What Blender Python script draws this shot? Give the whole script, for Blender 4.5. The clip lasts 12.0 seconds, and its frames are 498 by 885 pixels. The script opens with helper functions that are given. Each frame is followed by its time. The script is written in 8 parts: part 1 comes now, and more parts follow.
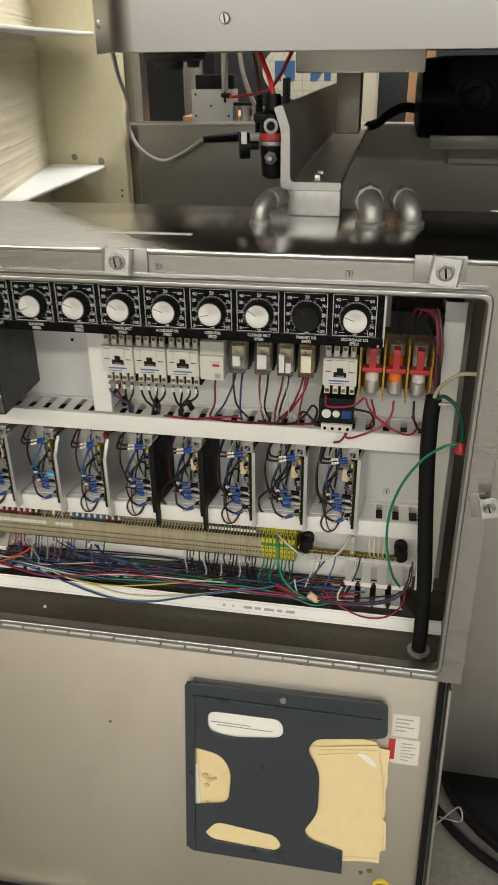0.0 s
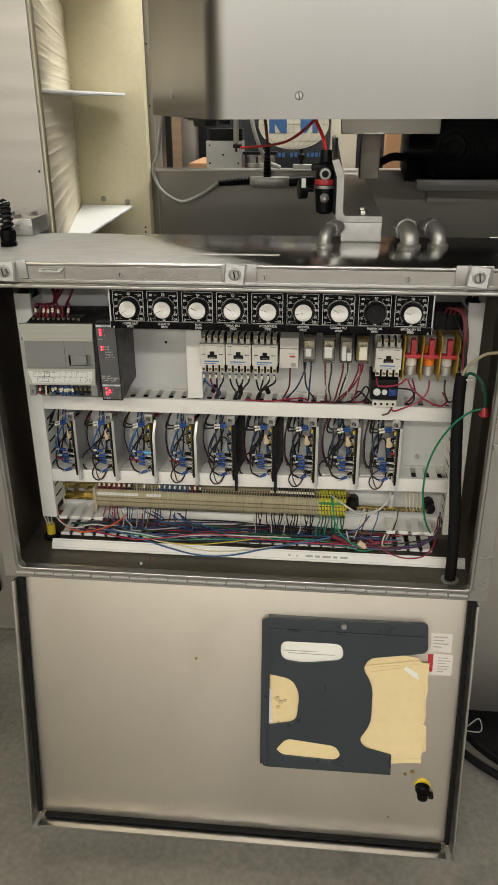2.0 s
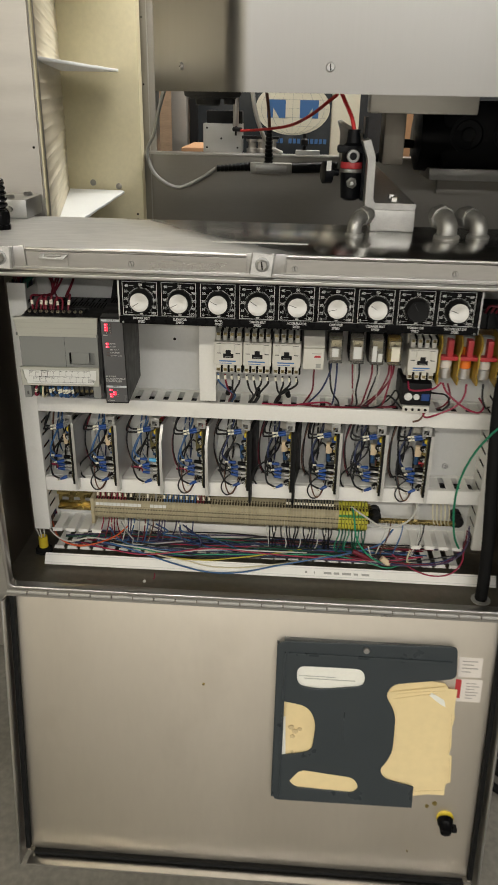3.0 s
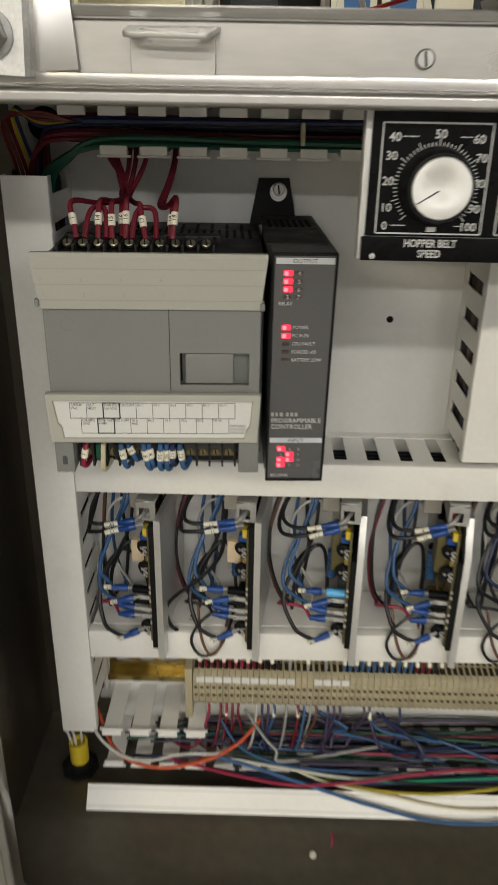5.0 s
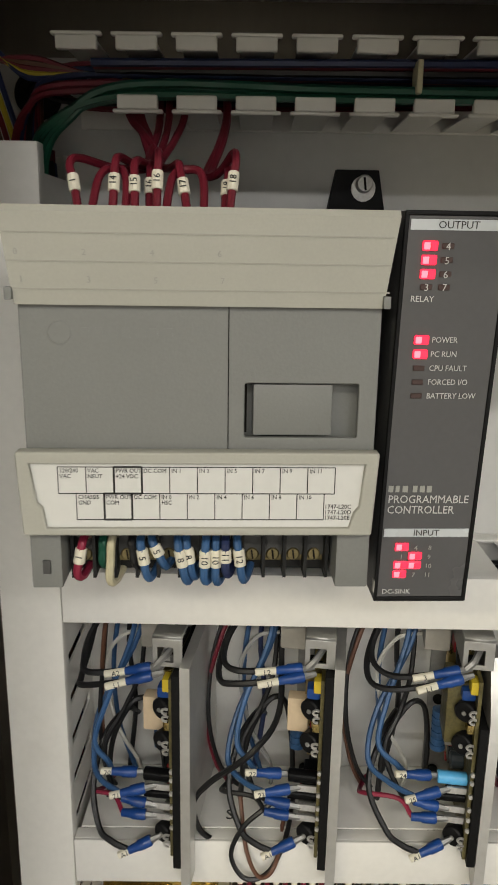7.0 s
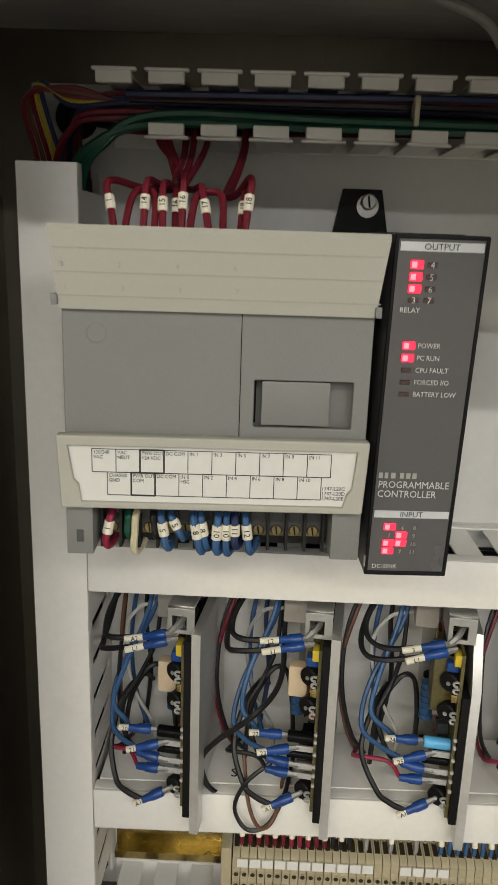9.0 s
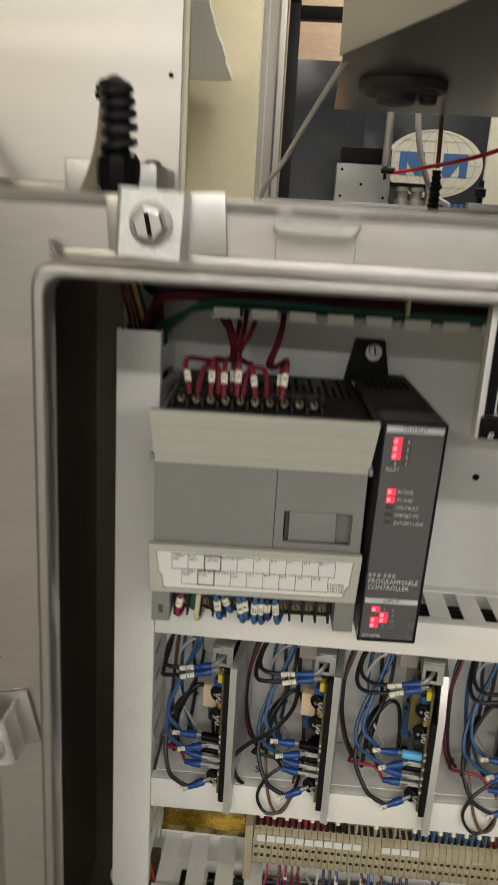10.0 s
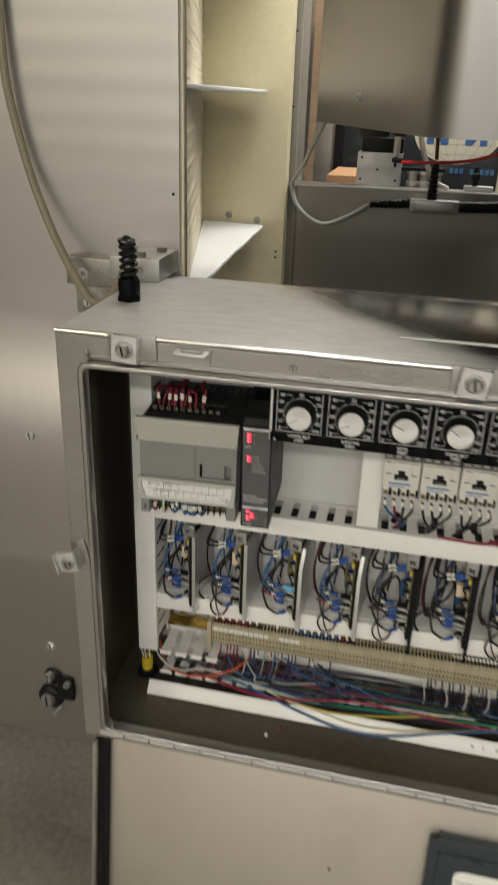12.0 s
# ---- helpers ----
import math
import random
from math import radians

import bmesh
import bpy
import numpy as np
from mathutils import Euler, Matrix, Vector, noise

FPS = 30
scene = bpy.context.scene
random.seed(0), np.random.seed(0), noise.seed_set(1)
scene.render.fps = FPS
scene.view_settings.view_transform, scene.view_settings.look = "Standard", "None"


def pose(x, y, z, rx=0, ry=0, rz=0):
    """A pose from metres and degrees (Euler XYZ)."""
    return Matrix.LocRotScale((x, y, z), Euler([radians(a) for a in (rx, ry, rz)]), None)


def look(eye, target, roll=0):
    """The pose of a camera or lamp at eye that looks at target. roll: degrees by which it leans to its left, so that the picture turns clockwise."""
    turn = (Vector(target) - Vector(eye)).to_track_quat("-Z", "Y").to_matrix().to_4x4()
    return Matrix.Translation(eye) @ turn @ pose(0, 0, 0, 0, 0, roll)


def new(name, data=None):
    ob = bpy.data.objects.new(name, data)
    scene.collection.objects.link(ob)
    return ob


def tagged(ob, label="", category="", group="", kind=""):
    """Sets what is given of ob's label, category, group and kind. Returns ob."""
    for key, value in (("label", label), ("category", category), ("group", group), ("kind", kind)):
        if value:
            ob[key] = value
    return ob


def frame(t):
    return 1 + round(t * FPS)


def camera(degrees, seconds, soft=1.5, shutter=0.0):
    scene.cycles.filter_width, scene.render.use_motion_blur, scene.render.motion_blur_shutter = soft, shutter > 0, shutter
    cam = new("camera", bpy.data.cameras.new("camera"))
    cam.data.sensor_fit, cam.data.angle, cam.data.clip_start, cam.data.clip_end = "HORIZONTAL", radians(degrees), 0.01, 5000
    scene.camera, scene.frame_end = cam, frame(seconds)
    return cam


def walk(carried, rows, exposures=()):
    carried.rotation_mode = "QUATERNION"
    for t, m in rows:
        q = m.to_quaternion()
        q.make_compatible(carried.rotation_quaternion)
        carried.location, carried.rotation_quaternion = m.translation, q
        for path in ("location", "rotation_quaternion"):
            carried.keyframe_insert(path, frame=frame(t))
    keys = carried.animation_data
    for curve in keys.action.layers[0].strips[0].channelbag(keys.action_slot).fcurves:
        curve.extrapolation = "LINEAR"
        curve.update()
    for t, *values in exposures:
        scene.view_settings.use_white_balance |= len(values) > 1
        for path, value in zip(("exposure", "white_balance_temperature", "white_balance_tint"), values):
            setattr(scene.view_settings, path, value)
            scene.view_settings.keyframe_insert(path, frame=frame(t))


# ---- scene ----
cam = camera(36.5, 12.0, 1.4, 0.5)
PATH = [
    (0, (0.308, -0.843, 1.426), (-0.018, 0.908, 0.517), -0.6),
    (0.5, (0.304, -0.954, 1.446), (-0.049, 0.814, 0.581), -1.1),
    (1, (0.295, -1.099, 1.458), (-0.071, 0.677, 0.616), -1.7),
    (1.5, (0.245, -1.17, 1.469), (-0.06, 0.622, 0.637), -1.4),
    (2, (0.139, -1.176, 1.46), (-0.044, 0.638, 0.638), -0.3),
    (2.5, (0.084, -1.157, 1.451), (-0.037, 0.663, 0.63), 0.6),
    (2.7, (0.071, -1.127, 1.446), (-0.046, 0.69, 0.62), 0.9),
    (4.3, (-0.14, -0.566, 1.277), (-0.202, 1.23, 0.401), 1.4),
    (4.5, (-0.185, -0.483, 1.246), (-0.254, 1.318, 0.38), 1.4),
    (5, (-0.252, -0.368, 1.194), (-0.278, 1.452, 0.364), 1.0),
    (5.5, (-0.272, -0.282, 1.159), (-0.266, 1.597, 0.473), 0.6),
    (6, (-0.285, -0.21, 1.116), (-0.278, 1.704, 0.537), 1.0),
    (6.5, (-0.292, -0.194, 1.11), (-0.288, 1.734, 0.576), 1.0),
    (7, (-0.295, -0.212, 1.107), (-0.305, 1.723, 0.602), 0.9),
    (7.2, (-0.296, -0.22, 1.106), (-0.315, 1.717, 0.612), 0.5),
    (8.8, (-0.292, -0.243, 1.109), (-0.343, 1.693, 0.606), 1.5),
    (9, (-0.292, -0.252, 1.114), (-0.341, 1.681, 0.601), 1.9),
    (9.5, (-0.288, -0.287, 1.144), (-0.363, 1.638, 0.609), 2.7),
    (10, (-0.298, -0.366, 1.22), (-0.406, 1.551, 0.661), 3.4),
    (10.5, (-0.287, -0.467, 1.333), (-0.442, 1.433, 0.728), 3.5),
    (11, (-0.242, -0.559, 1.406), (-0.443, 1.317, 0.743), 3.4),
    (11.5, (-0.187, -0.64, 1.447), (-0.448, 1.199, 0.704), 2.7),
    (12, (-0.074, -0.754, 1.471), (-0.44, 1.027, 0.637), 2.0),
]
walk(cam, [(t, look(eye, target, roll)) for t, eye, target, roll in PATH],
     [(0, 0.12), (1.5, 0.07), (2.7, 0.0), (4.5, -0.01), (5, 0.04), (5.5, 0.07), (6, 0.20), (7, 0.20), (9.0, 0.20), (9.5, 0.05), (10.5, -0.05), (11, -0.10), (12, -0.08)])

# ---- light ----
world = bpy.data.worlds.new("world")
scene.world = world
world.use_nodes = True
world.node_tree.nodes["Background"].inputs[0].default_value = (0.75, 0.8, 0.9, 1)
world.node_tree.nodes["Background"].inputs[1].default_value = 0.02

CEIL = 2.7


def added_lamp(x, y, length, watts, tint, turn=0.0):
    d = bpy.data.lights.new("unseen_lamp", "AREA")
    d.shape, d.size, d.size_y, d.energy, d.color = "RECTANGLE", length, 0.22, watts, tint
    ob = new("unseen_lamp", d)
    ob.matrix_basis = pose(x, y, CEIL - 0.07, 0, 0, turn)
    return ob


# lamps are unseen, placed and tinted to brighten cabinet, south wall, elevator and background
COOL, WARM, FAR = (1.0, 0.968, 0.90), (1.0, 0.905, 0.66), (1.0, 0.975, 0.945)
LAMPS = [(-2.1, -2.8, 52, WARM), (0.0, -2.8, 46, COOL), (2.1, -2.8, 46, COOL), (-1.4, -5.0, 94, FAR), (1.4, -5.0, 94, FAR), (-0.2, 0.85, 25, COOL), (0.4, 1.9, 36, COOL)]
for lx, ly, watts, tint in LAMPS:
    added_lamp(lx, ly, 1.2, watts, tint)

# ---- materials ----


def mat(name, color, rough=0.5, metal=0.0, var=0.12, scale=30.0, fine=300.0, bump=0.05, stretch=(1, 1, 1),
        rvar=0.12, coat=0.0, alpha=1.0, trans=0.0, spots=0.0, spot_color=(0.03, 0.03, 0.03), each=0.0, emit=None, ior=1.5, spec=0.5):
    """A principled surface with variation at two scales, fine relief and, if wanted, stains and a difference from piece to piece."""
    m = bpy.data.materials.new(name)
    m.use_nodes = True
    nt = m.node_tree
    nodes, link = nt.nodes, nt.links.new
    p = nodes["Principled BSDF"]
    tc = nodes.new("ShaderNodeTexCoord")
    mp = nodes.new("ShaderNodeMapping")
    mp.inputs["Scale"].default_value = stretch
    link(tc.outputs["Object"], mp.inputs["Vector"])
    big = nodes.new("ShaderNodeTexNoise")
    big.inputs["Scale"].default_value, big.inputs["Detail"].default_value = scale, 5
    small = nodes.new("ShaderNodeTexNoise")
    small.inputs["Scale"].default_value, small.inputs["Detail"].default_value = fine, 3
    for n in (big, small):
        link(mp.outputs[0], n.inputs["Vector"])
    mix = nodes.new("ShaderNodeMath")
    mix.operation = "ADD"
    link(big.outputs[0], mix.inputs[0])
    link(small.outputs[0], mix.inputs[1])
    ramp = nodes.new("ShaderNodeMapRange")
    ramp.inputs["From Min"].default_value, ramp.inputs["From Max"].default_value = 0.6, 1.4
    ramp.inputs["To Min"].default_value, ramp.inputs["To Max"].default_value = 1 - var, 1 + var
    link(mix.outputs[0], ramp.inputs["Value"])
    val = ramp.outputs[0]
    if each:
        info = nodes.new("ShaderNodeObjectInfo")
        er = nodes.new("ShaderNodeMapRange")
        er.inputs["To Min"].default_value, er.inputs["To Max"].default_value = 1 - each, 1 + each
        link(info.outputs["Random"], er.inputs["Value"])
        mul = nodes.new("ShaderNodeMath")
        mul.operation = "MULTIPLY"
        link(val, mul.inputs[0])
        link(er.outputs[0], mul.inputs[1])
        val = mul.outputs[0]
    tint = nodes.new("ShaderNodeMix")
    tint.data_type, tint.blend_type = "RGBA", "MULTIPLY"
    tint.inputs["Factor"].default_value = 1.0
    tint.inputs[6].default_value = (*color, 1)
    comb = nodes.new("ShaderNodeCombineColor")
    for i in range(3):
        link(val, comb.inputs[i])
    link(comb.outputs[0], tint.inputs[7])
    col = tint.outputs[2]
    if spots:
        sn = nodes.new("ShaderNodeTexNoise")
        sn.inputs["Scale"].default_value, sn.inputs["Detail"].default_value = scale * 1.7, 8
        link(tc.outputs["Object"], sn.inputs["Vector"])
        sr = nodes.new("ShaderNodeMapRange")
        sr.inputs["From Min"].default_value, sr.inputs["From Max"].default_value = 0.62, 0.78
        sr.inputs["To Max"].default_value = spots
        link(sn.outputs[0], sr.inputs["Value"])
        sm = nodes.new("ShaderNodeMix")
        sm.data_type = "RGBA"
        link(sr.outputs[0], sm.inputs["Factor"])
        link(col, sm.inputs[6])
        sm.inputs[7].default_value = (*spot_color, 1)
        col = sm.outputs[2]
    link(col, p.inputs["Base Color"])
    rr = nodes.new("ShaderNodeMapRange")
    rr.inputs["From Min"].default_value, rr.inputs["From Max"].default_value = 0.3, 0.7
    rr.inputs["To Min"].default_value, rr.inputs["To Max"].default_value = max(0.02, rough - rvar), min(1, rough + rvar)
    link(big.outputs[0], rr.inputs["Value"])
    link(rr.outputs[0], p.inputs["Roughness"])
    p.inputs["Metallic"].default_value = metal
    p.inputs["Coat Weight"].default_value = coat
    p.inputs["Coat Roughness"].default_value = 0.12
    p.inputs["Transmission Weight"].default_value = trans
    p.inputs["IOR"].default_value = ior
    p.inputs["Specular IOR Level"].default_value = spec
    p.inputs["Alpha"].default_value = alpha
    if bump:
        b = nodes.new("ShaderNodeBump")
        b.inputs["Strength"].default_value, b.inputs["Distance"].default_value = bump, 0.001
        link(mix.outputs[0], b.inputs["Height"])
        link(b.outputs[0], p.inputs["Normal"])
    if emit:
        p.inputs["Emission Color"].default_value = (*emit[0], 1)
        p.inputs["Emission Strength"].default_value = emit[1]
    return m


def steel(name, tone, rough, stretch, wave=0.0, bands=2.0, var=0.06, bump=0.05, spots=0.0, spot_color=(0.3, 0.28, 0.24), rvar=0.08):
    """Brushed stainless sheet: long fine scratches, soft stains and a slightly wavy surface."""
    m = mat(name, tone, rough, 1.0, var, 3.0, 45.0, bump, stretch, rvar, spots=spots, spot_color=spot_color)
    if wave:
        nt = m.node_tree
        nodes, link = nt.nodes, nt.links.new
        tc = next(n for n in nodes if n.type == "TEX_COORD")
        mp = nodes.new("ShaderNodeMapping")
        mp.inputs["Scale"].default_value = (0.5, 0.5, bands)
        link(tc.outputs["Object"], mp.inputs["Vector"])
        n = nodes.new("ShaderNodeTexNoise")
        n.inputs["Scale"].default_value, n.inputs["Detail"].default_value = 6.0, 1.0
        link(mp.outputs[0], n.inputs["Vector"])
        b = nodes.new("ShaderNodeBump")
        b.inputs["Strength"].default_value, b.inputs["Distance"].default_value = wave, 0.02
        link(n.outputs[0], b.inputs["Height"])
        old = next(x for x in nodes if x.type == "BUMP" and x != b)
        link(b.outputs[0], old.inputs["Normal"])
    return m


M = {}
M["steel"] = steel("stainless", (0.47, 0.45, 0.42), 0.55, (1, 1, 6), wave=0.02, bands=3, bump=0.012, spots=0.10, var=0.05, rvar=0.07)
M["steel_frame"] = steel("brushed_frame_steel", (0.42, 0.405, 0.38), 0.33, (1.2, 5, 1.2), wave=0.05, bands=2, bump=0.02, spots=0.22, spot_color=(0.33, 0.30, 0.25), var=0.09, rvar=0.10)
M["steel_frame"].node_tree.nodes["Principled BSDF"].inputs["Metallic"].default_value = 0.86
M["steel_door"] = steel("stainless_door", (0.70, 0.645, 0.56), 0.48, (1.6, 1, 0.5), wave=0.045, bands=0.8, bump=0.006, spots=0.22, spot_color=(0.46, 0.41, 0.33), var=0.022, rvar=0.05)
M["steel_top"] = steel("stainless_top", (0.68, 0.675, 0.665), 0.19, (1, 14, 1), bump=0.002, var=0.03, rvar=0.02)
# hood shadow painted along a slanting line: lit side scratched dull, other side glossy
top_tree = M["steel_top"].node_tree
sn, sl = top_tree.nodes, top_tree.links.new
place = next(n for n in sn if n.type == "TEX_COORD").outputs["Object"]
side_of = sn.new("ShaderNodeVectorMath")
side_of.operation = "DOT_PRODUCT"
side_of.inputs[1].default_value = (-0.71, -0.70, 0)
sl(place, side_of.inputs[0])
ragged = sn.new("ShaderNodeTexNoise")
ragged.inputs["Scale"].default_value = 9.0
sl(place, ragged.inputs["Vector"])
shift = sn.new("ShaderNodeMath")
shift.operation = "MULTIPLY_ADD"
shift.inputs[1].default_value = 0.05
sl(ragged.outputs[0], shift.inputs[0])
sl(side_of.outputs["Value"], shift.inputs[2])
lit_side = sn.new("ShaderNodeMapRange")
lit_side.interpolation_type = "SMOOTHSTEP"
lit_side.inputs["From Min"].default_value, lit_side.inputs["From Max"].default_value = -0.045, 0.045
sl(shift.outputs[0], lit_side.inputs["Value"])
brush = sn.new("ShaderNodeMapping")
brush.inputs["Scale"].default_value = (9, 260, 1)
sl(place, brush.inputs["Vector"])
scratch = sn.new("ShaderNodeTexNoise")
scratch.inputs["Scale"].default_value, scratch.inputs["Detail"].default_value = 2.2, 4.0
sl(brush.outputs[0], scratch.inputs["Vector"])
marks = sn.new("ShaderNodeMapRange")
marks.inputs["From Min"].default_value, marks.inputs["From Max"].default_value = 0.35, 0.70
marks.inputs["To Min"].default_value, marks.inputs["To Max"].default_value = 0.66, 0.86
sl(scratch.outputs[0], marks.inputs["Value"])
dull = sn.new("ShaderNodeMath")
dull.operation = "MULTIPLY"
sl(lit_side.outputs[0], dull.inputs[0])
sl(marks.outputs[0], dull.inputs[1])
p_top = sn["Principled BSDF"]
streak = sn.new("ShaderNodeMapping")
streak.inputs["Scale"].default_value = (9.0, 30, 1)
sl(place, streak.inputs["Vector"])
blotch = sn.new("ShaderNodeTexNoise")
blotch.inputs["Scale"].default_value, blotch.inputs["Detail"].default_value = 3.0, 7.0
sl(streak.outputs[0], blotch.inputs["Vector"])
tone_of = sn.new("ShaderNodeMapRange")
tone_of.inputs["From Min"].default_value, tone_of.inputs["From Max"].default_value = 0.30, 0.72
tone_of.inputs["To Min"].default_value, tone_of.inputs["To Max"].default_value = 0.91, 1.08
sl(blotch.outputs[0], tone_of.inputs["Value"])
toned = sn.new("ShaderNodeMix")
toned.data_type, toned.blend_type = "RGBA", "MULTIPLY"
toned.inputs["Factor"].default_value = 1.0
sl(p_top.inputs["Base Color"].links[0].from_socket, toned.inputs[6])
grey_of = sn.new("ShaderNodeCombineColor")
for i in range(3):
    sl(tone_of.outputs[0], grey_of.inputs[i])
sl(grey_of.outputs[0], toned.inputs[7])
sl(toned.outputs[2], p_top.inputs["Base Color"])
# rougher on the painted lit side
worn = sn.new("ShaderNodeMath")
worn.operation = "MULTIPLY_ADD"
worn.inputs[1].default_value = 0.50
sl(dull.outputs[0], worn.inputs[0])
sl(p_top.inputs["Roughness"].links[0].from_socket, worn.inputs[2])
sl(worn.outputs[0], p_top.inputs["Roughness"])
# less metallic there too, which paints the lit side paler
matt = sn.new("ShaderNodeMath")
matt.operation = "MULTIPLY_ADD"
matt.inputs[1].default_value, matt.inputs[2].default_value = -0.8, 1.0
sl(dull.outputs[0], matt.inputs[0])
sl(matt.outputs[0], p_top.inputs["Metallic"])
M["steel_hood"] = steel("stainless_hood", (0.335, 0.325, 0.31), 0.36, (6, 6, 0.15), wave=0.012, bands=0.2, bump=0.004, var=0.015, rvar=0.02)
M["steel_panel"] = steel("stainless_panel", (0.51, 0.487, 0.458), 0.44, (1, 1, 10), wave=0.025, bands=1.5, bump=0.008, var=0.03, rvar=0.04)
# lighter copy of the stainless, with the side panel's brightness put into its tone
M["steel_side"] = steel("stainless_side_lit", (0.64, 0.61, 0.57), 0.46, (1, 1, 5), wave=0.03, bands=1.2, bump=0.006, spots=0.12, spot_color=(0.55, 0.51, 0.45), var=0.03, rvar=0.05)
# shade under the hood is put into this lower stainless tone
M["steel_far"] = steel("stainless_far_shaded", (0.33, 0.315, 0.285), 0.36, (1, 1, 4), bump=0.004, spots=0.05, var=0.03, rvar=0.03)
# shade of the cabinet inside is put into this darker stainless tone
M["steel_in"] = steel("stainless_shaded", (0.19, 0.172, 0.145), 0.40, (6, 6, 1), bump=0.06, spots=0.5, spot_color=(0.16, 0.14, 0.11))
M["steel_bottom"] = steel("stained_bottom_sheet", (0.25, 0.232, 0.195), 0.46, (2, 2, 2), bump=0.10, spots=0.7, spot_color=(0.12, 0.105, 0.08), var=0.14, rvar=0.12)
M["alu_dull"] = mat("dull_aluminium", (0.36, 0.36, 0.35), 0.5, 0.85, 0.15, 40, 400, 0.08, spots=0.2, spot_color=(0.2, 0.2, 0.19))
M["sink"] = mat("matt_aluminium", (0.62, 0.615, 0.595), 0.42, 0.80, 0.06, 30, 300, 0.05, spots=0.08, spot_color=(0.4, 0.4, 0.38))
M["sticker"] = mat("yellowed_sticker", (0.66, 0.61, 0.56), 0.4, 0, 0.06, 30, 300, 0.02)
M["sticker_ink"] = mat("faded_print", (0.34, 0.32, 0.29), 0.5, 0, 0.06, 30, 300, 0)
M["hinge"] = steel("hinge_steel", (0.42, 0.41, 0.39), 0.55, (3, 3, 3), bump=0.004, rvar=0.02)
M["bright"] = steel("polished_steel", (0.46, 0.45, 0.435), 0.32, (3, 3, 3), bump=0.004, rvar=0.02)
M["zinc"] = mat("galvanised", (0.66, 0.655, 0.64), 0.48, 0.8, 0.18, 90, 500, 0.12, spots=0.2, spot_color=(0.7, 0.7, 0.7))
M["brass"] = mat("brass_screw", (0.55, 0.44, 0.20), 0.32, 1.0, 0.15, 200, 900, 0.05, each=0.2)
M["brass_old"] = mat("dull_brass_screw", (0.26, 0.215, 0.11), 0.42, 1.0, 0.3, 200, 900, 0.1, each=0.3)
M["brass_pale"] = mat("nickelled_screw", (0.50, 0.46, 0.34), 0.36, 1.0, 0.2, 200, 900, 0.1, each=0.2)
M["rail"] = mat("yellow_passivated_rail", (0.42, 0.33, 0.13), 0.26, 1.0, 0.30, 40, 300, 0.05, spots=0.5, spot_color=(0.45, 0.22, 0.14))
M["alu"] = mat("aluminium", (0.50, 0.50, 0.485), 0.44, 0.9, 0.10, 40, 400, 0.08, spots=0.1)
M["panel_white"] = mat("pale_panel_bracket", (0.60, 0.595, 0.575), 0.5, 0.3, 0.06, 30, 300, 0.05)
M["grimy"] = mat("worn_grimy_steel", (0.33, 0.315, 0.28), 0.46, 0.8, 0.30, 60, 300, 0.15, spots=0.6, spot_color=(0.16, 0.145, 0.115))
M["cast"] = mat("cast_zinc", (0.40, 0.395, 0.375), 0.44, 0.85, 0.20, 90, 500, 0.15, spots=0.25, spot_color=(0.28, 0.27, 0.25))
M["alu_cap"] = mat("turned_aluminium", (0.78, 0.77, 0.745), 0.36, 0.65, 0.03, 40, 300, 0.01)
# fine turning marks run round the axis of the cap
spun = M["alu_cap"].node_tree
round_axis = spun.nodes.new("ShaderNodeTangent")
round_axis.direction_type, round_axis.axis = "RADIAL", "Y"
spun.links.new(round_axis.outputs[0], spun.nodes["Principled BSDF"].inputs["Tangent"])
spun.nodes["Principled BSDF"].inputs["Anisotropic"].default_value = 0.55
M["solder"] = mat("solder", (0.74, 0.73, 0.71), 0.35, 0.85, 0.05, 60, 400, 0.02)
M["plate"] = mat("grey_enamel_plate", (0.60, 0.595, 0.57), 0.42, 0, 0.04, 6, 200, 0.03, spots=0.10, spot_color=(0.40, 0.38, 0.33))
M["duct"] = mat("white_pvc_duct", (0.76, 0.745, 0.70), 0.40, 0, 0.04, 12, 240, 0.03, spots=0.22, spot_color=(0.52, 0.49, 0.42))
M["cream"] = mat("cream_plastic", (0.70, 0.635, 0.43), 0.38, 0, 0.06, 4, 90, 0.06, spots=0.15, spot_color=(0.45, 0.41, 0.28))
M["belt"] = mat("cream_conveyor_belt", (0.66, 0.60, 0.46), 0.5, 0, 0.10, 5, 20, 0.05, (0.4, 0.4, 9), spots=0.15, spot_color=(0.40, 0.36, 0.27))
M["flight"] = mat("white_flight", (0.82, 0.84, 0.84), 0.45, 0, 0.05, 20, 200, 0.1)
M["black"] = mat("black_plastic", (0.008, 0.008, 0.0085), 0.5, 0, 0.25, 60, 500, 0.06, spec=0.18)
M["rubber"] = mat("black_rubber", (0.008, 0.008, 0.008), 0.7, 0, 0.3, 60, 400, 0.15, spec=0.15)
M["gloss_black"] = mat("glossy_black", (0.004, 0.004, 0.0045), 0.30, 0, 0.2, 60, 400, 0.02, spec=0.08)
M["spiral"] = mat("shiny_black_nylon", (0.006, 0.006, 0.007), 0.22, 0, 0.1, 60, 400, 0.02, spec=0.5)
M["motor"] = mat("black_paint", (0.004, 0.0045, 0.006), 0.42, 0, 0.3, 30, 300, 0.06, spec=0.14)
M["plc_body"] = mat("dark_grey_case", (0.070, 0.070, 0.068), 0.55, 0, 0.10, 60, 700, 0.12, spec=0.3)
M["plc_top"] = mat("black_case", (0.014, 0.014, 0.014), 0.55, 0, 0.15, 60, 700, 0.12, spec=0.25)
M["plc_face"] = mat("slate_faceplate", (0.085, 0.085, 0.088), 0.20, 0, 0.06, 30, 400, 0.01, coat=0.3)
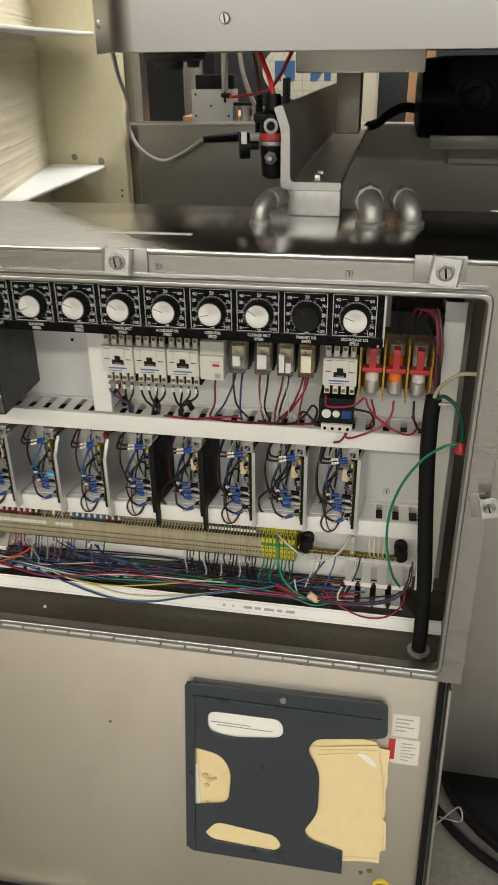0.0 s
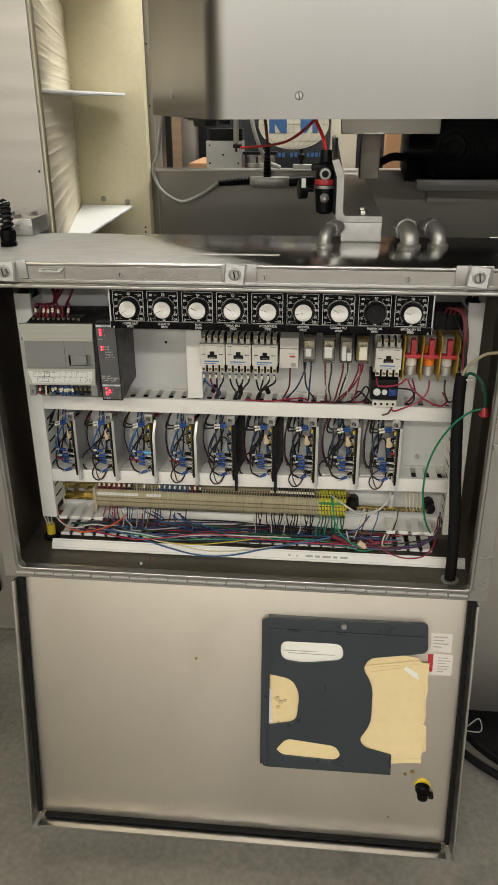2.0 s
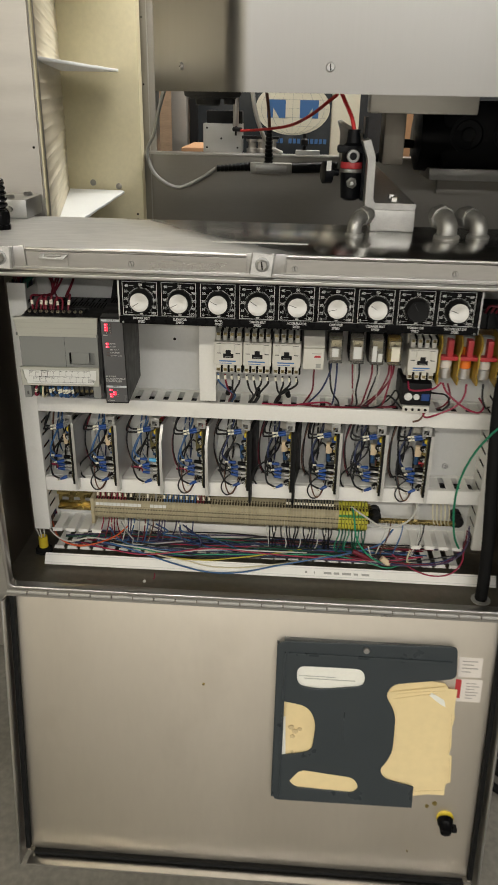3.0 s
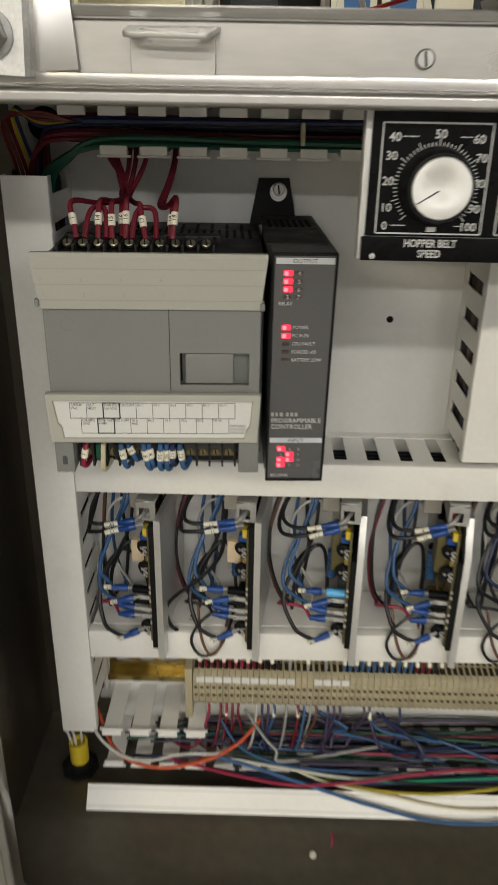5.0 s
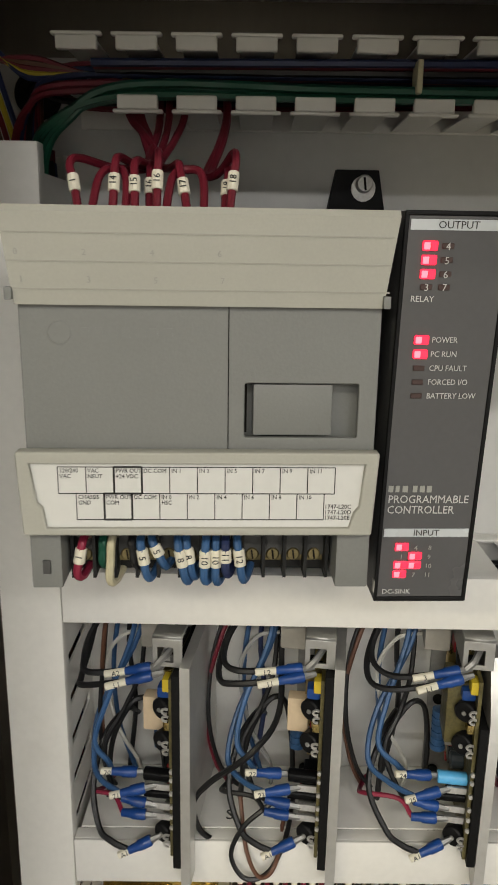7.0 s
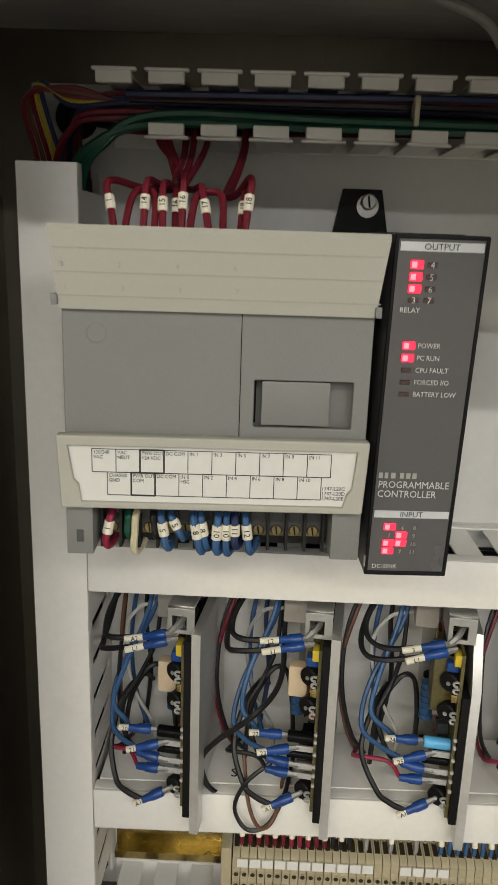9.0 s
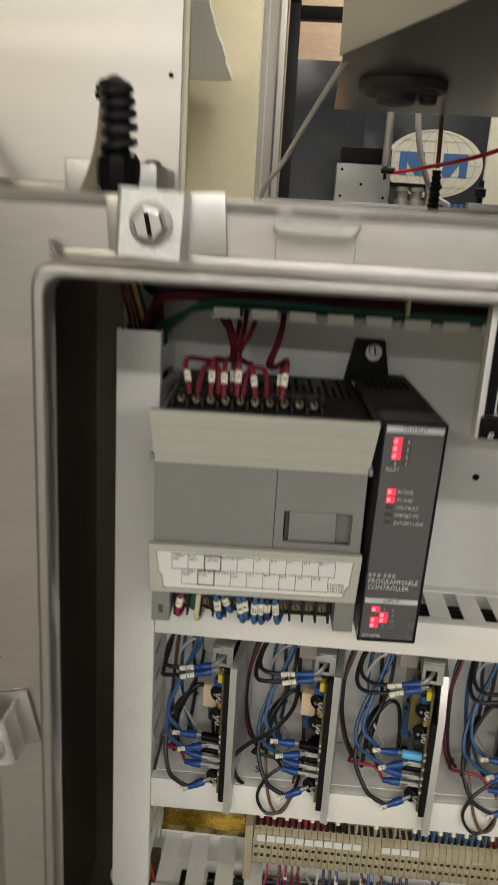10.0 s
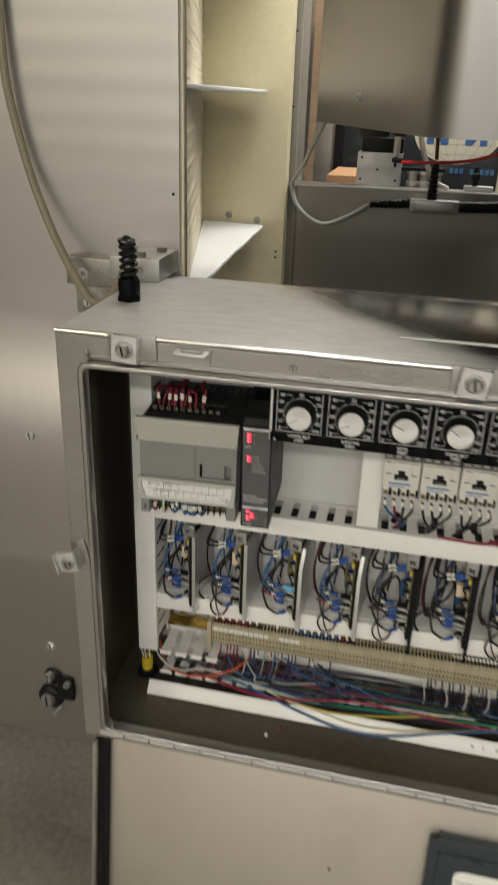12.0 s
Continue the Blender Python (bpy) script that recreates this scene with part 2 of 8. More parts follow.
M["plc_mid"] = mat("grey_case", (0.190, 0.194, 0.184), 0.50, 0, 0.05, 40, 900, 0.10)
M["plc_cover"] = mat("pale_grey_cover", (0.40, 0.395, 0.345), 0.48, 0, 0.04, 25, 900, 0.08, spots=0.06)
M["cover_line"] = mat("moulded_line", (0.35, 0.345, 0.30), 0.5, 0, 0.05, 50, 300, 0)
M["label"] = mat("white_label", (0.64, 0.64, 0.61), 0.55, 0, 0.03, 20, 300, 0.02)
M["ink"] = mat("black_ink", (0.02, 0.02, 0.02), 0.6, 0, 0.1, 50, 300, 0)
M["white_ink"] = mat("white_ink", (0.55, 0.55, 0.54), 0.5, 0, 0.05, 50, 300, 0)
M["grey_ink"] = mat("faint_ink", (0.33, 0.33, 0.30), 0.5, 0, 0.05, 50, 300, 0)
M["led_on"] = mat("red_lamp_lit", (0.5, 0.02, 0.03), 0.3, 0, 0.0, 50, 300, 0, emit=((1.0, 0.02, 0.06), 1.5))
M["led_core"] = mat("red_lamp_core", (0.6, 0.1, 0.1), 0.3, 0, 0.0, 50, 300, 0, emit=((1.0, 0.20, 0.26), 1.6))
M["led_off"] = mat("red_lamp_dark", (0.06, 0.035, 0.032), 0.3, 0, 0.1, 50, 300, 0)
M["terminal"] = mat("beige_terminal", (0.36, 0.315, 0.205), 0.5, 0, 0.10, 60, 500, 0.05, each=0.10)
# flat dark faces in this colour stand for the shade inside holes and gaps
M["hole"] = mat("recess_shade", (0.008, 0.007, 0.006), 0.8, 0, 0.2, 60, 300, 0, spec=0.1)
# brown version, painted shade for the terminal openings
M["deep_brown"] = mat("brown_recess_shade", (0.030, 0.023, 0.013), 0.6, 0, 0.2, 60, 300, 0, spec=0.2)
M["gnd"] = mat("yellow_terminal", (0.50, 0.46, 0.05), 0.5, 0, 0.1, 60, 500, 0.05, each=0.08)
M["gnd_green"] = mat("green_stripe", (0.03, 0.20, 0.06), 0.5, 0, 0.1, 60, 500, 0.05)
M["pcb"] = mat("circuit_board", (0.10, 0.085, 0.03), 0.4, 0, 0.5, 250, 900, 0.1)
M["blue"] = mat("blue_insulator", (0.008, 0.050, 0.22), 0.35, 0, 0.12, 60, 400, 0.03, each=0.15)
M["sky_blue"] = mat("pale_blue_part", (0.10, 0.42, 0.75), 0.35, 0, 0.1, 60, 400, 0.02)
M["tan"] = mat("tan_capacitor", (0.66, 0.52, 0.35), 0.45, 0, 0.06, 60, 400, 0.03)
M["yellow"] = mat("yellow_part", (0.60, 0.45, 0.03), 0.4, 0, 0.1, 60, 400, 0.02)
M["relay_grey"] = mat("grey_relay", (0.36, 0.34, 0.30), 0.5, 0, 0.08, 60, 400, 0.03)
M["contactor"] = mat("pale_grey_contactor", (0.60, 0.58, 0.52), 0.5, 0, 0.05, 40, 500, 0.05, spots=0.1)
M["logo_blue"] = mat("blue_print", (0.06, 0.16, 0.38), 0.5, 0, 0.05, 40, 500, 0)
M["clear"] = mat("clear_cover", (0.92, 0.90, 0.84), 0.10, 0, 0.05, 40, 300, 0, trans=0.93, ior=1.12, spec=0.8)
M["fuse_base"] = mat("dark_amber_base", (0.15, 0.085, 0.022), 0.45, 0, 0.25, 50, 400, 0.05)
M["fuse_block"] = mat("amber_moulding", (0.40, 0.26, 0.035), 0.40, 0, 0.2, 50, 400, 0.05)
M["red_plastic"] = mat("red_plastic", (0.42, 0.03, 0.035), 0.40, 0, 0.1, 50, 400, 0.03)
M["orange"] = mat("orange_fuse_band", (0.85, 0.20, 0.02), 0.45, 0, 0.08, 50, 400, 0.03)
M["ceramic"] = mat("white_fuse_body", (0.75, 0.70, 0.62), 0.45, 0, 0.06, 50, 400, 0.03)
M["pocket"] = mat("slate_plastic_pocket", (0.029, 0.037, 0.042), 0.36, 0, 0.08, 12, 900, 0.06)
M["crease"] = mat("folded_paper_edge", (0.60, 0.46, 0.24), 0.8, 0, 0.2, 40, 300, 0.1)
M["smudge"] = mat("brown_smudge", (0.56, 0.43, 0.24), 0.8, 0, 0.25, 60, 300, 0.1)
M["manila"] = mat("manila_paper", (0.76, 0.61, 0.33), 0.7, 0, 0.05, 6, 60, 0.5, spots=0.22, spot_color=(0.46, 0.31, 0.14))
M["paper"] = mat("white_paper", (0.80, 0.79, 0.72), 0.7, 0, 0.05, 12, 200, 0.08)
M["cardboard"] = mat("cardboard", (0.48, 0.27, 0.14), 0.75, 0, 0.1, 8, 120, 0.08)
M["wood"] = mat("pale_wood", (0.46, 0.32, 0.21), 0.6, 0, 0.2, 5, 40, 0.08, (1, 1, 8))
M["dark_panel"] = mat("smoky_panel", (0.035, 0.040, 0.045), 0.16, 0, 0.15, 8, 80, 0.02, spots=0.2, spot_color=(0.12, 0.12, 0.12))
M["sign"] = mat("cream_card", (0.74, 0.70, 0.57), 0.6, 0, 0.05, 8, 200, 0.03)
M["sleeve"] = mat("tan_cable_sleeve", (0.27, 0.235, 0.16), 0.6, 0, 0.25, 300, 900, 0.4, each=0.05)
M["concrete"] = mat("sealed_concrete", (0.205, 0.192, 0.164), 0.46, 0, 0.32, 3.4, 70, 0.16, spots=0.55, spot_color=(0.04, 0.038, 0.034), rvar=0.16)
# grey holds back stray fill, white throws light back into the cabinet
M["wall_dim"] = mat("low_fill_wall", (0.20, 0.20, 0.195), 0.6, 0, 0.05, 1.5, 60, 0.1)
M["wall"] = mat("bounce_wall", (0.78, 0.77, 0.74), 0.6, 0, 0.04, 1.5, 60, 0.1)
M["ceiling"] = mat("white_ceiling", (0.58, 0.58, 0.565), 0.8, 0, 0.03, 2, 60, 0.05)
M["lamp_face"] = mat("lamp_housing", (0.8, 0.8, 0.8), 0.5, 0, 0.02, 5, 60, 0)
WIRE = {
    "black": (0.010, 0.010, 0.011), "red": (0.14, 0.011, 0.022), "blue": (0.038, 0.10, 0.225), "white": (0.50, 0.49, 0.45),
    "green": (0.008, 0.07, 0.042), "bright_green": (0.015, 0.19, 0.10), "orange": (0.50, 0.085, 0.03), "yellow": (0.40, 0.32, 0.03),
    "cream": (0.55, 0.50, 0.34), "purple": (0.06, 0.045, 0.095), "grey": (0.30, 0.30, 0.29), "silver": (0.50, 0.50, 0.48), "dark_blue": (0.02, 0.03, 0.085),
    "brown": (0.11, 0.05, 0.03), "pink": (0.26, 0.02, 0.05), "tube_red": (0.62, 0.02, 0.02),
}
for key, c in WIRE.items():
    M["wire_" + key] = mat(key + "_insulation", c, 0.42, 0, 0.10, 60, 400, 0.02, each=0.12, spec=0.35)

# ---- mesh helpers ----


def bx(bm, x0, x1, y0, y1, z0, z1, b=0.0, seg=2, mi=0):
    """A box, with its edges rounded by b."""
    vs = [bm.verts.new((x, y, z)) for x in (x0, x1) for y in (y0, y1) for z in (z0, z1)]
    fs = [bm.faces.new([vs[i] for i in q]) for q in ((0, 1, 3, 2), (4, 6, 7, 5), (0, 4, 5, 1), (2, 3, 7, 6), (0, 2, 6, 4), (1, 5, 7, 3))]
    if b:
        es = list({e for f in fs for e in f.edges})
        r = bmesh.ops.bevel(bm, geom=es, offset=b, segments=seg, affect="EDGES", profile=0.6)
        fs = list(set(r["faces"]) | {f for f in fs if f.is_valid})
    for f in fs:
        f.material_index = mi
    return fs


def ring(bm, c, u, v, r, n):
    return [bm.verts.new(c + (u * math.cos(2 * math.pi * i / n) + v * math.sin(2 * math.pi * i / n)) * r) for i in range(n)]


def axes(d):
    d = d.normalized()
    u = d.orthogonal().normalized()
    return u, d.cross(u)


def skin(bm, a, b, mi=0):
    n = len(a)
    for i in range(n):
        bm.faces.new((a[i], a[(i + 1) % n], b[(i + 1) % n], b[i])).material_index = mi


def lathe(bm, p0, d, profile, n=20, mi=0, u=None):
    """Rings of (distance along d, radius) about the axis through p0; closed at both ends."""
    p0, d = Vector(p0), Vector(d).normalized()
    if u is None:
        u, v = axes(d)
    else:
        u = Vector(u).normalized()
        v = d.cross(u)
    rings = [ring(bm, p0 + d * h, u, v, r, n) for h, r in profile]
    for a, b in zip(rings, rings[1:]):
        skin(bm, a, b, mi)
    bm.faces.new(rings[0][::-1]).material_index = mi
    bm.faces.new(rings[-1]).material_index = mi


def cyl(bm, p0, p1, r, n=16, mi=0, ch=0.0):
    p0, p1 = Vector(p0), Vector(p1)
    h = (p1 - p0).length
    ch = ch or min(r, h) * 0.12
    lathe(bm, p0, p1 - p0, [(0, r - ch), (ch, r), (h - ch, r), (h, r - ch)], n, mi)


def spline(pts, step=6):
    """Points along a smooth line through pts."""
    P = [Vector(p) for p in pts]
    if len(P) == 2:
        return P
    Q = [P[0] * 2 - P[1]] + P + [P[-1] * 2 - P[-2]]
    out = []
    for i in range(1, len(Q) - 2):
        a, b, c, d = Q[i - 1:i + 3]
        for k in range(step):
            t = k / step
            out.append(0.5 * ((2 * b) + (c - a) * t + (2 * a - 5 * b + 4 * c - d) * t * t + (3 * b - a - 3 * c + d) * t ** 3))
    return out + [P[-1]]


def sweep(bm, pts, r, n=7, step=6, mi=0):
    """A round cord along a smooth line through pts."""
    L = spline(pts, step)
    d = (L[1] - L[0]).normalized()
    u = d.orthogonal().normalized()
    rings = []
    for i, p in enumerate(L):
        d = (L[min(i + 1, len(L) - 1)] - L[max(i - 1, 0)]).normalized()
        u = (u - d * u.dot(d)).normalized()
        rings.append(ring(bm, p, u, d.cross(u), r, n))
    for a, b in zip(rings, rings[1:]):
        skin(bm, a, b, mi)
    bm.faces.new(rings[0][::-1]).material_index = mi
    bm.faces.new(rings[-1]).material_index = mi


def finish(name, bm, mats):
    bmesh.ops.recalc_face_normals(bm, faces=bm.faces)
    for e in bm.edges:
        e.smooth = len(e.link_faces) == 2 and e.calc_face_angle(3.0) < 0.62
    for f in bm.faces:
        f.smooth = True
    me = bpy.data.meshes.new(name)
    bm.to_mesh(me)
    bm.free()
    for m in mats if isinstance(mats, (list, tuple)) else [mats]:
        me.materials.append(m)
    return me


def thing(name, at, label, category, group="", kind=""):
    """An Empty at the base of a thing; its parts hold places in the world, or about it where at is the origin."""
    ob = new(name)
    ob.empty_display_size = 0.02
    ob.location = at
    return tagged(ob, label, category, group, kind)


def hang(ob, parent):
    if parent is not None:
        ob.parent = parent
        if parent.type == "EMPTY":
            ob.location = -Vector(parent.location)
    return ob


def part(name, bm, mats, parent=None, label=""):
    ob = hang(new(name, finish(name, bm, mats)), parent)
    return tagged(ob, label)


def single(name, bm, mats, label, category, group="", kind=""):
    return tagged(new(name, finish(name, bm, mats)), label, category, group, kind)


def box_part(name, dims, m, parent=None, b=0.0, label=""):
    bm = bmesh.new()
    bx(bm, *dims, b)
    return part(name, bm, m, parent, label)


def to_mesh(ob, name):
    bpy.context.view_layer.update()
    me = bpy.data.meshes.new_from_object(ob.evaluated_get(bpy.context.evaluated_depsgraph_get()))
    me.name = name
    data = ob.data
    bpy.data.objects.remove(ob)
    bpy.data.curves.remove(data)
    return me


def outline_mesh(name, loops, thick, bevel=0.0):
    """A flat plate in the plane of x and y with the outer loop and holes, thick along z about 0."""
    cu = bpy.data.curves.new(name, "CURVE")
    cu.dimensions, cu.fill_mode = "2D", "BOTH"
    cu.extrude, cu.bevel_depth, cu.bevel_resolution = max(0, thick / 2 - bevel), bevel, 1
    cu.offset = -bevel
    for loop in loops:
        s = cu.splines.new("POLY")
        s.points.add(len(loop) - 1)
        for q, (x, y) in zip(s.points, loop):
            q.co = (x, y, 0, 1)
        s.use_cyclic_u = True
    me = to_mesh(new(name, cu), name)
    bm = bmesh.new()
    bm.from_mesh(me)
    bmesh.ops.remove_doubles(bm, verts=bm.verts[:], dist=2e-6)
    bm.to_mesh(me)
    bm.free()
    return me


def rounded(poly, r, n=4):
    """The polygon with its corners cut round; r a number or one for each corner."""
    out = []
    for i, p in enumerate(poly):
        a, p, c = Vector(poly[i - 1]), Vector(p), Vector(poly[(i + 1) % len(poly)])
        q = r[i] if isinstance(r, (list, tuple)) else r
        q = min(q, (a - p).length * 0.48, (c - p).length * 0.48)
        if q < 1e-6:
            out.append(tuple(p))
            continue
        s, e = p + (a - p).normalized() * q, p + (c - p).normalized() * q
        for k in range(n + 1):
            t = k / n
            out.append(tuple(s * (1 - t) ** 2 + p * 2 * t * (1 - t) + e * t * t))
    return out


TEXTS = {}


def text_mesh(s, size, align="LEFT", sx=1.0, bold=0.0):
    key = (s, size, align, sx, bold)
    if key not in TEXTS:
        cu = bpy.data.curves.new("lettering", "FONT")
        cu.body, cu.size, cu.align_x, cu.extrude, cu.resolution_u, cu.offset = s, size, align, 0.00008, 2, bold
        cu.space_line = 0.95
        me = to_mesh(new("lettering", cu), "lettering")
        for v in me.vertices:
            v.co.x *= sx
        TEXTS[key] = me
    return TEXTS[key]


def text(s, at, size, m, parent, align="LEFT", sx=1.0, turn=0.0, tilt=90.0, bold=0.0, name="lettering"):
    """Lettering that faces the front, its base line starting at at."""
    me = text_mesh(s, size, align, sx, bold)
    if me.users and me.materials and me.materials[0] != m:
        me = me.copy()
        me.materials.clear()
    if not me.materials:
        me.materials.append(m)
    ob = hang(new(name, me), parent)
    ob.matrix_basis = Matrix.Translation(ob.location) @ pose(*at, tilt, 0, 0) @ pose(0, 0, 0, 0, 0, turn)
    return ob


def join_bm(bm, me, m4, mi=0):
    """Adds a mesh, placed by m4, to bm."""
    before = len(bm.verts)
    nf = len(bm.faces)
    bm.from_mesh(me)
    bm.verts.ensure_lookup_table()
    bm.faces.ensure_lookup_table()
    for v in bm.verts[before:]:
        v.co = m4 @ v.co
    for f in bm.faces[nf:]:
        f.material_index = mi


def wire(pts, color, r=0.0011, label="", group="", n=6, step=6, name="wire"):
    bm = bmesh.new()
    sweep(bm, pts, r, n, step)
    return single(name, bm, M["wire_" + color], label or color.replace("_", " ") + " insulated wire among the cabinet wiring", "wire", group)


class Bundle:
    """Many wires too tangled to count, in one mesh with a material for each colour."""

    def __init__(self):
        self.bm, self.cols = bmesh.new(), []

    def add(self, pts, color, r, n=6, step=5):
        if color not in self.cols:
            self.cols.append(color)
        sweep(self.bm, pts, r, n, step, self.cols.index(color))

    def done(self, name, label):
        return single(name, self.bm, [M["wire_" + c] for c in self.cols], label, "wire bundle", kind="stuff")
# ---- the room ----


def slab(name, dims, m, label, category, b=0.0):
    bm = bmesh.new()
    bx(bm, *dims, b)
    return single(name, bm, m, label, category, kind="structure")


slab("floor", (-4, 4, -7.1, 5, -0.1, 0), M["concrete"], "grey sealed concrete floor with scuffs and stains", "floor")
# added ceiling and walls; their tones set how much light bounces back
slab("ceiling", (-4, 4, -7.1, 5, CEIL, CEIL + 0.1), M["ceiling"], "plain grey ceiling over the machine", "ceiling")
slab("wall_south", (-4, 4, -7.2, -7.1, 0, CEIL), M["wall"], "unseen white wall added to throw light back at the cabinet", "wall")
slab("wall_north", (-4, 4, 5, 5.1, 0, CEIL), M["wall_dim"], "added grey wall kept dim to hold back fill light", "wall")
slab("wall_west", (-4.1, -4, -7.1, 5, 0, CEIL), M["wall_dim"], "added grey wall kept dim to hold back fill light", "wall")
slab("wall_east", (4, 4.1, -7.1, 5, 0, CEIL), M["wall_dim"], "added grey wall kept dim to hold back fill light", "wall")
# unseen fittings added where the lamps hang
for lx, ly, *_ in LAMPS:
    bm = bmesh.new()
    bx(bm, lx - 0.64, lx + 0.64, ly - 0.15, ly + 0.15, CEIL - 0.06, CEIL, 0.008)
    single("ceiling_light", bm, M["lamp_face"], "unseen white ceiling fitting added to hold a lamp", "ceiling light", "ceiling lights")

# ---- the machine round the cabinet ----


def bolt(bm, at, d, r, h, slot=True, n=6, mi=0, smi=1):
    """A screw head with a slot; d points out of the surface."""
    at, d = Vector(at), Vector(d).normalized()
    lathe(bm, at, d, [(0, r), (h * 0.7, r), (h, r * 0.82)], n, mi)
    if slot:
        u, v = axes(d)
        u, v = u * 0.6 + v * 0.8, v * 0.6 - u * 0.8
        c = at + d * (h + 0.00015)
        q = [c + u * r * 0.72 * a + v * r * 0.13 * b for a, b in ((-1, -1), (1, -1), (1, 1), (-1, 1))]
        bm.faces.new([bm.verts.new(p) for p in q]).material_index = smi


def screw(at, d, r, h, parent, n=14, m="bright", name="screw"):
    bm = bmesh.new()
    bolt(bm, at, d, r, h, True, n)
    return part(name, bm, [M[m], M["hole"]], parent)


def panel_y(z):
    """Front of the tall panel: a soft bend near half height and faint rolled ripples above it."""
    ripple = 0.00014 * math.sin(2 * math.pi * z / 0.047 + 0.8 * math.sin(z * 9)) * min(1, max(0, (z - 1.26) * 8))
    step = 0.5 + 0.5 * math.erf((z - 1.030) / 0.095)
    back = min(1.0, max(0.0, (z - 0.22) / 0.48))
    return 0.342 + ripple - 0.052 * back * (1 - step)


side = thing("machine_side_panel", (-1.1, 0.352, 0.22), "tall brushed stainless machine panel beside the elevator", "machine panel")
bm = bmesh.new()
rows = []
nz_rows = 300
for k in range(nz_rows + 1):
    z = 0.22 + 2.23 * k / nz_rows
    y = panel_y(z)
    rows.append([bm.verts.new((-1.75, y, z)), bm.verts.new((-0.415, y, z)), bm.verts.new((-0.415, y + 0.006, z)), bm.verts.new((-1.75, y + 0.006, z))])
for p, q in zip(rows, rows[1:]):
    skin(bm, p, q)
bm.faces.new(rows[0][::-1])
bm.faces.new(rows[-1])
part("sheet", bm, M["steel_panel"], side)
box_part("edge_return", (-0.417, -0.4135, 0.348, 0.375, 0.22, 2.45), M["steel"], side)
for x, z in ((-0.663, 0.945), (-0.672, 0.487)):
    screw((x, panel_y(z), z), (0, -1, 0), 0.0085, 0.005, side, 14, "zinc")
bm = bmesh.new()
cyl(bm, (-0.424, 0.343, 1.338), (-0.424, 0.3412, 1.338), 0.0022, 12)
part("hole", bm, M["hole"], side)
lock = thing("cam_lock", (-0.672, 0.32, 0.37), "black cam lock with two worn metal knobs on the steel panel", "lock")
LOCK_Y = panel_y(0.37)
bm = bmesh.new()
lathe(bm, (-0.686, LOCK_Y, 0.350), (0, -1, 0), [(0, 0.027), (0.010, 0.026), (0.014, 0.021)], 24)
lathe(bm, (-0.676, LOCK_Y, 0.405), (0, -1, 0), [(0, 0.020), (0.010, 0.019), (0.013, 0.015)], 20)
part("base", bm, M["black"], lock)
bm = bmesh.new()
bx(bm, -0.668, -0.634, LOCK_Y - 0.012, LOCK_Y, 0.350, 0.408, 0.006)
part("wing", bm, M["black"], lock)
for x, z, r, h in ((-0.688, 0.348, 0.0150, 0.013), (-0.680, 0.410, 0.0105, 0.015), (-0.644, 0.396, 0.0070, 0.011)):
    bm = bmesh.new()
    bolt(bm, (x, LOCK_Y - 0.010, z), (-0.1, -1, 0.1), r, h, True, 16)
    part("knob", bm, [M["alu_dull"], M["hole"]], lock, "worn metal knob")
bm = bmesh.new()
cyl(bm, (-0.668, LOCK_Y - 0.004, 0.324), (-0.676, LOCK_Y - 0.022, 0.318), 0.0045, 12)
part("pin", bm, M["zinc"], lock)

under = thing("machine_plinth", (0, 0.9, 0), "dark steel machine plinth in shadow under the panels", "machine plinth")
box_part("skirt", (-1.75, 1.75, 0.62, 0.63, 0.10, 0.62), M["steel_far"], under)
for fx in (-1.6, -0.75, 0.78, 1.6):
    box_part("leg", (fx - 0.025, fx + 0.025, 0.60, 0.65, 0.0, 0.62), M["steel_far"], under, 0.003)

right = thing("machine_front_panel", (0.9, 0.345, 0.05), "plain brushed stainless panel beside the open cabinet", "machine panel")
box_part("bottom_return", (0.452, 1.75, 0.3482, 0.372, 0.048, 0.052), M["steel_side"], right)
box_part("edge_return", (0.4525, 0.4545, 0.3482, 0.372, 0.053, 1.215), M["steel_side"], right)
box_part("sheet", (0.452, 1.75, 0.342, 0.348, 0.048, 1.222), M["steel_side"], right, 0.002)

deck = thing("machine_deck", (0, 0.3, 1.224), "flat stainless machine deck behind the cabinet", "deck")
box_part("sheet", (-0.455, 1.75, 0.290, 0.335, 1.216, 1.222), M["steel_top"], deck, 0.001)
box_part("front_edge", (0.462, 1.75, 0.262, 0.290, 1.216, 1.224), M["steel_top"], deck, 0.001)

far = thing("conveyor_side_rail", (0.4, 1.28, 0.6), "dull stainless conveyor side rail with a bright top edge", "machine rail")
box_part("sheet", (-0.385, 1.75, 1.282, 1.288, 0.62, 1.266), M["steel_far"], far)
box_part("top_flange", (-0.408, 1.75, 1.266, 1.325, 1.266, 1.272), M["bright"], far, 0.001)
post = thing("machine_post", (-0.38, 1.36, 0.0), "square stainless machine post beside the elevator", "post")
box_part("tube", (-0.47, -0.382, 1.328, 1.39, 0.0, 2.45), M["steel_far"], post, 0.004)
for fx, m in ((-0.4285, "steel_in"), (-0.402, "bright")):
    box_part("fold_line", (fx - 0.0016, fx + 0.0016, 1.3262, 1.3278, 0.62, 2.45), M[m], post)
for z in (1.45, 1.62, 1.80):
    bm = bmesh.new()
    cyl(bm, (-0.416, 1.3285, z), (-0.416, 1.3272, z), 0.0025, 10)
    part("hole", bm, M["hole"], post)

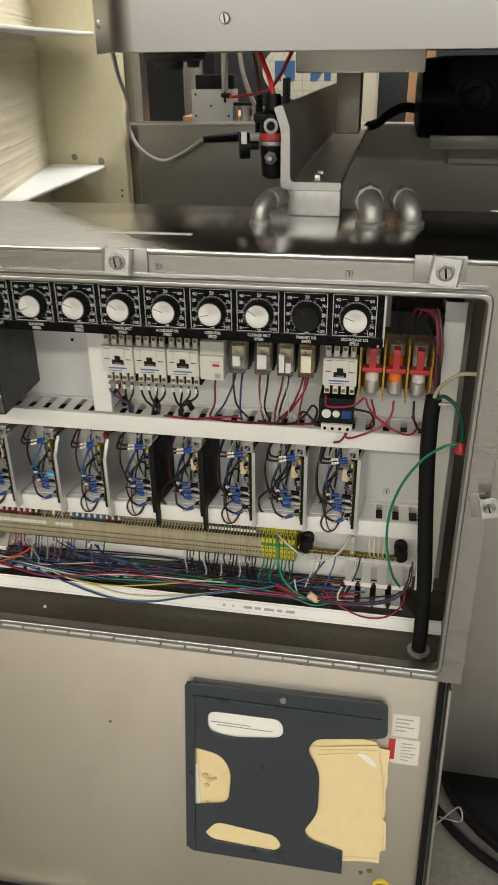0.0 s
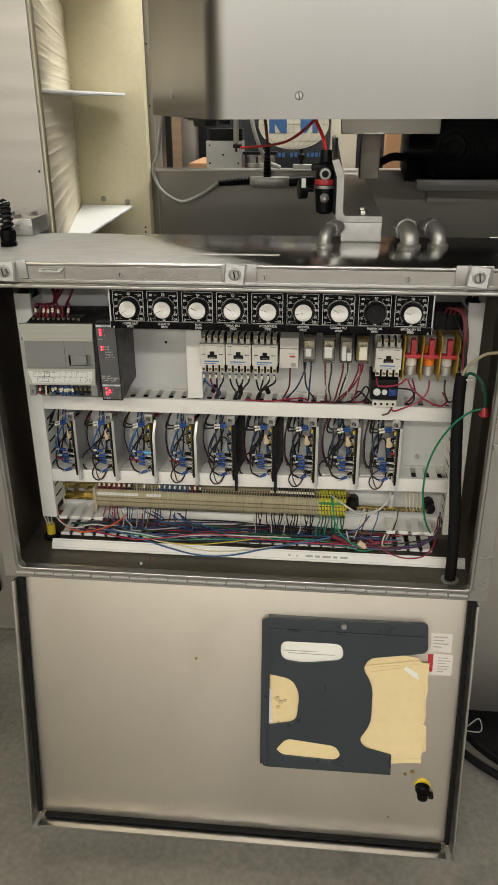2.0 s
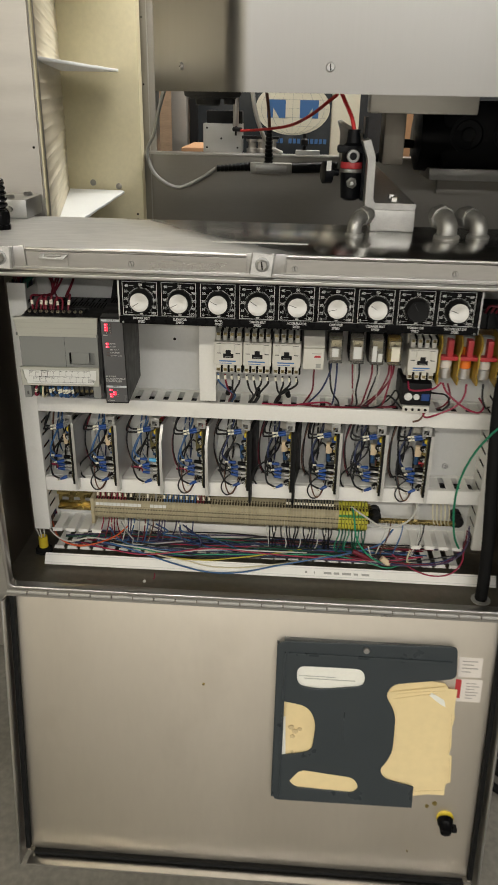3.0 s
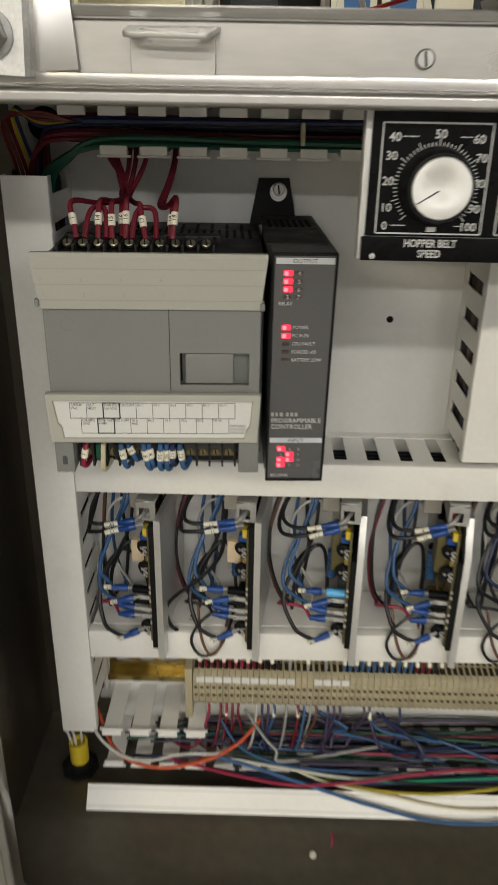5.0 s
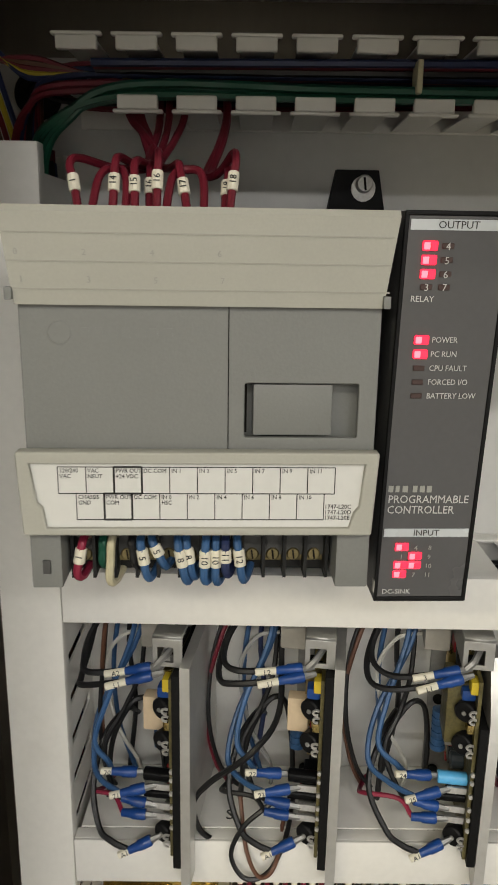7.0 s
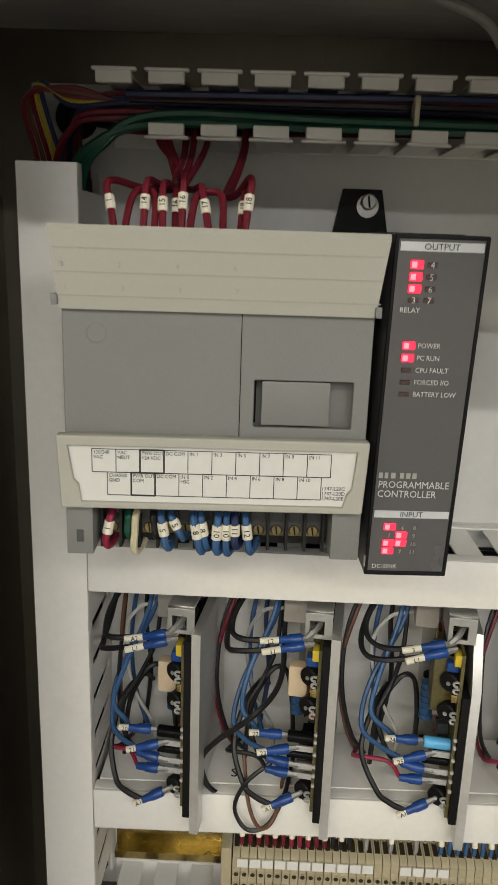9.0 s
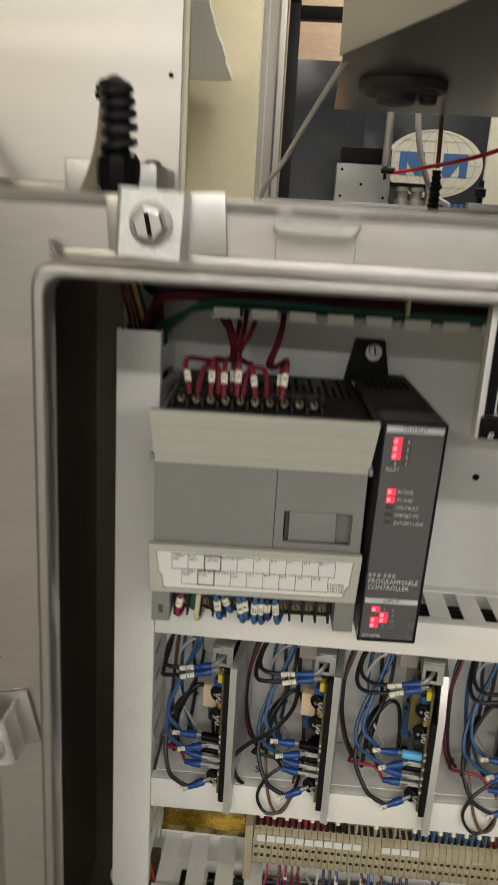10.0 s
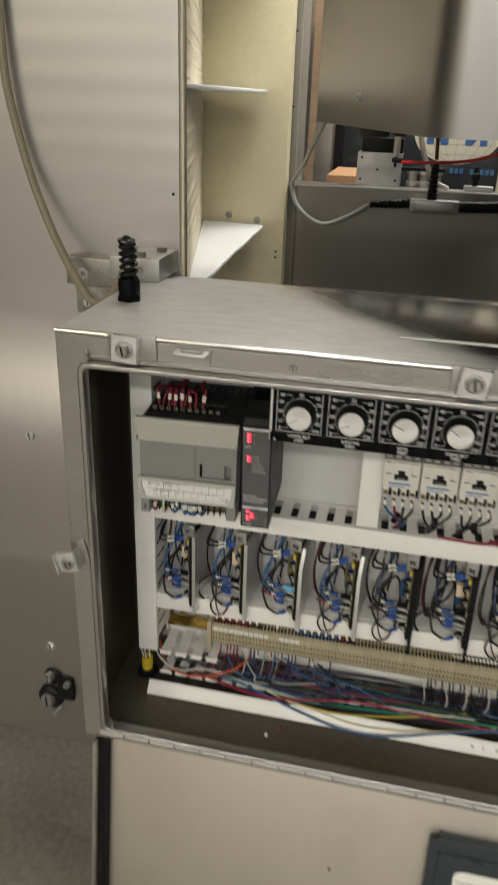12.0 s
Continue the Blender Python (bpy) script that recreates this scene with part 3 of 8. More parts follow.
# elevator with its cleated belt
elev = thing("bottle_elevator", (-0.5, 0.8, 0.6), "cream plastic bottle elevator with a cleated belt and white flights", "elevator")
bm = bmesh.new()
A0, A1 = Vector((-0.416, 0.358)), Vector((-0.632, 1.240))
nrm = Vector((A1.y - A0.y, A0.x - A1.x)).normalized()
prev = None
wave = random.Random(9)
for k in range(459):
    z = 0.62 + 1.83 * k / 458
    line = []
    for j in range(11):
        s = j / 10
        ph = (z + 0.0016 * math.sin(5.5 * s + 3.1 * z) + 0.0010 * math.sin(14 * s + 9 * z)) / 0.0262
        o = 0.0028 * max(0.0, math.cos(2 * math.pi * ph)) ** 5 + 0.0018 * max(0.0, math.cos(2 * math.pi * (ph + 0.27 + 0.1 * math.sin(z * 17)))) ** 9 + wave.uniform(0, 0.0003)
        p = A0 + (A1 - A0) * s + nrm * o
        line.append(bm.verts.new((p.x, p.y, z)))
    row = line + [bm.verts.new((p.x - 0.008 * nrm.x, p.y - 0.008 * nrm.y, z)) for p in (A1, A0)]
    if prev:
        skin(bm, prev, row)
    else:
        bm.faces.new(row[::-1])
    prev = row
bm.faces.new(prev)
part("belt", bm, M["belt"], elev, "cream belt with horizontal ribs")
dA = A1 - A0
box_part("side_board", (-0.645, -0.411, 1.240, 1.285, 0.62, 2.45), M["cream"], elev, 0.008, "smooth cream plastic board")
box_part("front_strip", (-0.4165, -0.4100, 0.349, 0.3575, 1.20, 2.45), M["cream"], elev, 0.001)
rng = random.Random(4)
flight_edge = []
for k in range(25):
    s = k / 24
    flight_edge.append((-0.428 - 0.034 * s + rng.uniform(-0.0016, 0.0016), 0.42 + s * 0.79))
FL = [tuple(A0 + dA * 0.06), *flight_edge, (-0.472, 1.224), tuple(A1 + Vector((0.004, -0.006)))]
flight_me = outline_mesh("flight", [FL], 0.007, 0.0012)
flight_me.materials.append(M["flight"])
for z in (0.848, 1.165, 1.482, 1.799):
    ob = hang(new("flight", flight_me), elev)
    ob.location += Vector((0, 0, z))
for x, z in ((-0.559, 1.186), (-0.483, 1.177)):
    bm = bmesh.new()
    lathe(bm, (x, 1.240, z), (0, -1, 0), [(0, 0.009), (0.002, 0.008), (0.003, 0.004)], 16)
    part("screw", bm, M["steel_far"], elev)
for x, z in ((-0.430, 1.10), (-0.430, 1.085)):
    bm = bmesh.new()
    cyl(bm, (x, 1.2405, z), (x, 1.2392, z), 0.003, 10)
    part("pin_hole", bm, M["hole"], elev)

# curved hood over the deck
hood = thing("machine_hood", (0.5, 0.5, 1.433), "large curved brushed stainless hood over the deck", "hood")
H0, H1 = Vector((-0.272, 0.715)), Vector((-0.0800, 0.2504))
plan = [H0 + (H1 - H0) * (k / 6) for k in range(7)]
c0, c1, c2 = H1, Vector((-0.0658, 0.216)), Vector((-0.034, 0.216))
plan += [c0 * (1 - t) ** 2 + c1 * 2 * t * (1 - t) + c2 * t * t for t in [k / 16 for k in range(1, 17)]]
plan += [Vector((-0.034 + 0.0596 * k, 0.216 + 0.0007 * math.sin(k * 1.9) + 0.0006 * math.sin(k * 0.83 + 1))) for k in range(1, 31)]
bm = bmesh.new()
shell = []
for k, p in enumerate(plan):
    q0, q1 = plan[max(k - 1, 0)], plan[min(k + 1, len(plan) - 1)]
    d = (q1 - q0).normalized()
    o = p + Vector((-d.y, d.x)) * 0.004
    shell.append([bm.verts.new((*p, 1.433)), bm.verts.new((*p, 2.45)), bm.verts.new((*o, 2.45)), bm.verts.new((*o, 1.433))])
for a, b in zip(shell, shell[1:]):
    skin(bm, a, b)
bm.faces.new(shell[0])
bm.faces.new(shell[-1][::-1])
part("skin", bm, M["steel_hood"], hood)
for at, d in (((0.086, 0.216, 1.4695), (0, -1, 0)), ((-0.1790, 0.490, 1.475), (-0.924, -0.382, 0)), ((0.62, 0.216, 1.47), (0, -1, 0))):
    screw(at, d, 0.0068, 0.005, hood, 14)
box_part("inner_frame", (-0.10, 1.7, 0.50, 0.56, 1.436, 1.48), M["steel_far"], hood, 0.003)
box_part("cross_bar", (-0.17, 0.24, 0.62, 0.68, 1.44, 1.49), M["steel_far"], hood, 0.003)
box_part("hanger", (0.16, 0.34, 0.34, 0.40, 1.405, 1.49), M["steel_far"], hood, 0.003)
box_part("slide_block", (0.205, 0.245, 0.52, 0.60, 1.31, 1.44), M["steel_in"], hood, 0.003)
bm = bmesh.new()
lathe(bm, (-0.168, 0.900, 1.4372), (0, 0, -1), [(0, 0.066), (0.004, 0.068), (0.014, 0.066), (0.016, 0.056), (0.019, 0.055)], 32)
lathe(bm, (-0.178, 0.890, 1.418), (0, 0, -1), [(0, 0.030), (0.012, 0.029), (0.014, 0.024)], 24)
lathe(bm, (-0.128, 0.900, 1.418), (0, 0, -1), [(0, 0.014), (0.010, 0.013), (0.011, 0.009)], 16)
part("sensor_head", bm, M["plc_body"], hood, "round grey sensor mounting flange")
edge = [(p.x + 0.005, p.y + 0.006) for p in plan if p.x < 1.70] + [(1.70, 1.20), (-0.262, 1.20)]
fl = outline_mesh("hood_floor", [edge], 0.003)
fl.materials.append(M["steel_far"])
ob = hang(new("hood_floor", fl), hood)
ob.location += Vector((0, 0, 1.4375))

# ---- the cabinet ----
X, ZB, ZT = 0.455, 0.625, 1.228
cab = thing("control_cabinet", (0, 0.1, ZB), "open stainless control cabinet with its drop-down door hanging", "cabinet")
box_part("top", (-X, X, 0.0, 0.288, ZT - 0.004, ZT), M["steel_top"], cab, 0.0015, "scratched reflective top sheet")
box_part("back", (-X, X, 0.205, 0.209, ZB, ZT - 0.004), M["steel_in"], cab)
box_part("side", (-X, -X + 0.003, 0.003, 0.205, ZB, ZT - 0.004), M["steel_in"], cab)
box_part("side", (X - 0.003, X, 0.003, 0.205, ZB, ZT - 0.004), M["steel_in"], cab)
box_part("bottom", (-X + 0.003, X - 0.003, 0.003, 0.205, ZB, ZB + 0.006), M["steel_bottom"], cab, 0, "dark stained bottom sheet")
OX, OB, OT = 0.424, 0.651, 1.196
fr = outline_mesh("front_frame", [rounded([(-X, ZB), (X, ZB), (X, ZT - 0.0045), (-X, ZT - 0.0045)], 0.001), rounded([(-OX, OB), (-OX, OT), (OX, OT), (OX, OB)], 0.012)], 0.003, 0.0006)
fr.materials.append(M["steel_frame"])
ob = hang(new("front_frame", fr), cab)
ob.matrix_basis = Matrix.Translation(ob.location) @ pose(0, 0.0015, 0, 90)
lip = outline_mesh("rolled_lip", [rounded([(-OX - 0.001, OB - 0.001), (OX + 0.001, OB - 0.001), (OX + 0.001, OT + 0.001), (-OX - 0.001, OT + 0.001)], 0.013), rounded([(-OX + 0.006, OB + 0.006), (-OX + 0.006, OT - 0.006), (OX - 0.006, OT - 0.006), (OX - 0.006, OB + 0.006)], 0.009)], 0.018, 0.0022)
lip.materials.append(M["bright"])
ob = hang(new("rolled_lip", lip), cab)
ob.matrix_basis = Matrix.Translation(ob.location) @ pose(0, -0.0055, 0, 90)
# folded ledges along the top and bottom edges
box_part("drip_ledge", (-X + 0.036, X - 0.036, -0.0045, -0.0005, 1.198, 1.203), M["bright"], cab, 0.001)
bm = bmesh.new()
sweep(bm, [(-X, 0.001, ZT - 0.001), (X, 0.001, ZT - 0.001)], 0.0026, 8)
part("front_fold", bm, M["bright"], cab)
for x in (-0.184, 0.046, 0.267):
    screw((x, 0, 1.2105), (0, -1, 0), 0.0042, 0.0025, cab)
for x, z in ((-0.418, 1.206), (-0.412, 0.66)):
    bm = bmesh.new()
    sweep(bm, [(x, -0.002, z), (x + 0.002, -0.008, z - 0.001), (x + 0.004, -0.007, z - 0.006)], 0.0016, 6)
    part("hook", bm, M["steel_frame"], cab)


def clamp(x, z, turn, at=0.0):
    """A bent door clamp with a slotted hex bolt; the foot lies on the frame."""
    c = thing("door_clamp", (0, 0, 0), "bent stainless door clamp with a slotted hex bolt", "clamp", "door clamps")
    bm = bmesh.new()
    bx(bm, -0.023, 0.033, -0.0030, 0, -0.0150, 0.0135, 0.0008)
    part("backing_plate", bm, M["bright"], c)
    bm = bmesh.new()
    outer = [(-0.0165, -0.0055), (-0.0165, -0.0115), (-0.0145, -0.0135), (0.0140, -0.0135), (0.0160, -0.0115), (0.0160, -0.0030)]
    inner = [(0.0142, -0.0030), (0.0142, -0.0108), (0.0134, -0.0117), (-0.0138, -0.0117), (-0.0147, -0.0108), (-0.0147, -0.0055)]
    prof = outer + inner
    lean = math.radians(-7)
    rows = []
    for h in (-0.0150, -0.0146, 0.0146, 0.0150):
        s = 0.985 if abs(h) > 0.0148 else 1.0
        rows.append([bm.verts.new((u * s * math.cos(lean) - h * math.sin(lean), v, u * s * math.sin(lean) + h * math.cos(lean))) for u, v in prof])
    for p, q in zip(rows, rows[1:]):
        skin(bm, p, q)
    for row in (rows[0], rows[-1]):
        for m in range(5):
            bm.faces.new((row[m], row[m + 1], row[10 - m], row[11 - m]))
    part("bent_plate", bm, M["zinc"], c)
    bm = bmesh.new()
    lathe(bm, (0, -0.0133, 0), (0, -1, 0), [(0, 0.0100), (0.0012, 0.0100), (0.0016, 0.0092)], 22)
    part("washer", bm, M["alu_dull"], c)
    bm = bmesh.new()
    bolt(bm, (0, -0.0149, 0), (0, -1, 0), 0.0080, 0.0062)
    part("bolt", bm, [M["bright"], M["hole"]], c)
    c.matrix_basis = pose(x, -0.0005, z, 0, turn, 0)
    return c


clamp(-0.368, 1.2165, -4)
clamp(0.001, 1.2175, 0)
clamp(0.370, 1.2185, 180)


def side_clamp(x, z, turn):
    """A deep bent clamp that hooks over the side edge of the frame, with one lip turned up."""
    c = thing("door_clamp", (0, 0, 0), "deep bent stainless door clamp hooked over the frame edge", "clamp", "door clamps")
    bm = bmesh.new()
    bx(bm, 0.002, 0.021, -0.0024, 0, -0.013, 0.021, 0.0008)
    part("backing_plate", bm, M["bright"], c)
    bm = bmesh.new()
    prof = [(-0.0125, -0.0265), (-0.0120, -0.0205), (-0.0105, -0.0190), (0.0095, -0.0190), (0.0110, -0.0175), (0.0110, -0.0024),
            (0.0094, -0.0024), (0.0094, -0.0165), (0.0088, -0.0173), (-0.0112, -0.0173), (-0.0134, -0.0198), (-0.0141, -0.0265)]
    rows = [[bm.verts.new((u, v, h)) for u, v in prof] for h in (-0.0135, 0.0135)]
    skin(bm, rows[0], rows[1])
    for row in rows:
        for m in range(5):
            bm.faces.new((row[m], row[m + 1], row[10 - m], row[11 - m]))
    part("bent_plate", bm, M["zinc"], c)
    bm = bmesh.new()
    lathe(bm, (0, -0.0190, -0.002), (0, -1, 0), [(0, 0.0082), (0.0012, 0.0082), (0.0016, 0.0074)], 22)
    part("washer", bm, M["alu_dull"], c)
    bm = bmesh.new()
    bolt(bm, (0, -0.0205, -0.002), (0, -1, 0), 0.0062, 0.0050)
    cyl(bm, (0, -0.0175, -0.002), (0, -0.002, -0.002), 0.0028, 12)
    part("bolt", bm, [M["bright"], M["hole"]], c)
    c.matrix_basis = pose(x, -0.0005, z, 0, turn, 0)
    return c


side_clamp(-0.452, 0.932, -13)
side_clamp(0.452, 0.932, 167)
hasp = thing("padlock_hasp", (-0.293, 0, 1.2), "small stainless hasp loop on the cabinet rim", "hasp")
hp = outline_mesh("plate", [rounded([(-0.0185, -0.0215), (0.0185, -0.0215), (0.0185, 0), (-0.0185, 0)], [0.006, 0.006, 0, 0])], 0.0018, 0.0003)
hp.materials.append(M["steel_frame"])
ob = hang(new("plate", hp), hasp)
ob.matrix_basis = Matrix.Translation(ob.location) @ pose(-0.293, -0.0012, 1.2205, 90)
hm = outline_mesh("loop", [rounded([(-0.0190, 0.001), (-0.0200, -0.0150), (0.0170, -0.0170), (0.0205, 0.001)], [0, 0.004, 0.003, 0]), rounded([(-0.0120, -0.0050), (0.0120, -0.0050), (0.0110, -0.0115), (-0.0135, -0.0105)], 0.001)], 0.0022, 0.0004)
hm.materials.append(M["sink"])
ob = hang(new("loop", hm), hasp)
ob.matrix_basis = Matrix.Translation(ob.location) @ pose(-0.293, -0.0012, 1.2205, 13)

# ---- the hanging door ----
SLOPE = math.degrees(math.atan2(0.088, 0.585))
DOOR = pose(0, 0.012, 0.640, 0, 0, 0) @ pose(0, 0, 0, -SLOPE, 0, 0)
DW, DH = 0.4415, 0.598


def on_door(ob):
    ob.matrix_basis = DOOR
    return ob


door = thing("cabinet_door", (0, 0, 0), "dull stainless drop-down cabinet door hanging open from its hinge", "door")
box_part("sheet", (-DW + 0.004, DW - 0.004, 0.020, 0.0225, -DH + 0.002, -0.012), M["steel_door"], door, 0.0008)
for s in (-1, 1):
    box_part("side_flange", (s * DW - 0.0018, s * DW + 0.0018, -0.014, 0.0225, -DH, -0.026), M["bright"], door, 0.0008)
    box_part("gasket", (s * (DW - 0.0092) - 0.0048, s * (DW - 0.0092) + 0.0048, 0.008, 0.0196, -DH + 0.016, -0.02), M["rubber"], door, 0.003, "black rubber door seal")
box_part("bottom_flange", (-DW + 0.012, DW - 0.012, -0.013, 0.0225, -DH - 0.0018, -DH + 0.0018), M["bright"], door, 0.0008)
box_part("bottom_channel", (-DW + 0.02, DW - 0.02, 0.008, 0.0196, -DH + 0.004, -DH + 0.0115), M["rubber"], door, 0.002, "black rubber door seal")
box_part("top_seal", (-DW + 0.022, DW - 0.022, 0.010, 0.0196, -0.0245, -0.0165), M["rubber"], door, 0.002, "black rubber door seal")
box_part("top_fold", (-DW + 0.004, DW - 0.004, 0.010, 0.0225, -0.012, -0.008), M["hinge"], door, 0.0008)
for s in (-1, 1):
    bm = bmesh.new()
    cyl(bm, (s * 0.425, 0.016, -0.588), (s * 0.425, 0.018, -0.588), 0.006, 10)
    part("weld", bm, M["steel_in"], door)
# selector at the lower corner, seen from inside
bm = bmesh.new()
lathe(bm, (0.374, 0.020, -0.448), (0, -1, 0), [(0, 0.0160), (0.003, 0.0160), (0.004, 0.0145)], 26)
part("selector_ring", bm, M["yellow"], door, "yellow plastic ring")
bm = bmesh.new()
lathe(bm, (0.374, 0.016, -0.450), (-0.1, -1, -0.35), [(0, 0.0148), (0.010, 0.0142), (0.013, 0.0115), (0.026, 0.0100), (0.028, 0.007)], 20)
part("selector_body", bm, M["gloss_black"], door, "black switch body")
bm = bmesh.new()
bx(bm, 0.386, 0.396, 0.006, 0.020, -0.470, -0.462, 0.001)
part("stop_tab", bm, M["rubber"], door)
for u, v, r in ((0.338, 0.425, 0.004), (0.352, 0.418, 0.005), (-0.088, 0.190, 0.0028), (0.31, 0.532, 0.002)):
    bm = bmesh.new()
    lathe(bm, (u, 0.020, -v), (0, -1, 0), [(0, r), (0.0015, r * 0.8)], 12)
    part("stud", bm, M["rail"], door)
# stickers
box_part("sticker", (0.366, 0.407, 0.0192, 0.0199, -0.143, -0.103), M["sticker"], door)
box_part("sticker", (0.364, 0.411, 0.0192, 0.0199, -0.193, -0.147), M["sticker"], door)
box_part("sticker_band", (0.364, 0.374, 0.0186, 0.0191, -0.186, -0.148), M["red_plastic"], door, 0, "red warning band")
for k, w in enumerate((0.018, 0.023, 0.015, 0.022, 0.019, 0.012)):
    box_part("print_bar", (0.383, 0.383 + w, 0.0187, 0.0191, -0.156 - k * 0.006, -0.1545 - k * 0.006), M["sticker_ink"], door)
for k, w in enumerate((0.026, 0.020, 0.028, 0.016)):
    box_part("print_bar", (0.372, 0.372 + w, 0.0187, 0.0191, -0.112 - k * 0.007, -0.110 - k * 0.007), M["sticker_ink"], door)
on_door(door)

hinge = thing("piano_hinge", (0, 0, 0.64), "long stainless piano hinge under the cabinet opening", "hinge")
bm = bmesh.new()
bx(bm, -0.429, 0.421, -0.0035, -0.0005, 0.640, 0.650, 0.0005)
part("upper_leaf", bm, M["hinge"], hinge)
bm = bmesh.new()
cyl(bm, (-0.430, -0.002, 0.6365), (0.422, -0.002, 0.6365), 0.0026, 8)
part("pin", bm, M["steel_in"], hinge)
n_k = 23
kl = 0.852 / n_k
bm = bmesh.new()
cyl(bm, (0, -0.002, 0.6365), (kl * 0.95, -0.002, 0.6365), 0.0042, 10)
km = finish("knuckle", bm, M["hinge"])
for k in range(n_k):
    ob = hang(new("knuckle", km), hinge)
    ob.location += Vector((-0.430 + k * kl, 0 if k % 2 else -0.0004, 0 if k % 2 else -0.0003))

# document pocket on the door
pocket = thing("document_pocket", (0, 0, 0), "slate plastic document pocket stuffed with manila folders on the door", "document pocket")
outer = rounded([(0.044, -0.083), (0.357, -0.0755), (0.361, -0.138), (0.336, -0.143), (0.252, -0.157), (0.240, -0.180), (0.2615, -0.218),
                 (0.262, -0.303), (0.241, -0.340), (0.252, -0.358), (0.306, -0.371), (0.307, -0.418), (0.046, -0.420)],
                [0.016, 0.01, 0.012, 0.004, 0.012, 0.012, 0.02, 0.02, 0.012, 0.012, 0.002, 0.002, 0.016], 5)
h1 = rounded([(0.080, -0.131), (0.199, -0.130), (0.203, -0.164), (0.125, -0.176), (0.082, -0.171)], 0.016, 5)
h2 = rounded([(0.058, -0.205), (0.104, -0.213), (0.120, -0.245), (0.115, -0.308), (0.059, -0.321)], [0.003, 0.02, 0.02, 0.016, 0.003], 5)
h3 = rounded([(0.076, -0.377), (0.096, -0.350), (0.195, -0.360), (0.206, -0.380), (0.196, -0.393), (0.088, -0.389)], [0.004, 0.012, 0.014, 0.014, 0.012, 0.008], 5)
pm = outline_mesh("pocket_front", [outer, h1, h2, h3], 0.0035, 0.0012)
pm.materials.append(M["pocket"])
ob = hang(new("front", pm), pocket)
ob.matrix_basis = pose(0, 0.0055, 0, 90)
box_part("rim", (0.0435, 0.0475, 0.0055, 0.0195, -0.415, -0.091), M["pocket"], pocket, 0.001)
box_part("rim", (0.050, 0.300, 0.0055, 0.0195, -0.4195, -0.4155), M["pocket"], pocket, 0.001)
box_part("rim", (0.056, 0.350, 0.0055, 0.0195, -0.086, -0.082), M["pocket"], pocket, 0.001)
box_part("fold", (0.0565, 0.0605, 0.0012, 0.0050, -0.412, -0.104), M["pocket"], pocket, 0.0012)
box_part("fold", (0.064, 0.350, 0.0010, 0.0050, -0.1085, -0.1035), M["pocket"], pocket, 0.0014)
bm = bmesh.new()
bolt(bm, (0.2, 0.003, -0.0905), (0, -1, 0), 0.006, 0.004, False, 16)
part("screw", bm, M["bright"], pocket)
bm = bmesh.new()
sweep(bm, [(0.170, 0.0036, -0.215), (0.1695, 0.0034, -0.26), (0.172, 0.0036, -0.285)], 0.0007, 5)
part("mould_seam", bm, M["pocket"], pocket)
on_door(pocket)
rng = random.Random(9)


def sheaf(name, loop, y, m, label, bend=0.004, cat="folder"):
    me = outline_mesh(name, [loop], 0.0008)
    bm = bmesh.new()
    bm.from_mesh(me)
    bmesh.ops.triangulate(bm, faces=bm.faces[:])
    bmesh.ops.subdivide_edges(bm, edges=bm.edges[:], cuts=3, use_grid_fill=True)
    for v in bm.verts:
        v.co.z += bend * (noise.noise(Vector((v.co.x * 14, v.co.y * 11, y * 900))))
    ob = single(name, bm, m, label, cat, "papers in the pocket")
    ob.matrix_basis = DOOR @ pose(0, y, 0, 90)
    return ob


jag = [(0.367 + rng.uniform(-0.002, 0.002), -0.165 - k * 0.020) for k in range(11)]
sheaf("manila_folder", [(0.055, -0.10), (0.30, -0.15), (0.345, -0.155), (0.352, -0.165), *jag, (0.366, -0.392), (0.05, -0.40)], 0.0135, M["manila"], "creased manila folder bulging out of the pocket", 0.003)
front_folder = sheaf("manila_folder", [(0.06, -0.21), (0.348, -0.158), (0.357, -0.21), (0.362, -0.30), (0.371, -0.305), (0.374, -0.36), (0.366, -0.366), (0.364, -0.386), (0.31, -0.395), (0.06, -0.41)], 0.0105, M["manila"], "creased manila folder bulging out of the pocket", 0.003)
sheaf("manila_folder", [(0.065, -0.345), (0.22, -0.352), (0.22, -0.41), (0.07, -0.41)], 0.0082, M["manila"], "creased manila folder bulging out of the pocket", 0.002)
manual = sheaf("folded_manual", [(0.062, -0.115), (0.235, -0.115), (0.235, -0.175), (0.062, -0.185)], 0.0092, M["paper"], "white folded manual pages in the pocket", 0.0025, "paper")
sheaf("paper_sheet", [(0.0565, -0.24), (0.064, -0.24), (0.068, -0.335), (0.057, -0.335)], 0.0088, M["paper"], "white page edge in the pocket", 0.001, "paper")
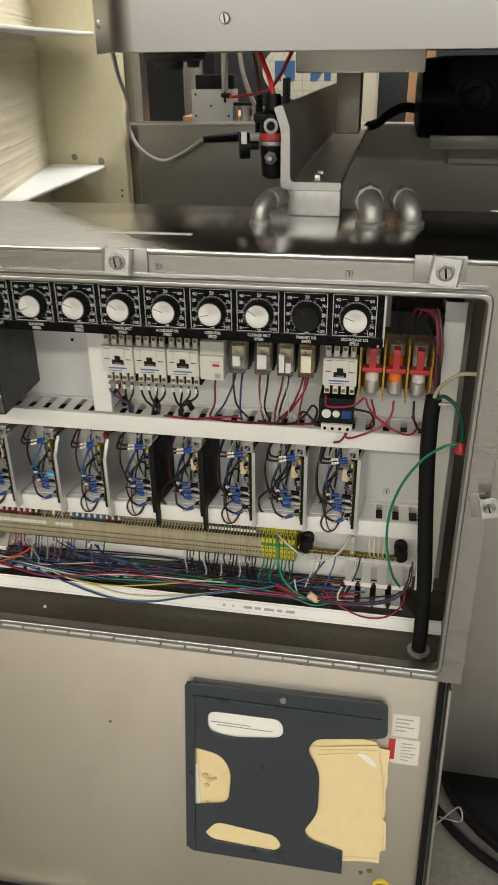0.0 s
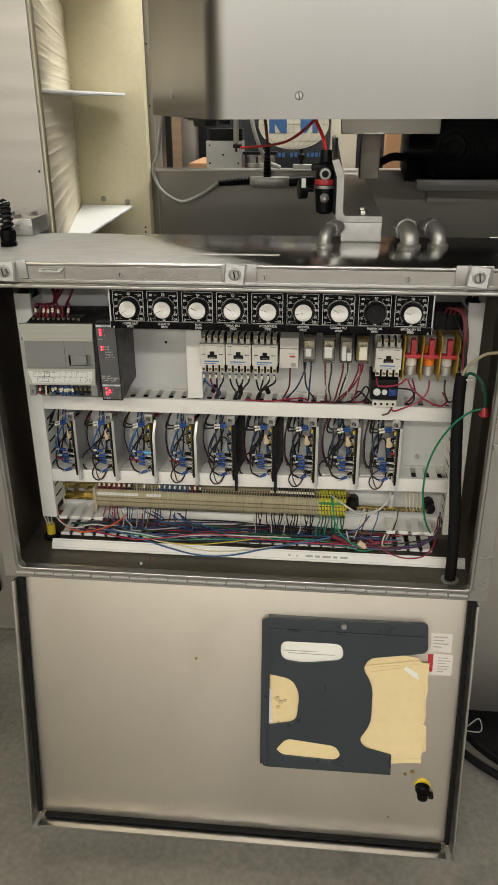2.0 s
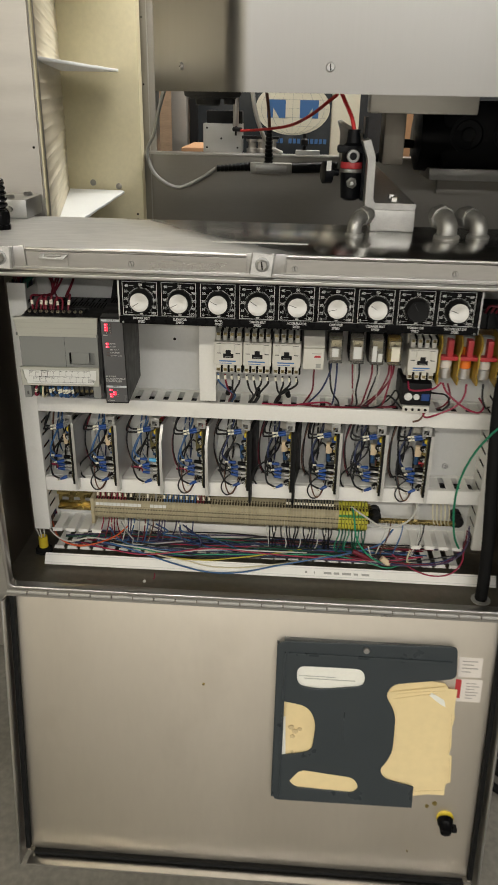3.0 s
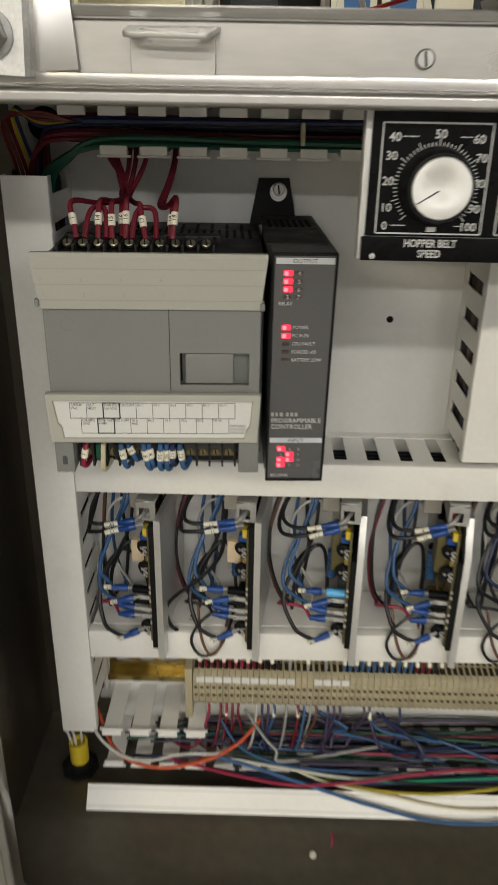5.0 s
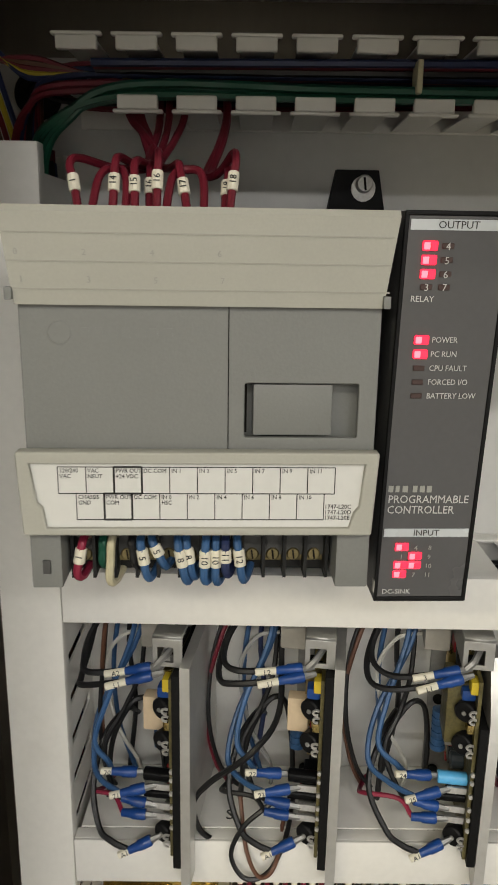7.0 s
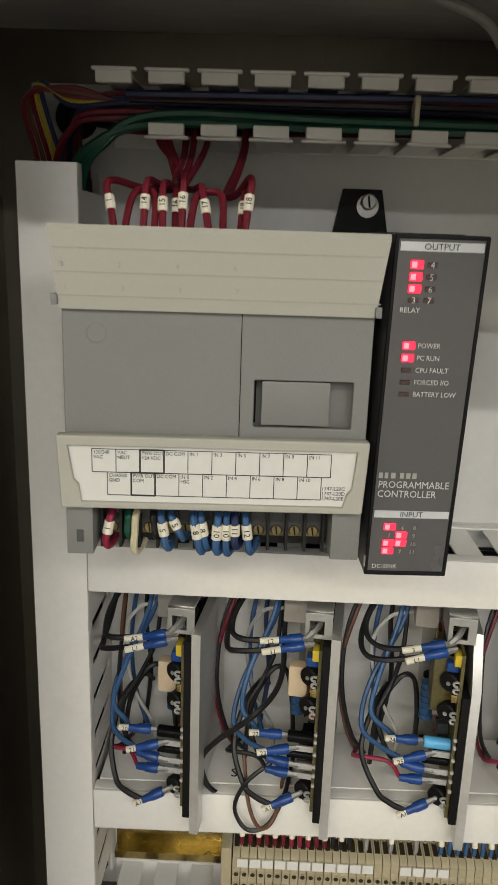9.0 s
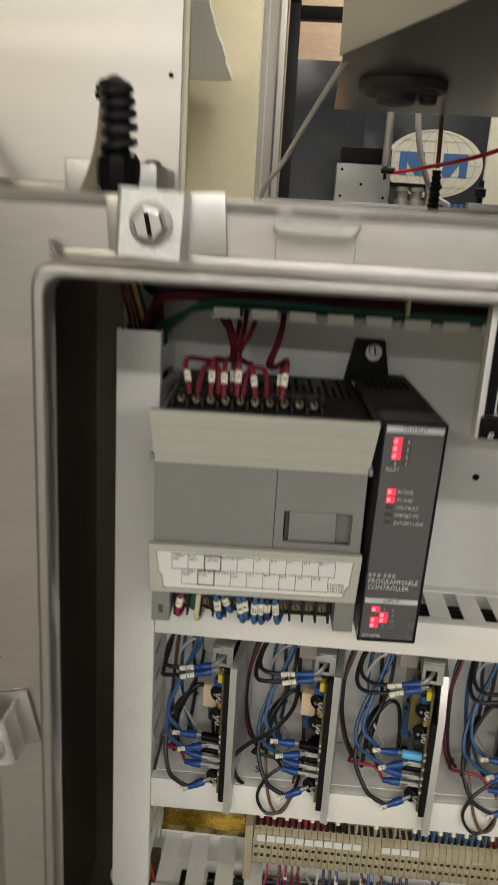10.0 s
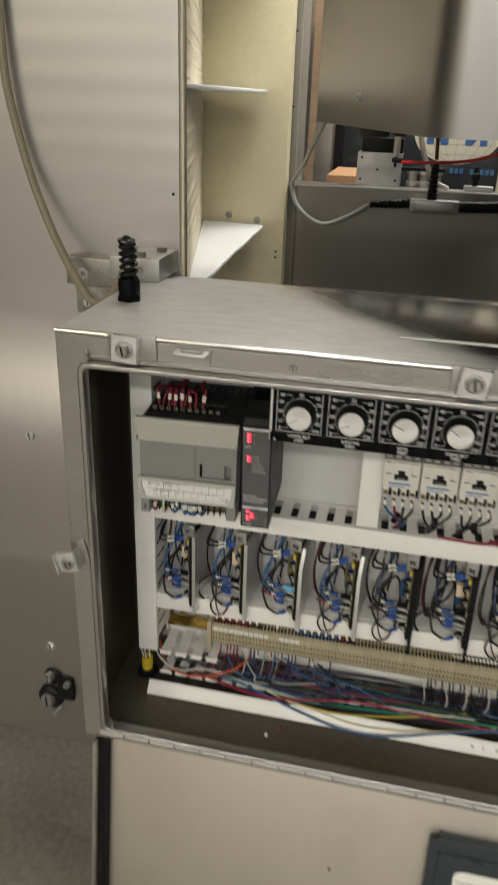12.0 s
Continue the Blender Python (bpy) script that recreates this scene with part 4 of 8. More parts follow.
# worn creases, layered edges and faint print on the papers
for line in ([(0.258, -0.178), (0.300, -0.171), (0.346, -0.166)], [(0.256, -0.188), (0.305, -0.177), (0.335, -0.173)], 
             [(0.361, -0.215), (0.3635, -0.262), (0.3645, -0.300)], [(0.366, -0.308), (0.3690, -0.335), (0.3685, -0.360)], [(0.300, -0.384), (0.335, -0.381), (0.364, -0.378)]):
    bm = bmesh.new()
    sweep(bm, [(u, v, 0.0022 + 0.003 * noise.noise(Vector((u * 14, v * 11, 9.45)))) for u, v in line], 0.00028, 5)
    part("crease", bm, M["crease"], front_folder)
for u, v, r in ((0.076, -0.262, 0.0060), (0.083, -0.270, 0.0058), (0.091, -0.265, 0.0040), (0.078, -0.281, 0.0045), (0.079, -0.315, 0.0028)):
    bm = bmesh.new()
    hi_verts = [bm.verts.new((u + r * (1 + 0.35 * noise.noise(Vector((k, u * 90, v * 70)))) * math.cos(k * 0.5236), v + 0.8 * r * math.sin(k * 0.5236), 0.0028)) for k in range(12)]
    lo_verts = [bm.verts.new((p.co.x, p.co.y, 0.0015)) for p in hi_verts]
    bm.faces.new(hi_verts)
    bm.faces.new(lo_verts[::-1])
    skin(bm, lo_verts, hi_verts)
    part("smudge", bm, M["smudge"], front_folder, "brown smudge on the paper")
for v, u0, u1 in ((-0.152, 0.085, 0.150), (-0.157, 0.095, 0.185)):
    bm = bmesh.new()
    bx(bm, u0, u1, v - 0.0002, v + 0.0002, 0.0010, 0.0024)
    part("print_line", bm, M["grey_ink"], manual)
sheaf("paper_tab", [(0.322, -0.172), (0.345, -0.186), (0.349, -0.200), (0.338, -0.194), (0.318, -0.178)], 0.0088, M["paper"], "white torn tab stuck on the folder", 0.001, "paper")

# ---- on the cabinet top ----
gl = thing("cable_gland", (-0.423, 0.150, ZT), "black cable gland with a spiral strain relief", "cable gland")
bm = bmesh.new()
lathe(bm, (-0.423, 0.150, ZT), (0, 0, 1), [(0, 0.0155), (0.007, 0.0155), (0.0072, 0.0135), (0.010, 0.0135)], 6)
lathe(bm, (-0.423, 0.150, ZT + 0.0095), (0, 0, 1), [(0, 0.0135), (0.012, 0.0145), (0.018, 0.0135), (0.021, 0.010)], 10)
part("nut", bm, M["gloss_black"], gl)
axis = [Vector((-0.423, 0.150, ZT + 0.028)), Vector((-0.4225, 0.150, ZT + 0.045)), Vector((-0.4240, 0.152, ZT + 0.060)), Vector((-0.428, 0.160, ZT + 0.072)), Vector((-0.436, 0.178, ZT + 0.0685))]
core = spline(axis, 22)
pts = []
for i, p in enumerate(core):
    s = i / (len(core) - 1)
    a = s * 2 * math.pi * 7.5
    rr = 0.0094 - 0.0016 * s
    pts.append(p + Vector((math.cos(a) * rr, math.sin(a) * rr, 0)))
bm = bmesh.new()
sweep(bm, pts, 0.0033, 8, 1)
part("spiral", bm, M["spiral"], gl)
bm = bmesh.new()
sweep(bm, axis, 0.0066, 10)
part("sleeve", bm, M["rubber"], gl)
bm = bmesh.new()
sweep(bm, [*axis, (-0.447, 0.205, ZT + 0.040), (-0.462, 0.225, ZT + 0.012), (-0.485, 0.235, ZT - 0.022), (-0.515, 0.240, ZT - 0.030),
           (-0.558, 0.265, ZT + 0.012), (-0.606, 0.300, ZT + 0.074), (-0.643, 0.322, ZT + 0.154), (-0.664, 0.324, ZT + 0.266), (-0.662, 0.333, ZT + 0.41), (-0.640, 0.334, ZT + 0.55), (-0.62, 0.334, ZT + 0.9)], 0.0062, 10)
single("sleeved_cable", bm, M["sleeve"], "tan braided cable looping from the gland up the panel", "cable")

blk = thing("hinge_block", (-0.52, 0.32, ZT), "machined stainless mounting block on the panel", "mounting block")
box_part("arm", (-0.582, -0.4930, 0.303, 0.3415, 1.203, 1.245), M["grimy"], blk, 0.003)
box_part("foot", (-0.572, -0.478, 0.312, 0.3415, 1.158, 1.203), M["grimy"], blk, 0.003)
bm = bmesh.new()
lathe(bm, (-0.555, 0.303, 1.221), (0, -1, 0), [(0, 0.009), (0.001, 0.009), (0.0015, 0.007)], 20)
part("washer", bm, M["steel"], blk)
screw((-0.555, 0.3015, 1.221), (0, -1, 0), 0.004, 0.002, blk)
screw((-0.552, 0.312, 1.176), (0, -1, 0), 0.007, 0.006, blk, 14, "zinc")
blk2 = thing("bolted_block", (-0.45, 0.30, ZT), "machined stainless block with hex bolts on the cabinet top", "mounting block")
box_part("block", (-0.492, -0.418, 0.256, 0.340, ZT, ZT + 0.032), M["alu"], blk2, 0.002)
for x, y in ((-0.434, 0.317), (-0.452, 0.276), (-0.478, 0.312)):
    bm = bmesh.new()
    bolt(bm, (x, y, ZT + 0.032), (0, 0, 1), 0.0085, 0.006, False)
    part("bolt", bm, M["bright"], blk2)
bm = bmesh.new()
bolt(bm, (-0.4465, 0.256, ZT + 0.016), (0, -1, 0), 0.005, 0.004, False)
part("side_bolt", bm, M["bright"], blk2)

bm = bmesh.new()
bx(bm, -0.078, 0.064, 0.090, 0.0965, ZT, ZT + 0.0012, 0.0004)
for v in bm.verts:
    v.co.y += 0.0015 * noise.noise(Vector((v.co.x * 60, 0, 0)))
single("label_strip", bm, M["label"], "thin white torn label strip on the cabinet top", "label")


def elbow(x, y, turn, r=0.0135, lean=0.0):
    """A cast conduit elbow that leaves the top and turns back."""
    e = thing("conduit_elbow", (0, 0, 0), "cast zinc conduit elbow on the cabinet top", "conduit fitting", "conduit elbows")
    bm = bmesh.new()
    lathe(bm, (0, 0, 0), (0, 0, 1), [(0, r * 1.28), (0.003, r * 1.32), (0.006, r * 1.18), (0.0062, r)], 24)
    part("collar", bm, M["cast"], e)
    bm = bmesh.new()
    sweep(bm, [(0, 0, 0.004), (0, 0, 0.012), (0, 0.004, 0.021), (0, 0.013, 0.0265), (0, 0.024, 0.0275)], r, 16, 5)
    part("bend", bm, M["cast"], e)
    bm = bmesh.new()
    lathe(bm, (0, 0.022, 0.0275), (0, 1, 0.05), [(0, r * 1.22), (0.002, r * 1.3), (0.014, r * 1.3), (0.016, r * 1.15)], 8)
    part("nut", bm, M["cast"], e)
    bm = bmesh.new()
    lathe(bm, (0, 0.037, 0.0285), (0, 1, 0.02), [(0, r * 0.95), (0.012, r * 0.95), (0.013, r * 0.8)], 16)
    part("nipple", bm, M["cast"], e)
    e.matrix_basis = pose(x, y, ZT, 0, 0, turn)
    return e


elbow(0.137, 0.176, -30, 0.0115)
elbow(0.283, 0.182, 12, 0.0158)
elbow(0.334, 0.192, 26, 0.0138)

brk = thing("angle_bracket", (0.2, 0.26, ZT), "thick aluminium angle bracket on a foot block", "bracket")
box_part("foot", (0.166, 0.238, 0.236, 0.286, ZT, 1.2615), M["cast"], brk, 0.001)
bm = bmesh.new()
prof = rounded([(0.155, 1.262), (0.238, 1.262), (0.238, 1.2725), (0.171, 1.2725), (0.168, 1.278), (0.167, 1.342), (0.157, 1.369), (0.145, 1.366), (0.155, 1.338)], [0.010, 0.004, 0.003, 0.008, 0.004, 0.006, 0.002, 0.002, 0.006], 4)
a = [bm.verts.new((x, 0.236, z)) for x, z in prof]
b = [bm.verts.new((x, 1.276, z)) for x, z in prof]
skin(bm, a, b)
bm.faces.new(a[::-1])
bm.faces.new(b)
part("angle", bm, M["cast"], brk)
for y in (0.258, 0.30):
    bm = bmesh.new()
    bolt(bm, (0.206, y, 1.2725), (0, 0, 1), 0.008, 0.008, False)
    part("bolt", bm, M["bright"], brk)

reg = thing("air_regulator", (0.13, 0.3, 1.26), "black air regulator with a red ring and a small gauge", "regulator")
bm = bmesh.new()
lathe(bm, (0.134, 0.305, 1.268), (0, 0, 1), [(0, 0.010), (0.004, 0.016), (0.040, 0.0185), (0.052, 0.0185)], 20)
part("bowl", bm, M["motor"], reg)
bm = bmesh.new()
lathe(bm, (0.134, 0.305, 1.320), (0, 0, 1), [(0, 0.0192), (0.001, 0.0198), (0.0045, 0.0198), (0.010, 0.019)], 24)
part("ring", bm, M["red_plastic"], reg, "red ring")
bm = bmesh.new()
lathe(bm, (0.134, 0.305, 1.3135), (0, 0, 1), [(0, 0.0188), (0.001, 0.0194), (0.0055, 0.0194)], 24)
part("pale_ring", bm, M["alu"], reg)
bm = bmesh.new()
lathe(bm, (0.134, 0.305, 1.330), (0, 0, 1), [(0, 0.019), (0.025, 0.017), (0.030, 0.012), (0.05, 0.010)], 20)
bx(bm, 0.108, 0.16, 0.29, 0.32, 1.344, 1.356, 0.003)
part("bonnet", bm, M["motor"], reg)
bm = bmesh.new()
lathe(bm, (0.134, 0.288, 1.298), (0, -1, 0), [(0, 0.009), (0.008, 0.009), (0.010, 0.006), (0.013, 0.0035)], 6)
part("drain_nut", bm, M["alu_dull"], reg)
bm = bmesh.new()
lathe(bm, (0.134, 0.288, 1.340), (0, -1, 0), [(0, 0.011), (0.005, 0.010), (0.0055, 0.005)], 20)
part("port", bm, M["alu_dull"], reg)
bm = bmesh.new()
cyl(bm, (0.134, 0.2834, 1.340), (0.134, 0.2818, 1.340), 0.0062, 16)
part("port_hole", bm, M["motor"], reg)
bm = bmesh.new()
lathe(bm, (0.112, 0.310, 1.312), (-1, -0.25, 0), [(0, 0.006), (0.012, 0.006), (0.013, 0.018), (0.027, 0.018), (0.028, 0.016)], 24)
part("gauge", bm, M["motor"], reg, "small black pressure gauge")
bm = bmesh.new()
bx(bm, 0.091, 0.099, 0.2865, 0.288, 1.316, 1.332, 0.0005)
part("gauge_window", bm, M["label"], reg)
box_part("bracket", (0.150, 0.1549, 0.285, 0.33, 1.27, 1.40), M["motor"], reg)
bm = bmesh.new()
sweep(bm, [(0.134, 0.305, 1.38), (0.128, 0.308, 1.40), (0.115, 0.32, 1.425), (0.10, 0.34, 1.455)], 0.0034, 10)
single("red_air_hose", bm, M["wire_tube_red"], "bright red air hose rising from the regulator into the hood", "hose")
bm = bmesh.new()
sweep(bm, [(-0.145, 1.29, 1.337), (-0.115, 1.26, 1.335), (0.0, 1.05, 1.355), (0.06, 0.85, 1.385), (0.115, 0.64, 1.432)], 0.0036, 10)
single("red_air_hose", bm, M["wire_tube_red"], "bright red air hose rising from the valve pin into the hood", "hose")

mo = thing("drive_motor", (0.48, 1.15, 1.24), "black gear motor on a pale mounting plate behind the rail", "motor")
bm = bmesh.new()
lathe(bm, (0.345, 1.16, 1.335), (1, 0, 0), [(0, 0.05), (0.012, 0.085), (0.06, 0.09), (0.14, 0.09), (0.15, 0.08)], 26)
part("housing", bm, M["motor"], mo)
bm = bmesh.new()
bx(bm, 0.41, 0.66, 1.075, 1.24, 1.262, 1.425, 0.012)
part("gearbox", bm, M["motor"], mo)
for x, r in ((0.475, 0.046), (0.575, 0.036)):
    bm = bmesh.new()
    lathe(bm, (x, 1.076, 1.345), (0, -1, 0), [(0, r), (0.006, r), (0.0065, r * 0.8), (0.003, r * 0.75), (0.003, r * 0.4), (0.007, r * 0.35)], 28)
    part("end_cap", bm, M["motor"], mo)
for x, z in ((0.425, 1.275), (0.645, 1.275), (0.425, 1.41), (0.645, 1.41)):
    screw((x, 1.075, z), (0, -1, 0), 0.006, 0.005, mo, 6, "motor")
box_part("mounting_plate", (0.385, 0.66, 1.07, 1.25, 1.232, 1.262), M["alu"], mo, 0.003)
box_part("bearer", (0.44, 0.60, 1.2505, 1.2815, 1.18, 1.25), M["steel_far"], mo)
bm = bmesh.new()
sweep(bm, [(0.36, 1.14, 1.312), (0.32, 1.12, 1.318), (0.285, 1.13, 1.302), (0.262, 1.16, 1.282), (0.236, 1.20, 1.270)], 0.011, 10)
single("motor_cable", bm, M["rubber"], "thick black motor cable", "cable")

# ---- beyond the rail ----
va = thing("valve_block", (-0.19, 1.33, 1.272), "square drilled aluminium valve block with a black cap", "valve block")
box_part("block", (-0.243, -0.130, 1.325, 1.40, 1.272, 1.350), M["alu"], va, 0.001)
box_part("cap", (-0.235, -0.130, 1.34, 1.395, 1.350, 1.385), M["black"], va, 0.003)
for x, z in ((-0.232, 1.338), (-0.142, 1.338), (-0.232, 1.285), (-0.19, 1.31), (-0.142, 1.285)):
    bm = bmesh.new()
    cyl(bm, (x, 1.3255, z), (x, 1.3245, z), 0.003, 10)
    part("drilled_hole", bm, M["hole"], va)
pn = thing("plunger_rod", (-0.145, 1.296, 1.34), "steel plunger rod hanging from the hood", "rod")
bm = bmesh.new()
cyl(bm, (-0.145, 1.296, 1.345), (-0.145, 1.296, 1.47), 0.0085, 14)
part("rod", bm, M["steel"], pn)
bm = bmesh.new()
cyl(bm, (-0.145, 1.296, 1.32), (-0.145, 1.296, 1.345), 0.003, 10)
cyl(bm, (-0.152, 1.294, 1.337), (-0.128, 1.280, 1.337), 0.006, 12)
part("tip", bm, M["black"], pn)
box_part("guide_beam", (-0.165, 0.4, 1.28, 1.33, 1.47, 1.50), M["steel_far"], pn)
jb = thing("inline_junction_box", (-0.04, 1.27, 1.22), "grey in-line junction box with black cable boots", "junction box")
bm = bmesh.new()
bx(bm, -0.098, 0.022, 1.236, 1.272, 1.222, 1.252, 0.005)
part("body", bm, M["cast"], jb)
bm = bmesh.new()
bx(bm, -0.082, 0.006, 1.2345, 1.237, 1.229, 1.245, 0.001)
part("cover", bm, M["alu"], jb)
for p0, p1 in (((-0.098, 1.254, 1.240), (-0.20, 1.252, 1.232)), ((-0.046, 1.254, 1.25), (-0.046, 1.256, 1.345))):
    bm = bmesh.new()
    p0, p1 = Vector(p0), Vector(p1)
    prof = []
    for k in range(9):
        h = k / 9 * (p1 - p0).length
        rr = 0.0125 - 0.004 * k / 9
        prof += [(h, rr), (h + 0.006, rr), (h + 0.0065, rr - 0.003)]
    lathe(bm, p0, p1 - p0, prof, 14)
    part("boot", bm, M["black"], jb)
bm = bmesh.new()
sweep(bm, [(0.022, 1.254, 1.238), (0.06, 1.25, 1.240), (0.11, 1.245, 1.243), (0.151, 1.24, 1.245)], 0.014, 12)
part("lead", bm, M["black"], jb)
wire([(-0.20, 1.252, 1.232), (-0.25, 1.25, 1.200), (-0.315, 1.25, 1.178), (-0.375, 1.24, 1.215), (-0.392, 1.22, 1.275), (-0.348, 1.10, 1.330), (-0.305, 0.93, 1.385), (-0.258, 0.76, 1.442)], "silver", 0.0048, "grey sensor cable looping from the hood to the junction box", n=8)
wire([(-0.046, 1.256, 1.345), (-0.05, 1.24, 1.40), (-0.06, 1.2, 1.47)], "brown", 0.0045, "brown sensor cable rising into the hood", n=8)
wire([(-0.10, 1.25, 1.47), (-0.085, 1.255, 1.38), (-0.05, 1.27, 1.30), (-0.01, 1.29, 1.276)], "white", 0.006, "white air tube behind the rail", n=8)
nz = thing("nozzle_manifold", (-0.07, 1.33, 1.272), "small steel nozzle manifold on the rail", "manifold")
for x in (-0.10, -0.07, -0.04):
    bm = bmesh.new()
    lathe(bm, (x, 1.345, 1.272), (0, 0, 1), [(0, 0.016), (0.012, 0.016), (0.013, 0.012), (0.030, 0.012), (0.031, 0.017), (0.038, 0.017)], 16)
    part("nozzle", bm, M["steel"], nz)
box_part("manifold_bar", (-0.13, -0.02, 1.332, 1.358, 1.310, 1.318), M["black"], nz)
nz2 = thing("guide_bracket", (0.06, 1.31, 1.272), "small pale guide bracket with a black knob on the rail", "bracket")
box_part("plate", (0.03, 0.10, 1.29, 1.322, 1.272, 1.284), M["alu"], nz2, 0.002)
bm = bmesh.new()
lathe(bm, (0.055, 1.305, 1.284), (0, 0, 1), [(0, 0.006), (0.012, 0.006), (0.013, 0.011), (0.028, 0.011), (0.032, 0.006), (0.045, 0.005)], 14)
part("knob", bm, M["black"], nz2)

bm = bmesh.new()
bx(bm, 0.142, 0.235, 1.712, 2.0, 0.9, 1.60, 0.003)
single("carton", bm, M["sign"], "plain cream carton on the shelf behind the machine", "carton")
sg = thing("printed_pane", (0.0, 1.705, 0.9), "dark clear pane with a cream globe emblem and blue print", "sign")
box_part("pane", (-0.17, 0.141, 1.705, 1.711, 0.9, 1.60), M["dark_panel"], sg, 0.001)
GX, GZ, RX_, RZ_ = 0.012, 1.388, 0.124, 0.082
bm = bmesh.new()
disc = [bm.verts.new((GX + RX_ * math.cos(2 * math.pi * k / 48), 1.7042, GZ + RZ_ * math.sin(2 * math.pi * k / 48))) for k in range(48)]
back = [bm.verts.new((v.co.x, 1.7049, v.co.z)) for v in disc]
skin(bm, disc, back)
bm.faces.new(disc)
bm.faces.new(back[::-1])
part("emblem_disc", bm, M["sign"], sg)
for k in range(-3, 4):
    bm = bmesh.new()
    sweep(bm, [(GX + RX_ * 0.96 * k / 3.4 * math.sin(a), 1.7037, GZ + RZ_ * 0.96 * math.cos(a)) for a in [math.pi * q / 14 for q in range(15)]], 0.0006, 4, 2)
    part("emblem_line", bm, M["grey_ink"], sg)
for k in (-2, -1, 0, 1, 2):
    bm = bmesh.new()
    w = RX_ * 0.96 * math.sqrt(1 - (k / 3) ** 2)
    sweep(bm, [(GX - w, 1.7037, GZ + RZ_ * k / 3), (GX + w, 1.7037, GZ + RZ_ * k / 3)], 0.0005, 4)
    part("emblem_line", bm, M["grey_ink"], sg)
for sd in (-1, 1):
    bm = bmesh.new()
    q = [(0.024, 0.027), (0.086, 0.027), (0.086, -0.029), (0.066, -0.029), (0.066, 0.003), (0.044, -0.029), (0.024, -0.029)]
    vs = [bm.verts.new((GX + sd * a, 1.7028, GZ + b)) for a, b in q]
    bm.faces.new(vs if sd > 0 else vs[::-1])
    part("emblem_bar", bm, M["logo_blue"], sg, "blue emblem shape")
for k in range(14):
    if k not in (4, 8):
        box_part("print_bar", (-0.072 + k * 0.0147, -0.072 + k * 0.0147 + 0.0105, 1.7034, 1.7049, 1.280, 1.295), M["logo_blue"], sg)
bm = bmesh.new()
bx(bm, -0.37, 0.9, 1.62, 2.05, 0.86, 0.90, 0.004)
single("work_shelf", bm, M["wood"], "pale wooden shelf behind the conveyor", "shelf")
bx_legs = thing("shelf_frame", (0.2, 1.85, 0), "plain steel frame under the wooden shelf", "frame")
for x in (-0.34, 0.86):
    for y in (1.65, 2.02):
        box_part("leg", (x - 0.02, x + 0.02, y - 0.02, y + 0.02, 0, 0.86), M["steel_far"], bx_legs)
bm = bmesh.new()
bx(bm, 0.33, 0.40, 1.60, 1.7, 0.90, 1.46, 0.004)
single("cardboard_box", bm, M["cardboard"], "brown cardboard box on the shelf", "box")
bm = bmesh.new()
bx(bm, -0.36, -0.16, 1.66, 1.98, 0.90, 1.262, 0.004)
single("cardboard_box", bm, M["cardboard"], "brown cardboard box on the shelf", "box")

gd = thing("machine_guard_door", (-0.1, 2.12, 0), "smoky guard door in a black frame", "guard door")
box_part("smoky_panel", (-0.37, 1.75, 2.125, 2.131, 0.3, 1.696), M["dark_panel"], gd)
box_part("stile", (-0.392, -0.36, 2.10, 2.14, 0.0, 1.85), M["black"], gd, 0.003)
box_part("top_rail", (-0.36, 1.75, 2.10, 2.14, 1.80, 1.835), M["black"], gd, 0.003)
gf = thing("guard_frame", (0, 2.1, 0), "stainless guard frame round the smoky door", "frame")
box_part("post", (-0.455, -0.397, 2.06, 2.14, 0, 2.45), M["steel"], gf, 0.003)
box_part("header", (-0.397, 1.75, 2.06, 2.14, 1.862, 1.95), M["steel"], gf, 0.003)
bm = bmesh.new()
bx(bm, -0.60, 1.75, 2.6, 2.7, 0, 2.5, 0.004)
single("wooden_crate_wall", bm, M["wood"], "tall pale wooden crate behind the machine", "crate")

# black rimmed disc and hose on the floor beside the machine
bm = bmesh.new()
arc = [(0.77 + 0.315 * math.cos(math.radians(k)), 0.42 + 0.300 * math.sin(math.radians(k)), 0.0095) for k in range(160, 281, 10)]
sweep(bm, arc + [(1.05, 0.10, 0.0095), (1.30, 0.16, 0.0095)], 0.0095, 10, 4)
single("floor_hose", bm, M["rubber"], "black rubber hose lying on the floor round the disc", "hose")
bm = bmesh.new()
lathe(bm, (0.77, 0.42, 0.0), (0, 0, 1), [(0, 0.262), (0.004, 0.272), (0.030, 0.280), (0.034, 0.277), (0.030, 0.268), (0.008, 0.258)], 44)
single("drip_tray", bm, M["rubber"], "low round black disc with a raised rim on the floor", "tray")
wire([(0.437, -0.02, 0.345), (0.456, 0.02, 0.30), (0.497, 0.08, 0.27), (0.505, 0.08, 0.235), (0.47, 0.09, 0.225)], "grey", 0.0014, "thin loose wire hanging beside the door", n=6)
# ---- inside the cabinet ----
PY = 0.187   # face of the mounting plate
plate = thing("mounting_plate", (0, PY, 0.66), "light grey enamelled mounting plate inside the cabinet", "mounting plate")
box_part("sheet", (-0.427, 0.427, PY, PY + 0.003, 0.668, 1.1935), M["plate"], plate, 0.001)
for x in (-0.30, 0.30):
    for z in (0.69, 1.175):
        bm = bmesh.new()
        cyl(bm, (x, PY + 0.003, z), (x, 0.2052, z), 0.006, 10)
        part("standoff", bm, M["zinc"], plate)
for x, z in ((-0.156, 1.045), (0.352, 1.155)):
    bm = bmesh.new()
    cyl(bm, (x, PY + 0.0005, z), (x, PY - 0.0006, z), 0.0026, 12)
    part("hole", bm, M["hole"], plate)
bm = bmesh.new()
